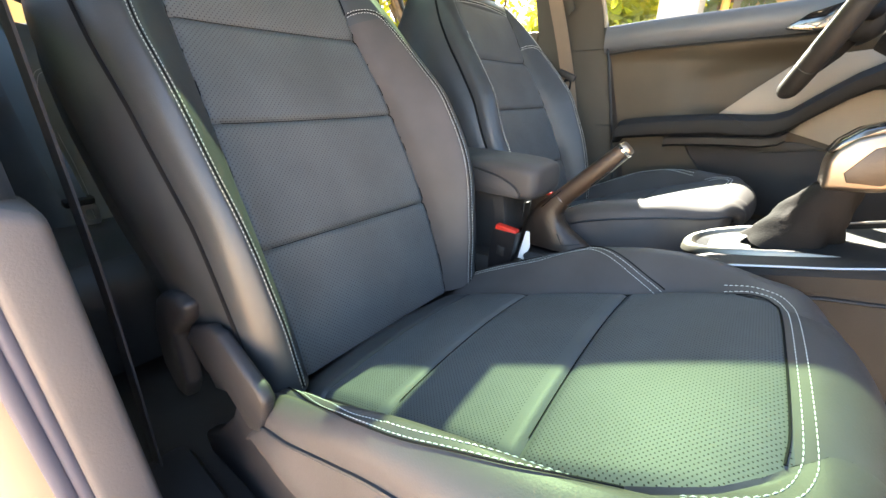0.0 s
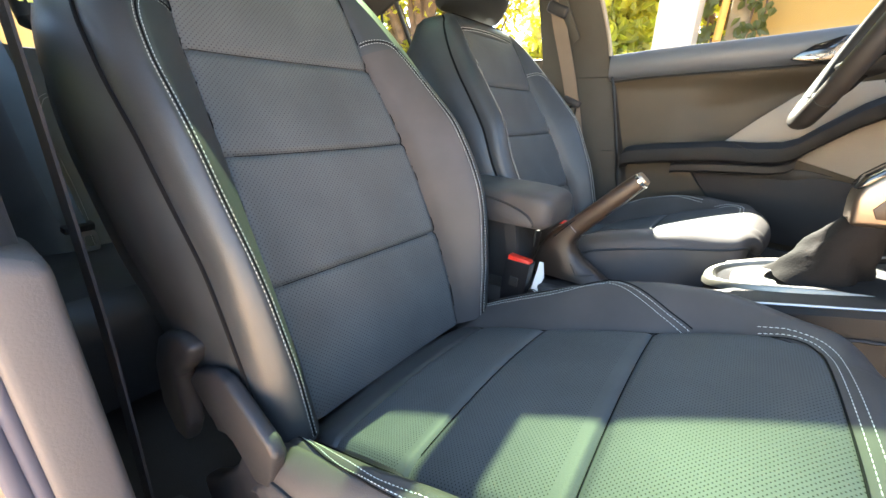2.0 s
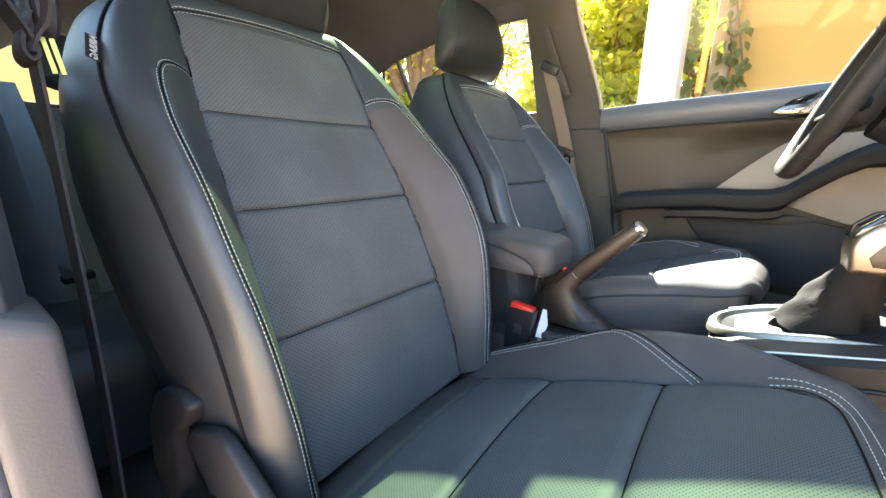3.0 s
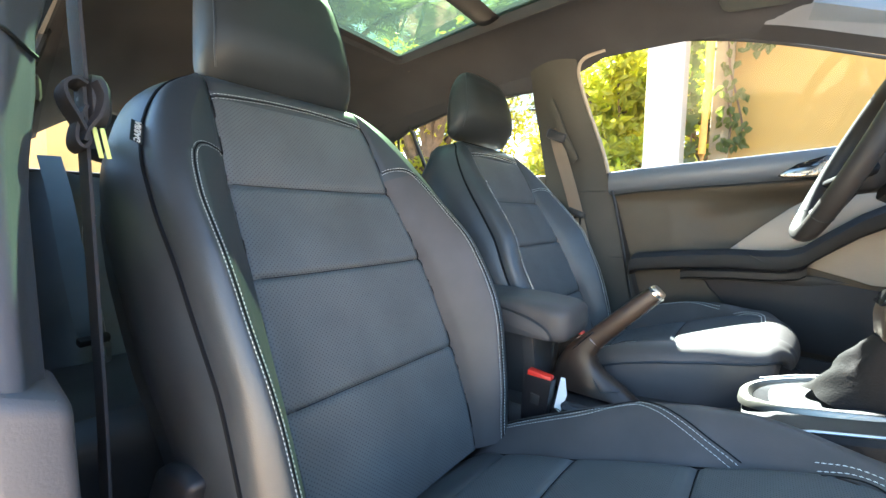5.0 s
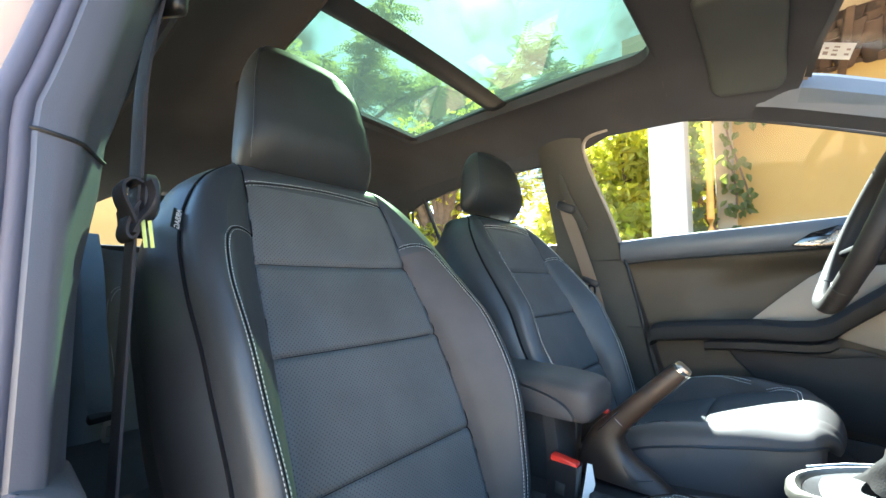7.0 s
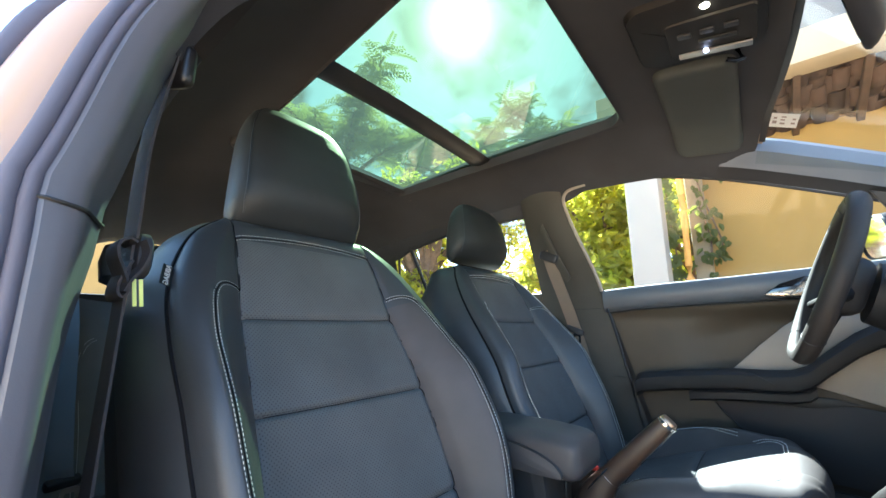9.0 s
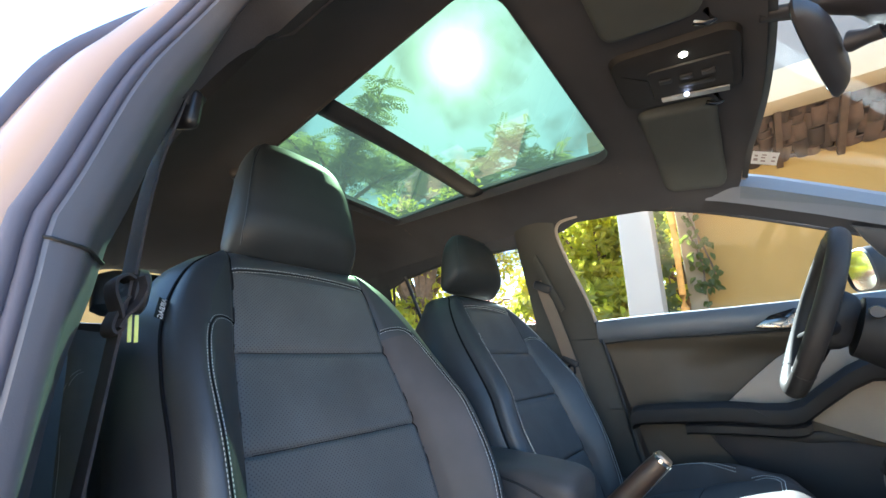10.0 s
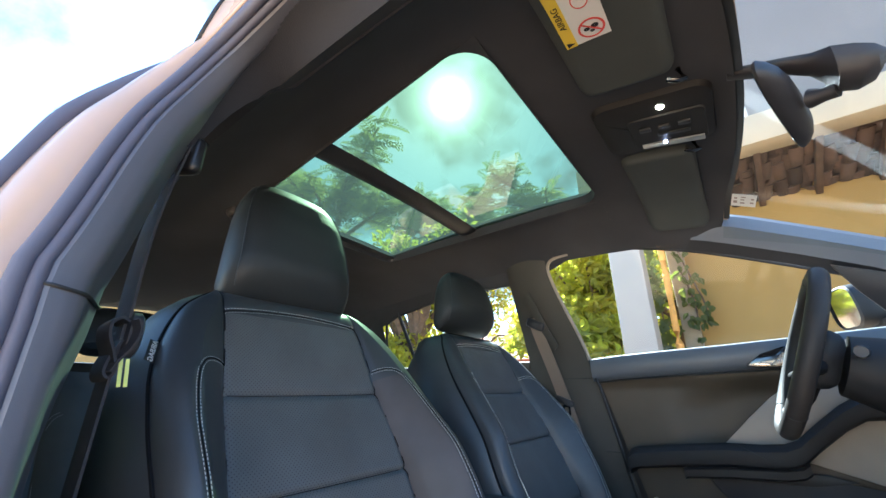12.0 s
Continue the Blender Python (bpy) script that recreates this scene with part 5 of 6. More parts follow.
part("tip_ring", loft([tip(1.04, -0.002), tip(1.04, 0.003), tip(0.90, 0.004), tip(0.90, 0.001)], cap=False), CHROME, brake, "thin chrome ring")
part("release_button", loft([tip(0.89, 0.0), tip(0.88, 0.005), tip(0.80, 0.008), tip(0.4, 0.009)]), KNOB_METAL, brake, "beige metal release button")
part("bright_strip", tube([Vector((0.327, 0.0175, 0.822)), Vector((0.30, 0.0165, 0.790)), Vector((0.272, 0.0165, 0.760))], 0.0012, 6), CHROME, brake, "thin chrome strip")

# chrome tube added to draw the sunlit edge of the lever
part("edge_glint", tube([(0.168, 0.016, 0.690), (0.192, 0.014, 0.718), (0.214, 0.016, 0.742)], 0.0014, 6), CHROME, brake, "chrome line drawn as the lever's sunlit edge")
part("grip_joint", tube([Vector((0.213, 0.035, 0.722)) + Vector((0.743 * c * 0.0206, sn * 0.0196, -0.669 * c * 0.0206)) for c, sn in [(math.cos(2 * math.pi * j / 20), math.sin(2 * math.pi * j / 20)) for j in range(20)]], 0.0007, 5, closed=True), SILVER, brake, "thin joint under the grip")
part("base_seam", tube([(0.221, 0.004, 0.650), (0.236, 0.000, 0.628), (0.272, 0.004, 0.640)], 0.0009, 5), BLACK_PRINT, brake)
part("slot", box((0.006, 0.030, 0.050), (0.1175, 0.060, 0.665), (0, 4, 0), 0.003), BLACK_PRINT, console, "dark slot in the armrest support")
part("post_edge", loft([[Vector((x, y, z)) for x, y in ((0.082 + dx, -0.036), (0.106 + dx, -0.033), (0.110 + dx, -0.026), (0.086 + dx, -0.030))] for z, dx in ((0.60, 0.006), (0.66, 0.008), (0.72, 0.0))]), PLASTIC_GREY, console, "raised edge of the armrest support")

# ---- gear selector ----
shifter = thing("gear_selector", "automatic gear selector with leather boot and silver-framed knob", "gear lever")
bt = []
for z, x, rx, ry in ((0.718, 0.578, 0.056, 0.046), (0.728, 0.582, 0.052, 0.043), (0.738, 0.586, 0.048, 0.040), (0.749, 0.590, 0.044, 0.037), (0.760, 0.594, 0.041, 0.034), (0.771, 0.598, 0.038, 0.032), (0.782, 0.602, 0.035, 0.029), (0.793, 0.606, 0.032, 0.027), (0.803, 0.609, 0.029, 0.025), (0.814, 0.612, 0.027, 0.023)):
    fold = 1 - ease(0.79, 0.815, z)
    bt.append([Vector((x + rx * math.cos(a) * (1 + fold * (0.20 * abs(math.sin(2.5 * a + z * 45)) - 0.10 + 0.05 * math.sin(7 * a - z * 90))), 0.018 + ry * math.sin(a) * (1 + fold * (0.20 * abs(math.sin(2.5 * a + z * 45)) - 0.10 + 0.05 * math.sin(6 * a + z * 70))), z + 0.005 * fold * math.sin(3 * a + z * 40))) for a in [2 * math.pi * j / 56 for j in range(56)]])
part("boot", loft(bt), BOOT_CLOTH, shifter, "creased soft leather boot")
kn = lambda pts, y0, t, b=0.005: plate(pts, t, Matrix(((1, 0, 0, 0), (0, 0, -1, y0), (0, 1, 0, 0), (0, 0, 0, 1))), b, 3)
part("knob", kn([(0.590, 0.808), (0.586, 0.846), (0.590, 0.862), (0.606, 0.880), (0.630, 0.890), (0.68, 0.893), (0.73, 0.884), (0.73, 0.852), (0.690, 0.842), (0.650, 0.812)], 0.047, 0.058, 0.008), KNOB_METAL, shifter, "satin beige metal knob")
part("knob_top", kn([(0.584, 0.856), (0.592, 0.874), (0.610, 0.892), (0.634, 0.901), (0.68, 0.904), (0.735, 0.893), (0.73, 0.880), (0.68, 0.889), (0.634, 0.886), (0.612, 0.877), (0.598, 0.862)], 0.043, 0.050, 0.004), PIANO, shifter, "gloss black cap")
for y0 in (0.0485, -0.0095):
    part("knob_side", kn([(0.612, 0.822), (0.606, 0.834), (0.626, 0.868), (0.644, 0.876), (0.70, 0.876), (0.725, 0.868), (0.68, 0.850), (0.645, 0.822)], y0, 0.003, 0.001), GRIP, shifter, "dark leather side inlay")

# ---- belt buckles ----
for y0, x0, zt, lab in ((-0.085, 0.150, 0.664, "black belt buckle with red release beside passenger seat"), (0.115, 0.140, 0.700, "black belt buckle with red release beside driver seat")):
    bk = thing("belt_buckle", lab, "belt buckle", "belt buckles")
    part("housing", loft([[Vector((x0 + dx + x * k, y0 + y * k, z)) for x, y in ((-0.026, -0.013), (0.026, -0.013), (0.029, 0), (0.026, 0.013), (-0.026, 0.013), (-0.029, 0))] for z, dx, k in ((zt - 0.09, -0.012, 0.85), (zt - 0.05, -0.006, 1.0), (zt, 0.0, 1.0), (zt + 0.004, 0.001, 0.96))]), PIANO_MATT, bk)
    part("release", box((0.048, 0.018, 0.016), (x0 + 0.001, y0 - 0.003, zt + 0.004), (0, 6, 0), 0.003), RED, bk, "bright red release button")
    part("recess", box((0.018, 0.004, 0.020), (x0 - 0.005, y0 - 0.0125, zt - 0.040), (0, 6, 0), 0.001), BLACK_PRINT, bk)
    part("stem", box((0.030, 0.010, 0.06), (x0 - 0.018, y0, zt - 0.115), (0, 10, 0), 0.003), PLASTIC, bk)
tag = thing("paper_tag", "small white paper tag on a wire ring, beside buckle", "tag")
part("card", plate([(0.178, 0.612), (0.190, 0.606), (0.199, 0.640), (0.192, 0.668), (0.184, 0.668)], 0.0012, Matrix(((1, 0, 0, 0), (0, 0.25, -1, -0.235), (0, 1, 0.25, 0), (0, 0, 0, 1)))), WHITE_PRINT, tag)
part("wire_ring", tube([Vector((0.186 + 0.012 * math.cos(a), -0.092, 0.606 + 0.010 * math.sin(a))) for a in [2 * math.pi * j / 20 for j in range(20)]], 0.0012, 6, closed=True, up=(0, 1, 0)), CHROME, tag, "wire ring")
fob = thing("key_fob", "dark plastic key fob lying in the tray", "key fob")
part("body", loft([[Vector((x, -0.083 + y * r, 0.622 + z * r * 0.8)) for y, z in ((-1, 0), (-0.7, 0.7), (0, 1), (0.7, 0.7), (1, 0), (0.7, -0.7), (0, -1), (-0.7, -0.7))] for x, r in ((0.192, 0.005), (0.198, 0.012), (0.215, 0.014), (0.235, 0.013), (0.25, 0.008), (0.255, 0.003))]), PLASTIC, fob)


# ---- seat belts ----
def strap(pts, width, across, thick=0.0014):
    a = Vector(across).normalized() * width / 2
    P = smooth_path(pts, 6)
    rings = []
    for i, p in enumerate(P):
        d = (P[min(i + 1, len(P) - 1)] - P[max(i - 1, 0)]).normalized()
        n = d.cross(a).normalized() * thick
        rings.append([p - a - n, p - a * 0.33 - n * 1.6, p + a * 0.33 - n * 1.6, p + a - n, p + a + n, p + a * 0.33 + n * 1.6, p - a * 0.33 + n * 1.6, p - a + n])
    return loft(rings)


belt = thing("passenger_belt", "dark seat belt hanging beside the passenger seat", "seat belt", "seat belts")
part("upper_webbing", strap([(-0.085, -0.660, 1.345), (-0.083, -0.674, 1.22), (-0.083, -0.674, 1.10)], 0.046, (0.995, 0.045, 0)), WEB, belt, "ribbed dark webbing")
part("lower_webbing", strap([(-0.083, -0.675, 1.10), (-0.083, -0.676, 0.90), (-0.083, -0.677, 0.74), (-0.083, -0.681, 0.60), (-0.085, -0.692, 0.34)], 0.036, (0.995, 0.05, 0)), WEB, belt, "ribbed dark webbing")
part("guide", box((0.046, 0.022, 0.060), (-0.085, -0.655, 1.335), (0, 0, 35), 0.011, 3), PIANO_MATT, belt, "pillar belt guide")
part("tongue", loft([[Vector((-0.080 + x * k, -0.664 + y * k, z)) for x, y in ((-0.026, -0.016), (-0.014, -0.022), (0.008, -0.021), (0.026, -0.008), (0.026, 0.012), (0.010, 0.018), (-0.012, 0.017), (-0.026, 0.008))] for z, k in ((1.058, 0.35), (1.063, 0.5), (1.071, 0.6), (1.084, 0.62), (1.096, 0.6), (1.103, 0.5), (1.108, 0.35))]), PLASTIC, belt, "belt tongue holder")
part("loop", strap([(-0.072, -0.674, 1.094), (-0.070, -0.682, 1.097), (-0.068, -0.690, 1.090), (-0.068, -0.689, 1.077), (-0.070, -0.682, 1.062), (-0.072, -0.676, 1.046), (-0.073, -0.676, 1.038), (-0.075, -0.680, 1.034), (-0.076, -0.684, 1.041), (-0.076, -0.682, 1.056), (-0.075, -0.675, 1.074)], 0.030, (0.985, 0.12, 0.12), 0.0014), WEB, belt, "folded webbing loop")
part("loop", strap([(-0.066, -0.668, 1.098), (-0.064, -0.664, 1.084), (-0.066, -0.668, 1.066), (-0.068, -0.676, 1.052), (-0.070, -0.680, 1.040)], 0.028, (0.97, 0.20, 0.1), 0.0014), WEB, belt)
# two yellow bars paint the glint of the metal belt tongue
for y in (-0.6675, -0.6615):
    part("tongue_glint", box((0.002, 0.0038, 0.030), (-0.064, y, 1.041), (8, 0, 0), 0.0005), GLINT_YELLOW, belt, "yellow bar painted as the glint of the tongue plate")
belt = thing("driver_belt", "brownish seat belt along the driver side pillar", "seat belt", "seat belts")
part("webbing", strap([(-0.132, 0.606, 1.290), (-0.118, 0.618, 1.22), (-0.086, 0.640, 1.10), (-0.058, 0.655, 0.99), (-0.037, 0.662, 0.90), (-0.015, 0.664, 0.78)], 0.046, (1, -0.1, 0.2)), WEB_TAN, belt, "ribbed brown-grey webbing")
part("guide", box((0.075, 0.022, 0.035), (-0.122, 0.600, 1.262), (8, 25, 0), 0.010, 3), PLASTIC, belt, "pillar belt guide")
part("height_slot", plate([(-0.140, 1.36), (-0.120, 1.385), (-0.085, 1.27), (-0.050, 1.18), (-0.070, 1.165), (-0.110, 1.25)], 0.006, Matrix(((1, 0, 0, 0), (0, -0.36, -1, 1.058), (0, 1, -0.36, 0), (0, 0, 0, 1))), 0.002), PILLAR_DARK, belt, "height adjuster slot cover")
part("tongue", box((0.066, 0.016, 0.022), (-0.056, 0.648, 0.985), (0, 22, 0), 0.006), PLASTIC, belt)
part("tongue_plate", loft([[Vector((-0.050 + 0.014 * math.copysign(abs(math.cos(a)) ** 0.5, math.cos(a)) * k, 0.645 + dy, 0.955 + 0.020 * math.copysign(abs(math.sin(a)) ** 0.5, math.sin(a)) * k)) for a in [2 * math.pi * j / 20 for j in range(20)]] for k, dy in ((1, 0), (0.55, 0), (0.55, 0.003), (1, 0.003), (1, 0))], cap=False), CHROME, belt, "steel tongue plate")

# ---- roof fittings ----
over = thing("overhead_console", "dark overhead lamp console with two lit reading lamps", "roof console")
rz = lambda x, y, d: Vector((x, y, roof_z(x, y) - d))
part("housing", loft([[rz(x, y, d) for x, y in rounded(0.335 + i, 0.552 - i, -0.088 + i, 0.112 - i, 0.03, 0.03, 5)] for i, d in ((0.0, 0.0), (0.004, 0.012), (0.018, 0.018), (0.09, 0.019))]), ARM_PAD, over)
part("lamp_panel", loft([[rz(x, y, d) for x, y in rounded(0.395 + i, 0.535 - i, -0.030 + i, 0.085 - i, 0.01, 0.01, 4)] for i, d in ((0.0, 0.018), (0.002, 0.022), (0.03, 0.022))]), ARM_PAD, over)
part("bright_bar", box((0.12, 0.018, 0.004), rz(0.468, 0.078, 0.025), (0, 11, 0), 0.001), SILVER, over, "glossy bar")
for k in range(3):
    part("switch", box((0.022, 0.014, 0.005), rz(0.425 + 0.036 * k, 0.010, 0.024), (0, 11, 0), 0.0015), PLASTIC, over)
part("slot", box((0.06, 0.012, 0.003), rz(0.475, 0.040, 0.024), (0, 11, 0), 0.001), BLACK_PRINT, over)
part("lens", loft([[rz(0.463 + r * math.cos(a), -0.055 + r * math.sin(a), d) for a in [2 * math.pi * j / 16 for j in range(16)]] for r, d in ((0.0075, 0.018), (0.0065, 0.021), (0.003, 0.022))]), LAMP_WARM, over, "lit warm reading lamp")
part("lens", loft([[rz(0.455 + r * math.cos(a), 0.072 + r * math.sin(a), d) for a in [2 * math.pi * j / 16 for j in range(16)]] for r, d in ((0.005, 0.024), (0.004, 0.027), (0.002, 0.028))]), LAMP_COOL, over, "lit cool reading lamp")
for s, lab in ((1, "dark folded sun visor above the driver seat"), (-1, "dark folded sun visor with an airbag warning label")):
    vis = thing("sun_visor", lab, "sun visor", "sun visors")
    y0, y1 = (0.135, 0.515) if s > 0 else (-0.515, -0.145)
    def pad_point(u, v):
        y = y0 + (y1 - y0) * v
        dist = min(y - y0, y1 - y)
        hx = 0.080 - (0.03 - math.sqrt(max(0.0009 - (0.03 - min(dist, 0.03)) ** 2, 0.0)))
        return rz(0.425 + hx * u, y, 0.002 + 0.022 * math.sqrt(max(1 - abs(u) ** 10, 0.0)) * min(dist / 0.008, 1.0) ** 0.5)

    ends = [0.0, 0.006, 0.015, 0.03, 0.05]
    part("pad", grid(pad_point, [-1, -0.995, -0.98, -0.94, -0.86, -0.7, -0.4, 0.0, 0.4, 0.7, 0.86, 0.94, 0.98, 0.995, 1], ends + span(0.08, 0.92, 20) + [1 - e for e in ends[::-1]]), VISOR, vis, "soft dark pad")
    yc = 0.125 if s > 0 else -0.135
    part("clip", tube([rz(0.505, yc, 0.004), rz(0.512, yc, 0.028), rz(0.50, yc - 0.006, 0.034), rz(0.485, yc - 0.012, 0.030)], 0.005, 8), PIANO, vis, "visor clip")
    if s < 0:
        lb = lambda u, v, d: rz(0.364 + 0.069 * u, -0.301 - 0.132 * v, 0.0262 + d)
        part("label", grid(lambda u, v: lb(u, v, 0.0), span(0, 1, 6), span(0, 1, 12)), WHITE_PRINT, vis, "white warning label")
        part("yellow_band", grid(lambda u, v: lb(u, v, 0.0012), span(0.0, 0.26, 2), span(0, 1, 12)), YELLOW_PRINT, vis, "yellow label band")
        cyc = [2 * math.pi * j / 32 for j in range(32)]
        cpt = lambda r, d: [lb(0.66 + r * math.cos(a) / 0.069, 0.185 + r * math.sin(a) / 0.132, d) for a in cyc]
        part("prohibition_ring", loft([cpt(0.0195, 0.0012), cpt(0.0162, 0.0012)], cap=False), RED_PRINT, vis, "red prohibition ring")
        for du, dv, r in ((-0.10, 0.0, 0.0045), (0.08, 0.02, 0.0055), (0.0, -0.045, 0.0035)):
            part("seat_shape", loft([[lb(0.66 + du + k * r * math.cos(a) / 0.069, 0.185 + dv + k * r * 0.8 * math.sin(a) / 0.132, 0.0012) for a in cyc] for k in (1.0, 0.1)], cap=False), BLACK_PRINT, vis, "dark seat pictogram")
        part("slash", grid(lambda u, v: lb(0.66 + (-0.0125 + 0.025 * u + 0.0015 * v) / 0.069, 0.185 + (0.0115 - 0.023 * u + 0.0022 * v) / 0.132, 0.0022), span(0, 1, 2), span(0, 1, 1)), RED_PRINT, vis)
        part("bag_shape", loft([[lb(0.64 + 0.012 * k * math.cos(a) / 0.069, 0.62 + 0.015 * k * math.sin(a) / 0.132, 0.0012) for a in cyc] for k in (1.0, 0.86)], cap=False), RED_PRINT, vis)
        tri = bmesh.new()
        tri.faces.new([tri.verts.new(lb(u, v, 0.0022)) for u, v in ((0.05, 0.10), (0.05, 0.02), (0.23, 0.06))])
        part("warning_triangle", tri, BLACK_PRINT, vis, smooth=False)
        org, ux, vx = lb(0.14, 0.50, 0.0024), (lb(0.14, 0.45, 0) - lb(0.14, 0.55, 0)).normalized(), (lb(0.2, 0.5, 0) - lb(0.1, 0.5, 0)).normalized()
        mm = Matrix((-ux, -vx, ux.cross(vx))).transposed().to_4x4()
        mm.translation = org
        part("letters", tiny_text("AIRBAG", 0.0135, mm, 0.0003), BLACK_PRINT, vis, "dark printed letters", smooth=False)
rv = thing("rearview_mirror", "black rear-view mirror with sensor housing on the windscreen", "mirror")
part("sensor_housing", loft([[Vector((x, yc - w * math.cos(a), z - h * math.sin(a) ** 0.75)) for a in span(0, math.pi, 16)] for x, yc, z, w, h in ((0.572, -0.078, 1.552, 0.013, 0.012), (0.61, -0.080, 1.537, 0.016, 0.015), (0.645, -0.082, 1.524, 0.018, 0.016), (0.672, -0.083, 1.510, 0.023, 0.020), (0.684, -0.084, 1.504, 0.030, 0.036), (0.690, -0.084, 1.500, 0.036, 0.052), (0.712, -0.085, 1.489, 0.037, 0.050), (0.730, -0.086, 1.479, 0.033, 0.034), (0.742, -0.086, 1.472, 0.022, 0.010))]), PLASTIC, rv, "black sensor housing")
part("housing_seam", tube([Vector((0.690, -0.084 + y * 0.0362, 1.500 + d * 0.0525)) for y, d in ((-1, 0), (-0.92, -0.45), (-0.6, -0.9), (0, -1.0))], 0.0008, 5), BLACK_PRINT, rv)
part("stem", tube([(0.692, -0.074, 1.452), (0.678, -0.066, 1.455), (0.664, -0.056, 1.462)], [0.012, 0.011, 0.016], 12), PLASTIC, rv)
ml = Vector((0.066, 0.215, -0.045)).normalized()
mu = Vector((0.12, 0.0, 1.0))
mu = (mu - ml * mu.dot(ml)).normalized()
mdir = mu.cross(ml) if mu.cross(ml).x < 0 else ml.cross(mu)
mc = Vector((0.632, -0.045, 1.470))
cap_ring = lambda k, d: [mc + ml * (0.116 * math.copysign(abs(math.cos(a)) ** 0.7, math.cos(a)) * k) + mu * (0.029 * math.copysign(abs(math.sin(a)) ** 0.7, math.sin(a)) * k) + mdir * d for a in [2 * math.pi * j / 40 for j in range(40)]]
part("housing", loft([cap_ring(0.30, -0.026), cap_ring(0.52, -0.024), cap_ring(0.75, -0.018), cap_ring(0.92, -0.008), cap_ring(1.0, 0.0), cap_ring(0.985, 0.004)]), PLASTIC, rv, "black mirror housing")
part("glass", loft([cap_ring(0.975, 0.0045), cap_ring(0.965, 0.0055)]), MIRROR, rv, "mirror glass")
hook = thing("coat_hook", "small dark coat hook on the headliner", "hook")
part("base", loft([[Vector((-0.70 + 0.030 * k * math.cos(a), -0.335 + 0.022 * k * math.sin(a), roof_z(-0.70, -0.335) - d)) for a in [2 * math.pi * j / 20 for j in range(20)]] for k, d in ((1.0, -0.004), (0.95, 0.008), (0.75, 0.018), (0.35, 0.023))]), PLASTIC, hook)
part("peg", tube(smooth_path([(-0.70, -0.335, roof_z(-0.70, -0.335) - 0.015), (-0.690, -0.340, roof_z(-0.70, -0.335) - 0.034), (-0.672, -0.342, roof_z(-0.70, -0.335) - 0.036)], 4), 0.007, 8), PLASTIC, hook)

# ---- rear seat ----
rear = thing("rear_bench", "black leather rear bench seat with white stitching", "car seat")
RB = lambda y, v, n: Vector((-0.90 - 0.36 * v + 0.93 * n, y, 0.55 + 0.93 * v + 0.36 * n))


def rear_front(y, v):
    t = abs(abs(y) - 0.33) / 0.27
    return 0.03 * ease(0.6, 1.0, t) - 0.03 * ease(0.48, 0.58, v) ** 2 - 0.006 * bump_at(abs(abs(y) - 0.33), 0.222, 0.006) - 0.06 * ease(0.60, 0.70, abs(y)) - 0.006 * bump_at(y, 0.06, 0.008)


rear_back = part("backrest", grid(lambda y, v: RB(y, v, rear_front(y, v)), span(-0.70, 0.70, 120), span(-0.05, 0.58, 40)), LEATHER_REAR, rear, "dark leather rear backrest")
part("backrest_rear", grid(lambda y, a: RB(y, 0.58 - 0.5 * ease(0.3, 1, a), rear_front(y, 0.58) - 0.10 * a ** 0.6), span(-0.70, 0.70, 30), span(0, 1, 8)), LEATHER_DARK, rear_back)
part("cushion", loft([[Vector((x, y, z)) for x, z in ((-0.44, 0.36), (-0.41, 0.52), (-0.415, 0.585), (-0.435, 0.612), (-0.48, 0.622), (-0.70, 0.60), (-0.92, 0.575), (-0.95, 0.36))] for y in span(-0.70, 0.70, 8)]), LEATHER, rear, "dark leather rear cushion")
bm = bmesh.new()
for yc in (-0.33, 0.33):
    for sg in (-1, 1):
        for off in (-0.004, 0.004):
            seam_line(bm, lambda u, v: RB(u, v, rear_front(u, v)), [(yc + sg * u, v) for u, v in ((0.212, 0.02), (0.217, 0.178), (0.222, 0.25), (0.226, 0.31), (0.227, 0.36), (0.223, 0.402), (0.211, 0.432), (0.193, 0.446))], off)
tagged(part("stitching", bm, THREAD, rear_back, "white double stitching", smooth=False), kind="stuff")
for yc in (-0.40, 0.40):
    hd = thing_part("headrest", rear)
    part("pad", loft([[RB(yc + hw * math.copysign(abs(math.cos(a)) ** 0.5, math.cos(a)), v, -0.05 + hdp * math.copysign(abs(math.sin(a)) ** 0.6, math.sin(a))) for a in [2 * math.pi * j / 32 for j in range(32)]] for v, hw, hdp in ((0.655, 0.10, 0.03), (0.67, 0.12, 0.045), (0.74, 0.125, 0.05), (0.79, 0.115, 0.04), (0.815, 0.08, 0.015))]), LEATHER_DARK, hd)
    for sg in (-1, 1):
        part("post", tube([RB(yc + sg * 0.035, 0.56, -0.05), RB(yc + sg * 0.035, 0.66, -0.05)], 0.006, 10), CHROME, hd, "steel post")
rb = thing("rear_belt", "dark rear seat belt with metal tongue", "seat belt", "seat belts")
part("webbing", strap([(-1.02, -0.612, 1.12), (-0.93, -0.605, 1.0), (-0.86, -0.598, 0.82), (-0.82, -0.590, 0.70), (-0.815, -0.585, 0.665)], 0.048, (0.35, 0.93, 0)), REAR_WEB, rb)
part("tongue", box((0.022, 0.064, 0.020), (-0.812, -0.580, 0.655), (0, 20, 14), 0.005, 2), PLASTIC, rb)
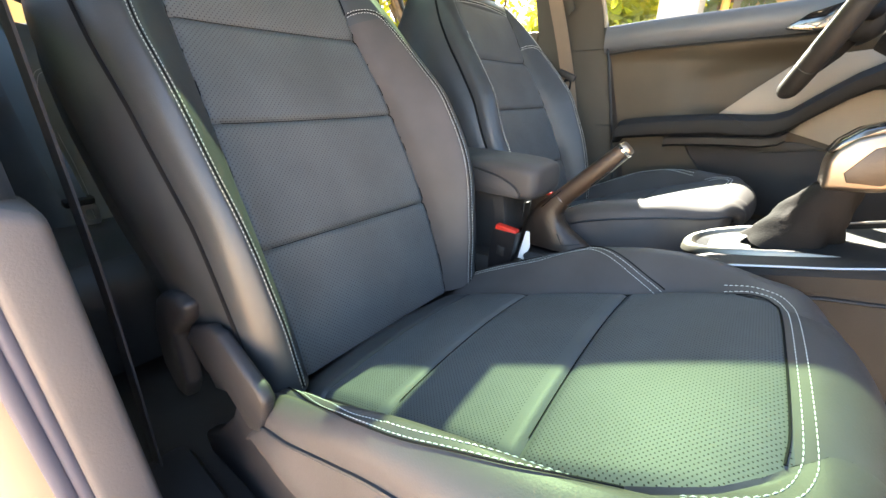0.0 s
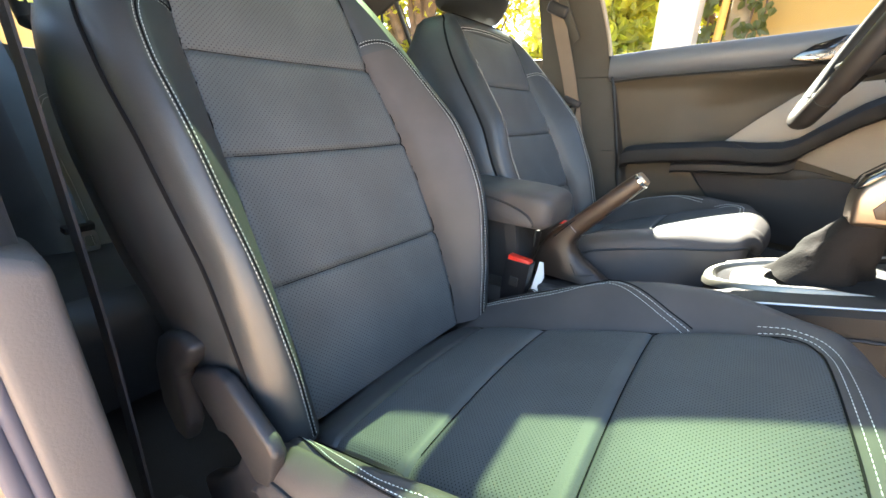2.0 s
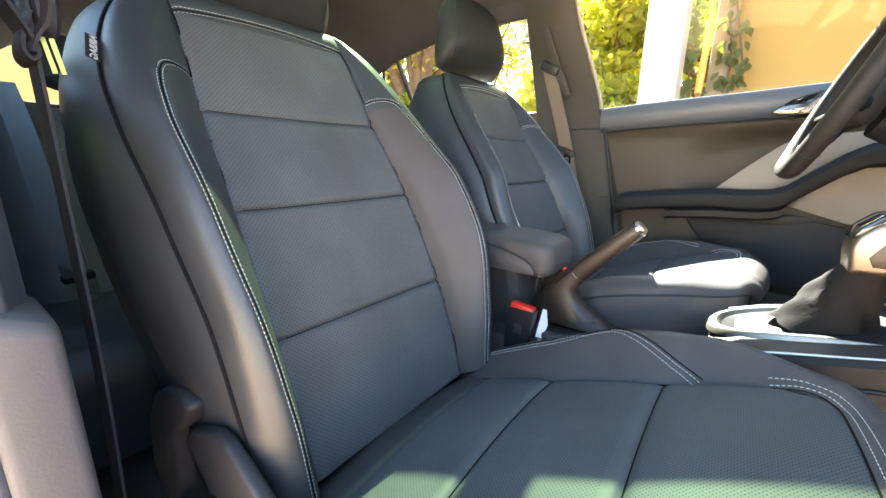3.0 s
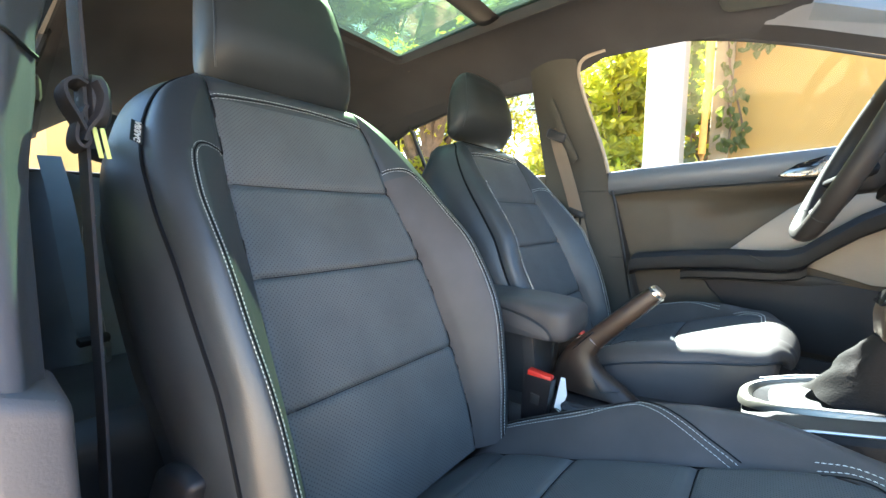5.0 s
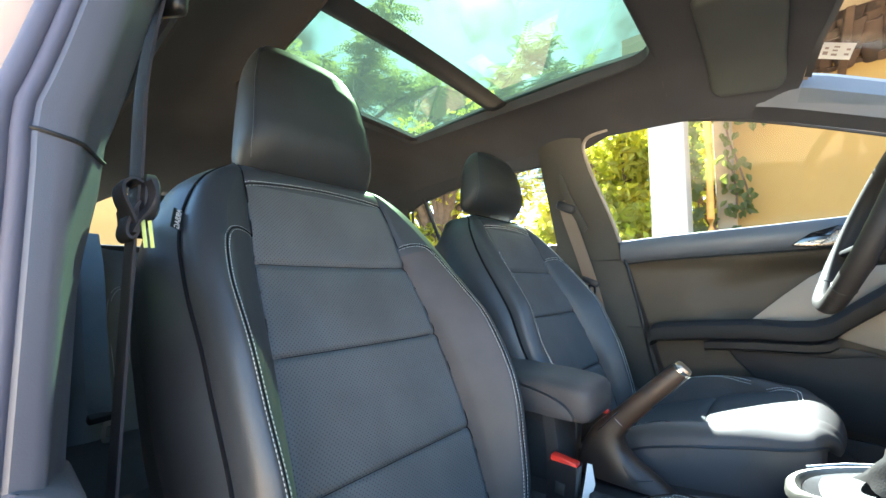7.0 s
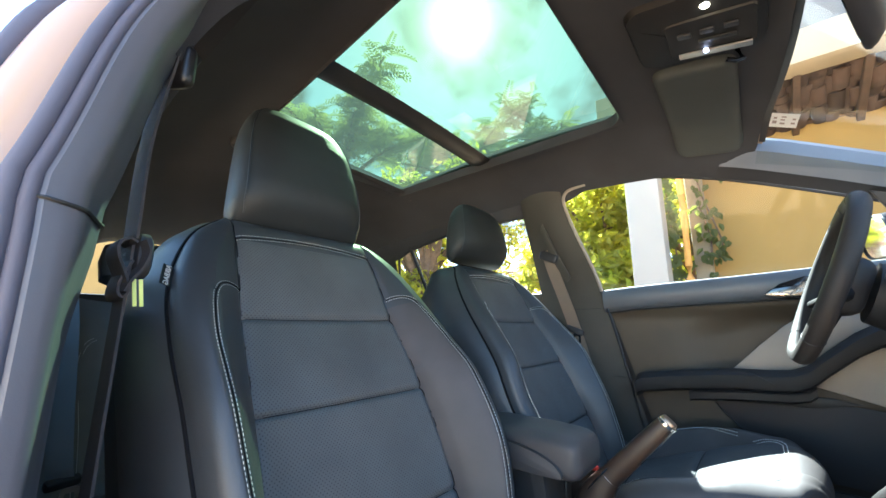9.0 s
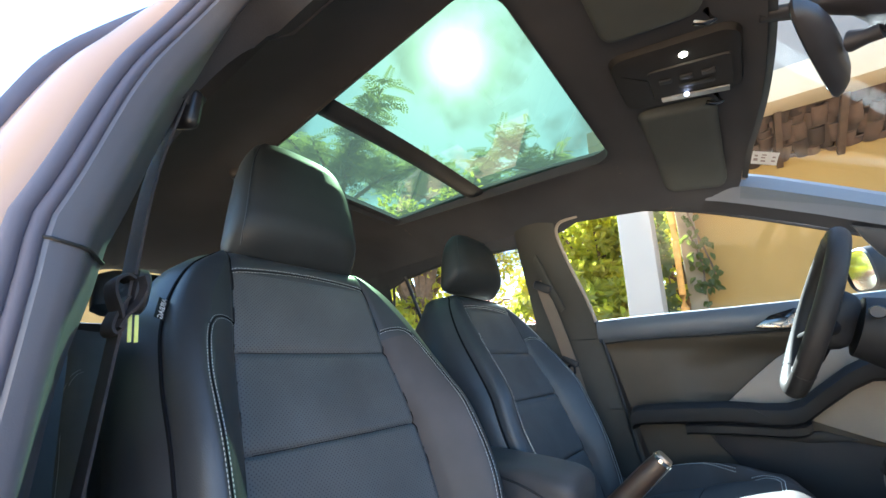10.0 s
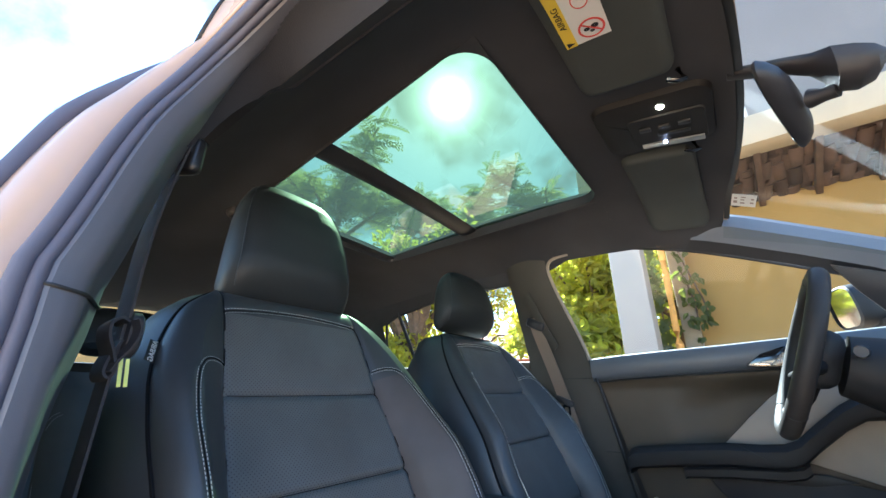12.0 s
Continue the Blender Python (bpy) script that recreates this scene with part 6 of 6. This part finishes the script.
part("tongue_plate", loft([[Vector((-0.800 + dx, -0.567 + 0.017 * k * math.copysign(abs(math.cos(a)) ** 0.4, math.cos(a)), 0.620 + 0.026 * k * math.copysign(abs(math.sin(a)) ** 0.4, math.sin(a)))) for a in [2 * math.pi * j / 20 for j in range(20)]] for k, dx in ((1, 0), (0.55, 0), (0.55, 0.003), (1, 0.003), (1, 0))], cap=False), SILVER, rb, "steel tongue plate")


# ---- yard, walls and house ----
tagged(part("ground", box((240, 240, 0.1), (0, 0, -0.05)), GROUND, None, smooth=False), "warm sunlit concrete ground of the yard", "ground", kind="structure")
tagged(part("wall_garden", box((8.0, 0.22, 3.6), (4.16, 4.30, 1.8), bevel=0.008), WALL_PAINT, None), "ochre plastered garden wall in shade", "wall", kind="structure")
# unseen wall, added to bounce warm fill light and close the horizon
tagged(part("wall_fill", box((30.0, 0.25, 1.3), (0, -6.5, 0.65), bevel=0.01), WALL_SUN, None), "unseen plastered wall added to bounce warm fill light", "wall", kind="structure")
tagged(part("wall_rear", box((0.25, 9.0, 2.6), (-7.5, -1.0, 1.3), bevel=0.01), WALL_AMBER, None), "amber plastered yard wall behind the car", "wall", kind="structure")
column = thing("porch_column", "square white painted porch column", "column", at=(-0.225, 3.43, 0))
part("shaft", box((0.300, 0.300, 3.15), (-0.012, 0, 1.575), bevel=0.012), WHITE_PAINT, column)
part("base", box((0.40, 0.40, 0.18), (0, 0, 0.09), bevel=0.015), WHITE_PAINT, column)
beam = tagged(part("porch_beam", box((9.0, 0.26, 0.30), (3.9, 3.42, 3.32), bevel=0.01), BEAM_CREAM, None), "cream painted porch beam on the column", "beam")
tagged(part("corner_post", box((0.16, 0.16, 3.4), (0.150, 4.10, 1.7), bevel=0.015), POST_CREAM, None), "pale plastered corner post of the wall", "post")
# added pole: its orange paints the sunlight on the post's edge
pole = tagged(part("sunlit_edge_pole", tube(smooth_path([(0.032, 3.86, 0), (0.040, 3.87, 0.9), (0.030, 3.86, 1.6), (0.042, 3.87, 2.2), (0.038, 3.86, 3.2)], 5), [0.033 + 0.003 * math.sin(k * 0.9) + 0.002 * math.sin(k * 2.3) for k in range(21)], 12), POST_SUNLIT, None), "added orange pole standing in for the post's sunlit edge", "pole")
# tiled porch roof seen from below
roof = thing("porch_roof", "brown clay tile porch roof on timber rafters", "roof")
slope = lambda x, a, d=0.0: Vector((x, 4.28 - 0.95 * a, 2.92 + 0.42 * a + d))
part("deck", grid(lambda x, a: slope(x, a, 0.06), span(0.3, 8.0, 8), span(0, 1, 2)), WOOD, roof, "timber boards")
tile_me = None
for i in range(44):
    for j in range(6):
        if tile_me is None:
            bm = loft([[Vector((0.062 * math.cos(t) * k, y, 0.034 * math.sin(t) * k - 0.02)) for t in span(math.pi, 2 * math.pi, 6)] + [Vector((0.050 * math.cos(t) * k, y, 0.023 * math.sin(t) * k - 0.012)) for t in span(2 * math.pi, math.pi, 6)] for y, k in ((-0.11, 1.0), (0.11, 0.88))])
            ob = part("tile", bm, TILE, roof)
            tile_me = ob.data
        else:
            ob = new("tile", tile_me)
            ob.parent = roof
        p = slope(0.45 + 0.125 * i + 0.030 * math.sin(i * 5 + j * 2.7), (j + 0.3 + 0.22 * math.sin(i * 2.9 + j * 4.1)) / 7.6, 0.038 + 0.018 * math.sin(i * 7.7 + j * 3.3))
        ob.matrix_local = Matrix.Translation(p) @ pose(0, 0, 0, -24 + 3 * math.sin(i * 3 + j * 7), 4 * math.sin(i * 1.7 + j * 5), 8 * math.sin(i * 2.3 + j * 3.1))
for k in range(11):
    part("rafter", box((0.055, 0.86, 0.07), slope(0.60 + 0.45 * k, 0.38, -0.05), (-23.8, 0, 0), 0.008), WOOD, roof, "dark timber rafter")
    part("rafter_end", box((0.10, 0.10, 0.16), slope(0.60 + 0.45 * k, 0.04, -0.08), (0, 0, 0), 0.02), WOOD, roof)
for k in range(5):
    part("batten", box((7.6, 0.028, 0.024), slope(4.2, 0.08 + 0.20 * k, 0.012), (-23.8 + 2 * math.sin(k * 3.0), 0, 0.3 * math.sin(k * 5.0)), 0.004), WOOD, roof)
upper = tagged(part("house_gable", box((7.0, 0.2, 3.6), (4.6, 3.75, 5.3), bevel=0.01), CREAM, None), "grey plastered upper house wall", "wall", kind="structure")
# small house with a red roof, far behind the trees
house = thing("red_roof_house", "small far house with red tiled roof", "house", at=(-9.0, 19.0, 0))
part("wall", box((6, 5, 2.6), (0, 0, 1.3), bevel=0.02), WALL_SUN, house)
part("roof", loft([[Vector((x, y, z)) for y, z in ((-3.0, 2.4), (0, 4.3), (3.0, 2.4), (3.0, 2.25), (0, 4.12), (-3.0, 2.25))] for x in (-3.4, 3.4)]), ROOF_RED, house, "red clay tile roof")


# ---- plants ----
def leaf_shape(bm, base, d, up, length, width, curl=0.2):
    """One folded leaf."""
    d = d.normalized()
    s = d.cross(up)
    s = s.normalized() if s.length > 1e-3 else Vector((1, 0, 0))
    n = s.cross(d)
    pts = [base, base + d * length * 0.35 + s * width * 0.5 + n * width * curl, base + d * length * 0.7 + s * width * 0.36 + n * width * curl * 0.6, base + d * length - n * length * 0.1,
           base + d * length * 0.7 - s * width * 0.36 + n * width * curl * 0.6, base + d * length * 0.35 - s * width * 0.5 + n * width * curl]
    v = [bm.verts.new(p) for p in pts]
    mid = bm.verts.new(base + d * length * 0.5)
    for a, b in ((0, 1), (1, 2), (2, 3), (3, 4), (4, 5), (5, 0)):
        bm.faces.new((v[a], v[b], mid))


def lobed_leaf(bm, c, d, s, size):
    """A broad leaf with five pointed lobes, like a vine's."""
    ring = []
    for k in range(10):
        a = math.pi * (k / 9 * 1.7 - 0.85)
        r = size * (1.0 if k % 2 else 0.55) * (1 - 0.25 * abs(k - 4.5) / 4.5)
        ring.append(bm.verts.new(c + d * r * math.cos(a) + s * r * math.sin(a) - d.cross(s) * 0.15 * r))
    m = bm.verts.new(c)
    for a, b in zip(ring, ring[1:]):
        bm.faces.new((m, a, b))


def rand_dir(rng):
    v = Vector((rng.gauss(0, 1), rng.gauss(0, 1), rng.gauss(0, 1)))
    return v.normalized()


def broad_tree(name, label, at, height, spread, count, seed, material, leaf=0.12, trunk_r=0.14, lean=(0, 0)):
    rng = random.Random(seed)
    tree = thing(name, label, "tree", at=at)
    top = Vector((lean[0], lean[1], height * 0.55))
    stem = smooth_path([(0, 0, 0), (lean[0] * 0.2, lean[1] * 0.1, height * 0.2), (lean[0] * 0.7, lean[1] * 0.6, height * 0.4), top], 5)
    bm = tube(stem, [trunk_r * (1 - 0.6 * i / (len(stem) - 1)) for i in range(len(stem))], 9)
    tips = []
    for k in range(14):
        a = 2 * math.pi * k / 14 + rng.uniform(-0.3, 0.3)
        st = stem[rng.randrange(len(stem) // 2, len(stem))]
        r = spread * rng.uniform(0.45, 1.0)
        end = st + Vector((r * math.cos(a), r * math.sin(a), height * rng.uniform(-0.02, 0.42)))
        limb = smooth_path([st, st.lerp(end, 0.5) + Vector((0, 0, 0.12 * height * rng.random())), end], 4)
        tube(limb, [trunk_r * 0.4 * (1 - 0.8 * i / (len(limb) - 1)) + 0.006 for i in range(len(limb))], 6, bm=bm)
        tips += [limb[len(limb) // 2], limb[-2], limb[-1]]
    part("trunk", bm, BARK, tree, "brown bark trunk with limbs")
    bm = bmesh.new()
    for i in range(count):
        c = tips[i % len(tips)]
        o = rand_dir(rng) * spread * 0.36 * rng.random() ** 0.5
        p = c + Vector((o.x, o.y, o.z * 0.7))
        d = (rand_dir(rng) + Vector((0, 0, -0.35))).normalized()
        leaf_shape(bm, p, d, rand_dir(rng), leaf * rng.uniform(0.7, 1.3), leaf * rng.uniform(0.4, 0.6))
    part("crown", bm, material, tree, "leafy green crown", smooth=False)
    return tree


def feather_tree(name, label, at, height, spread, fronds, seed, material, length=1.1):
    """A tall tree with feathery compound leaves."""
    rng = random.Random(seed)
    tree = thing(name, label, "tree", at=at)
    stem = smooth_path([(0, 0, 0), (0.2, 0.1, height * 0.4), (0.1, 0.3, height * 0.75)], 6)
    bm = tube(stem, [0.22 * (1 - 0.6 * i / (len(stem) - 1)) for i in range(len(stem))], 9)
    tips = []
    for k in range(16):
        a = 2 * math.pi * k / 16 + rng.uniform(-0.3, 0.3)
        st = stem[rng.randrange(len(stem) // 2, len(stem))]
        end = st + Vector((spread * rng.uniform(0.5, 1) * math.cos(a), spread * rng.uniform(0.5, 1) * math.sin(a), height * rng.uniform(0.02, 0.30)))
        limb = smooth_path([st, st.lerp(end, 0.5) + Vector((0, 0, 0.4)), end], 4)
        tube(limb, [0.09 * (1 - 0.85 * i / (len(limb) - 1)) + 0.008 for i in range(len(limb))], 6, bm=bm)
        tips += limb[3:]
    part("trunk", bm, BARK, tree, "brown bark trunk with limbs")
    bm = bmesh.new()
    for i in range(fronds):
        c = tips[i % len(tips)] + rand_dir(rng) * 0.5 * rng.random()
        d = rand_dir(rng)
        d = Vector((d.x, d.y, d.z * 0.4 + 0.1)).normalized()
        s = d.cross(Vector((0, 0, 1))).normalized()
        ln = length * rng.uniform(0.7, 1.2)
        for q in range(9):
            t = (q + 1) / 9
            p = c + d * ln * t + Vector((0, 0, -0.25 * ln * t * t))
            for sg in (-1, 1):
                leaf_shape(bm, p, (s * sg + d * 0.5 + Vector((0, 0, -0.15))), Vector((0, 0, 1)), ln * 0.30 * (1 - 0.5 * t), ln * 0.07)
    part("crown", bm, material, tree, "feathery green crown", smooth=False)
    return tree


broad_tree("garden_tree", "leafy bright green garden tree beyond the wall", (-1.1, 5.5, 0), 4.2, 1.15, 4600, 11, LEAF, 0.15, 0.10)
broad_tree("garden_tree", "leafy bright green garden tree beyond the wall", (-0.2, 6.9, 0), 4.6, 1.7, 4600, 12, LEAF, 0.15, 0.11)
broad_tree("garden_shrub", "low bright green shrub behind the column", (-1.3, 4.6, 0), 2.6, 0.9, 3600, 13, LEAF, 0.15, 0.05)
broad_tree("garden_shrub", "low bright green shrub behind the column", (-1.80, 4.9, 0), 2.1, 0.40, 1400, 14, LEAF, 0.13, 0.05)
broad_tree("leaning_tree", "old tree with thick leaning brown trunk", (-5.9, 5.6, 0), 4.6, 1.5, 3000, 15, LEAF, 0.15, 0.30, lean=(1.3, -0.3))
broad_tree("garden_shrub", "tall green shrub behind the car", (-5.4, 4.6, 0), 2.6, 1.0, 2600, 17, LEAF, 0.15, 0.07)
broad_tree("yard_tree", "leafy green tree with gaps in its crown", (-6.9, 11.2, 0), 6.6, 2.0, 1500, 18, LEAF, 0.20, 0.10)
broad_tree("yard_tree", "leafy green tree behind the car", (-8.8, 9.4, 0), 4.2, 2.2, 4600, 16, LEAF, 0.17, 0.15)
feather_tree("feather_tree", "tall tree with feathery dark green leaves", (-11.5, 7.6, 0), 11.2, 3.8, 1000, 21, LEAF_DARK, 0.9)
feather_tree("feather_tree", "tall tree with feathery dark green leaves", (-9.0, 12.6, 0), 11.6, 3.8, 1000, 22, LEAF_DARK, 0.9)
feather_tree("feather_tree", "tall tree with feathery dark green leaves", (-5.0, 13.8, 0), 10.2, 3.6, 900, 23, LEAF_DARK, 0.9)
feather_tree("feather_tree", "tall tree with feathery dark green leaves", (-1.5, 15.0, 0), 9.8, 3.4, 800, 25, LEAF_DARK, 0.9)


def palm_tree(at, height, reach, seed):
    rng = random.Random(seed)
    tree = thing("palm_tree", "slender palm with drooping feathered fronds", "palm", at=at)
    stem = smooth_path([(0, 0, 0), (0.15, 0.1, height * 0.5), (0.0, 0.0, height)], 8)
    part("trunk", tube(stem, [0.16 - 0.05 * i / (len(stem) - 1) for i in range(len(stem))], 10), BARK, tree, "ringed grey-brown trunk")
    for k in range(11):
        a = 2 * math.pi * k / 11 + 1.30
        out = Vector((math.cos(a), math.sin(a), 0))
        r = reach * rng.uniform(0.9, 1.1)
        rib = smooth_path([Vector((0, 0, height)), Vector((0, 0, height + 0.30)) + out * r * 0.35, Vector((0, 0, height + 0.15)) + out * r * 0.75, Vector((0, 0, height - 0.55)) + out * r], 7)
        bm = tube(rib, [0.022 * (1 - 0.8 * i / (len(rib) - 1)) for i in range(len(rib))], 5)
        for i in range(3, len(rib) - 1):
            d = (rib[i + 1] - rib[i - 1]).normalized()
            side = d.cross(Vector((0, 0, 1))).normalized()
            for sg in (-1, 1):
                for f in (0.0, 0.5):
                    leaf_shape(bm, rib[i].lerp(rib[i + 1], f), side * sg + d * 0.6 + Vector((0, 0, -0.75)), Vector((0, 0, 1)), 0.48, 0.035)
        part("frond", bm, LEAF_DARK, tree, "drooping feathered frond", smooth=False)
    return tree


palm_tree((-8.9, -3.1, 0), 5.6, 2.2, 31)
broad_tree("garden_shrub", "bright green shrub behind the yard wall", (-9.4, -1.4, 0), 4.6, 0.9, 1800, 32, LEAF, 0.2, 0.06)

vine = thing("climbing_vine", "climbing vine with broad lobed leaves on the wall", "vine")
rng = random.Random(5)
stems = [[(-0.16, 3.98, 0.0), (-0.12, 3.97, 1.2), (-0.18, 3.98, 2.1), (-0.10, 3.97, 3.1)], [(-0.10, 4.0, 0.3), (-0.06, 3.98, 1.3), (-0.11, 3.98, 2.4), (-0.05, 3.98, 3.1)],
         [(0.16, 4.05, 2.9), (0.20, 4.0, 2.45), (0.28, 3.98, 2.1), (0.33, 3.98, 1.82), (0.27, 3.99, 1.62)], [(0.17, 4.0, 2.3), (0.24, 3.98, 1.9), (0.22, 3.98, 1.6)], [(0.18, 4.02, 2.75), (0.34, 3.99, 2.72), (0.46, 3.98, 2.62)]]
bm = bmesh.new()
for st in stems:
    tube(smooth_path(st, 6), 0.009, 5, bm=bm)
part("stem", bm, BARK, vine, "thin brown vine stems")
for k, st in enumerate(stems):
    bm = bmesh.new()
    P = smooth_path(st, 12)
    for i in range(130 if k < 2 else 34):
        p = P[rng.randrange(len(P))] if k != 4 else P[-1 - rng.randrange(6)]
        c = p + Vector((rng.uniform(-0.12, 0.12) if k < 2 else rng.uniform(-0.09, 0.09), rng.uniform(-0.12, 0.02), rng.uniform(-0.10, 0.08)))
        d = Vector((rng.uniform(-0.6, 0.6), rng.uniform(-0.5, 0.2), -1)).normalized()
        s = d.cross(Vector((rng.uniform(-0.4, 0.4), -1, rng.uniform(-0.3, 0.3)))).normalized()
        if k < 2:
            lobed_leaf(bm, c, d, s, rng.uniform(0.050, 0.088))
        else:
            leaf_shape(bm, c, d + s * rng.uniform(-0.8, 0.8), Vector((rng.uniform(-0.5, 0.5), -1, rng.uniform(-0.2, 0.6))), rng.uniform(0.065, 0.105), rng.uniform(0.045, 0.07))
    part("leaf_spray", bm, LEAF_VINE, vine, "broad lobed green leaves", smooth=False)
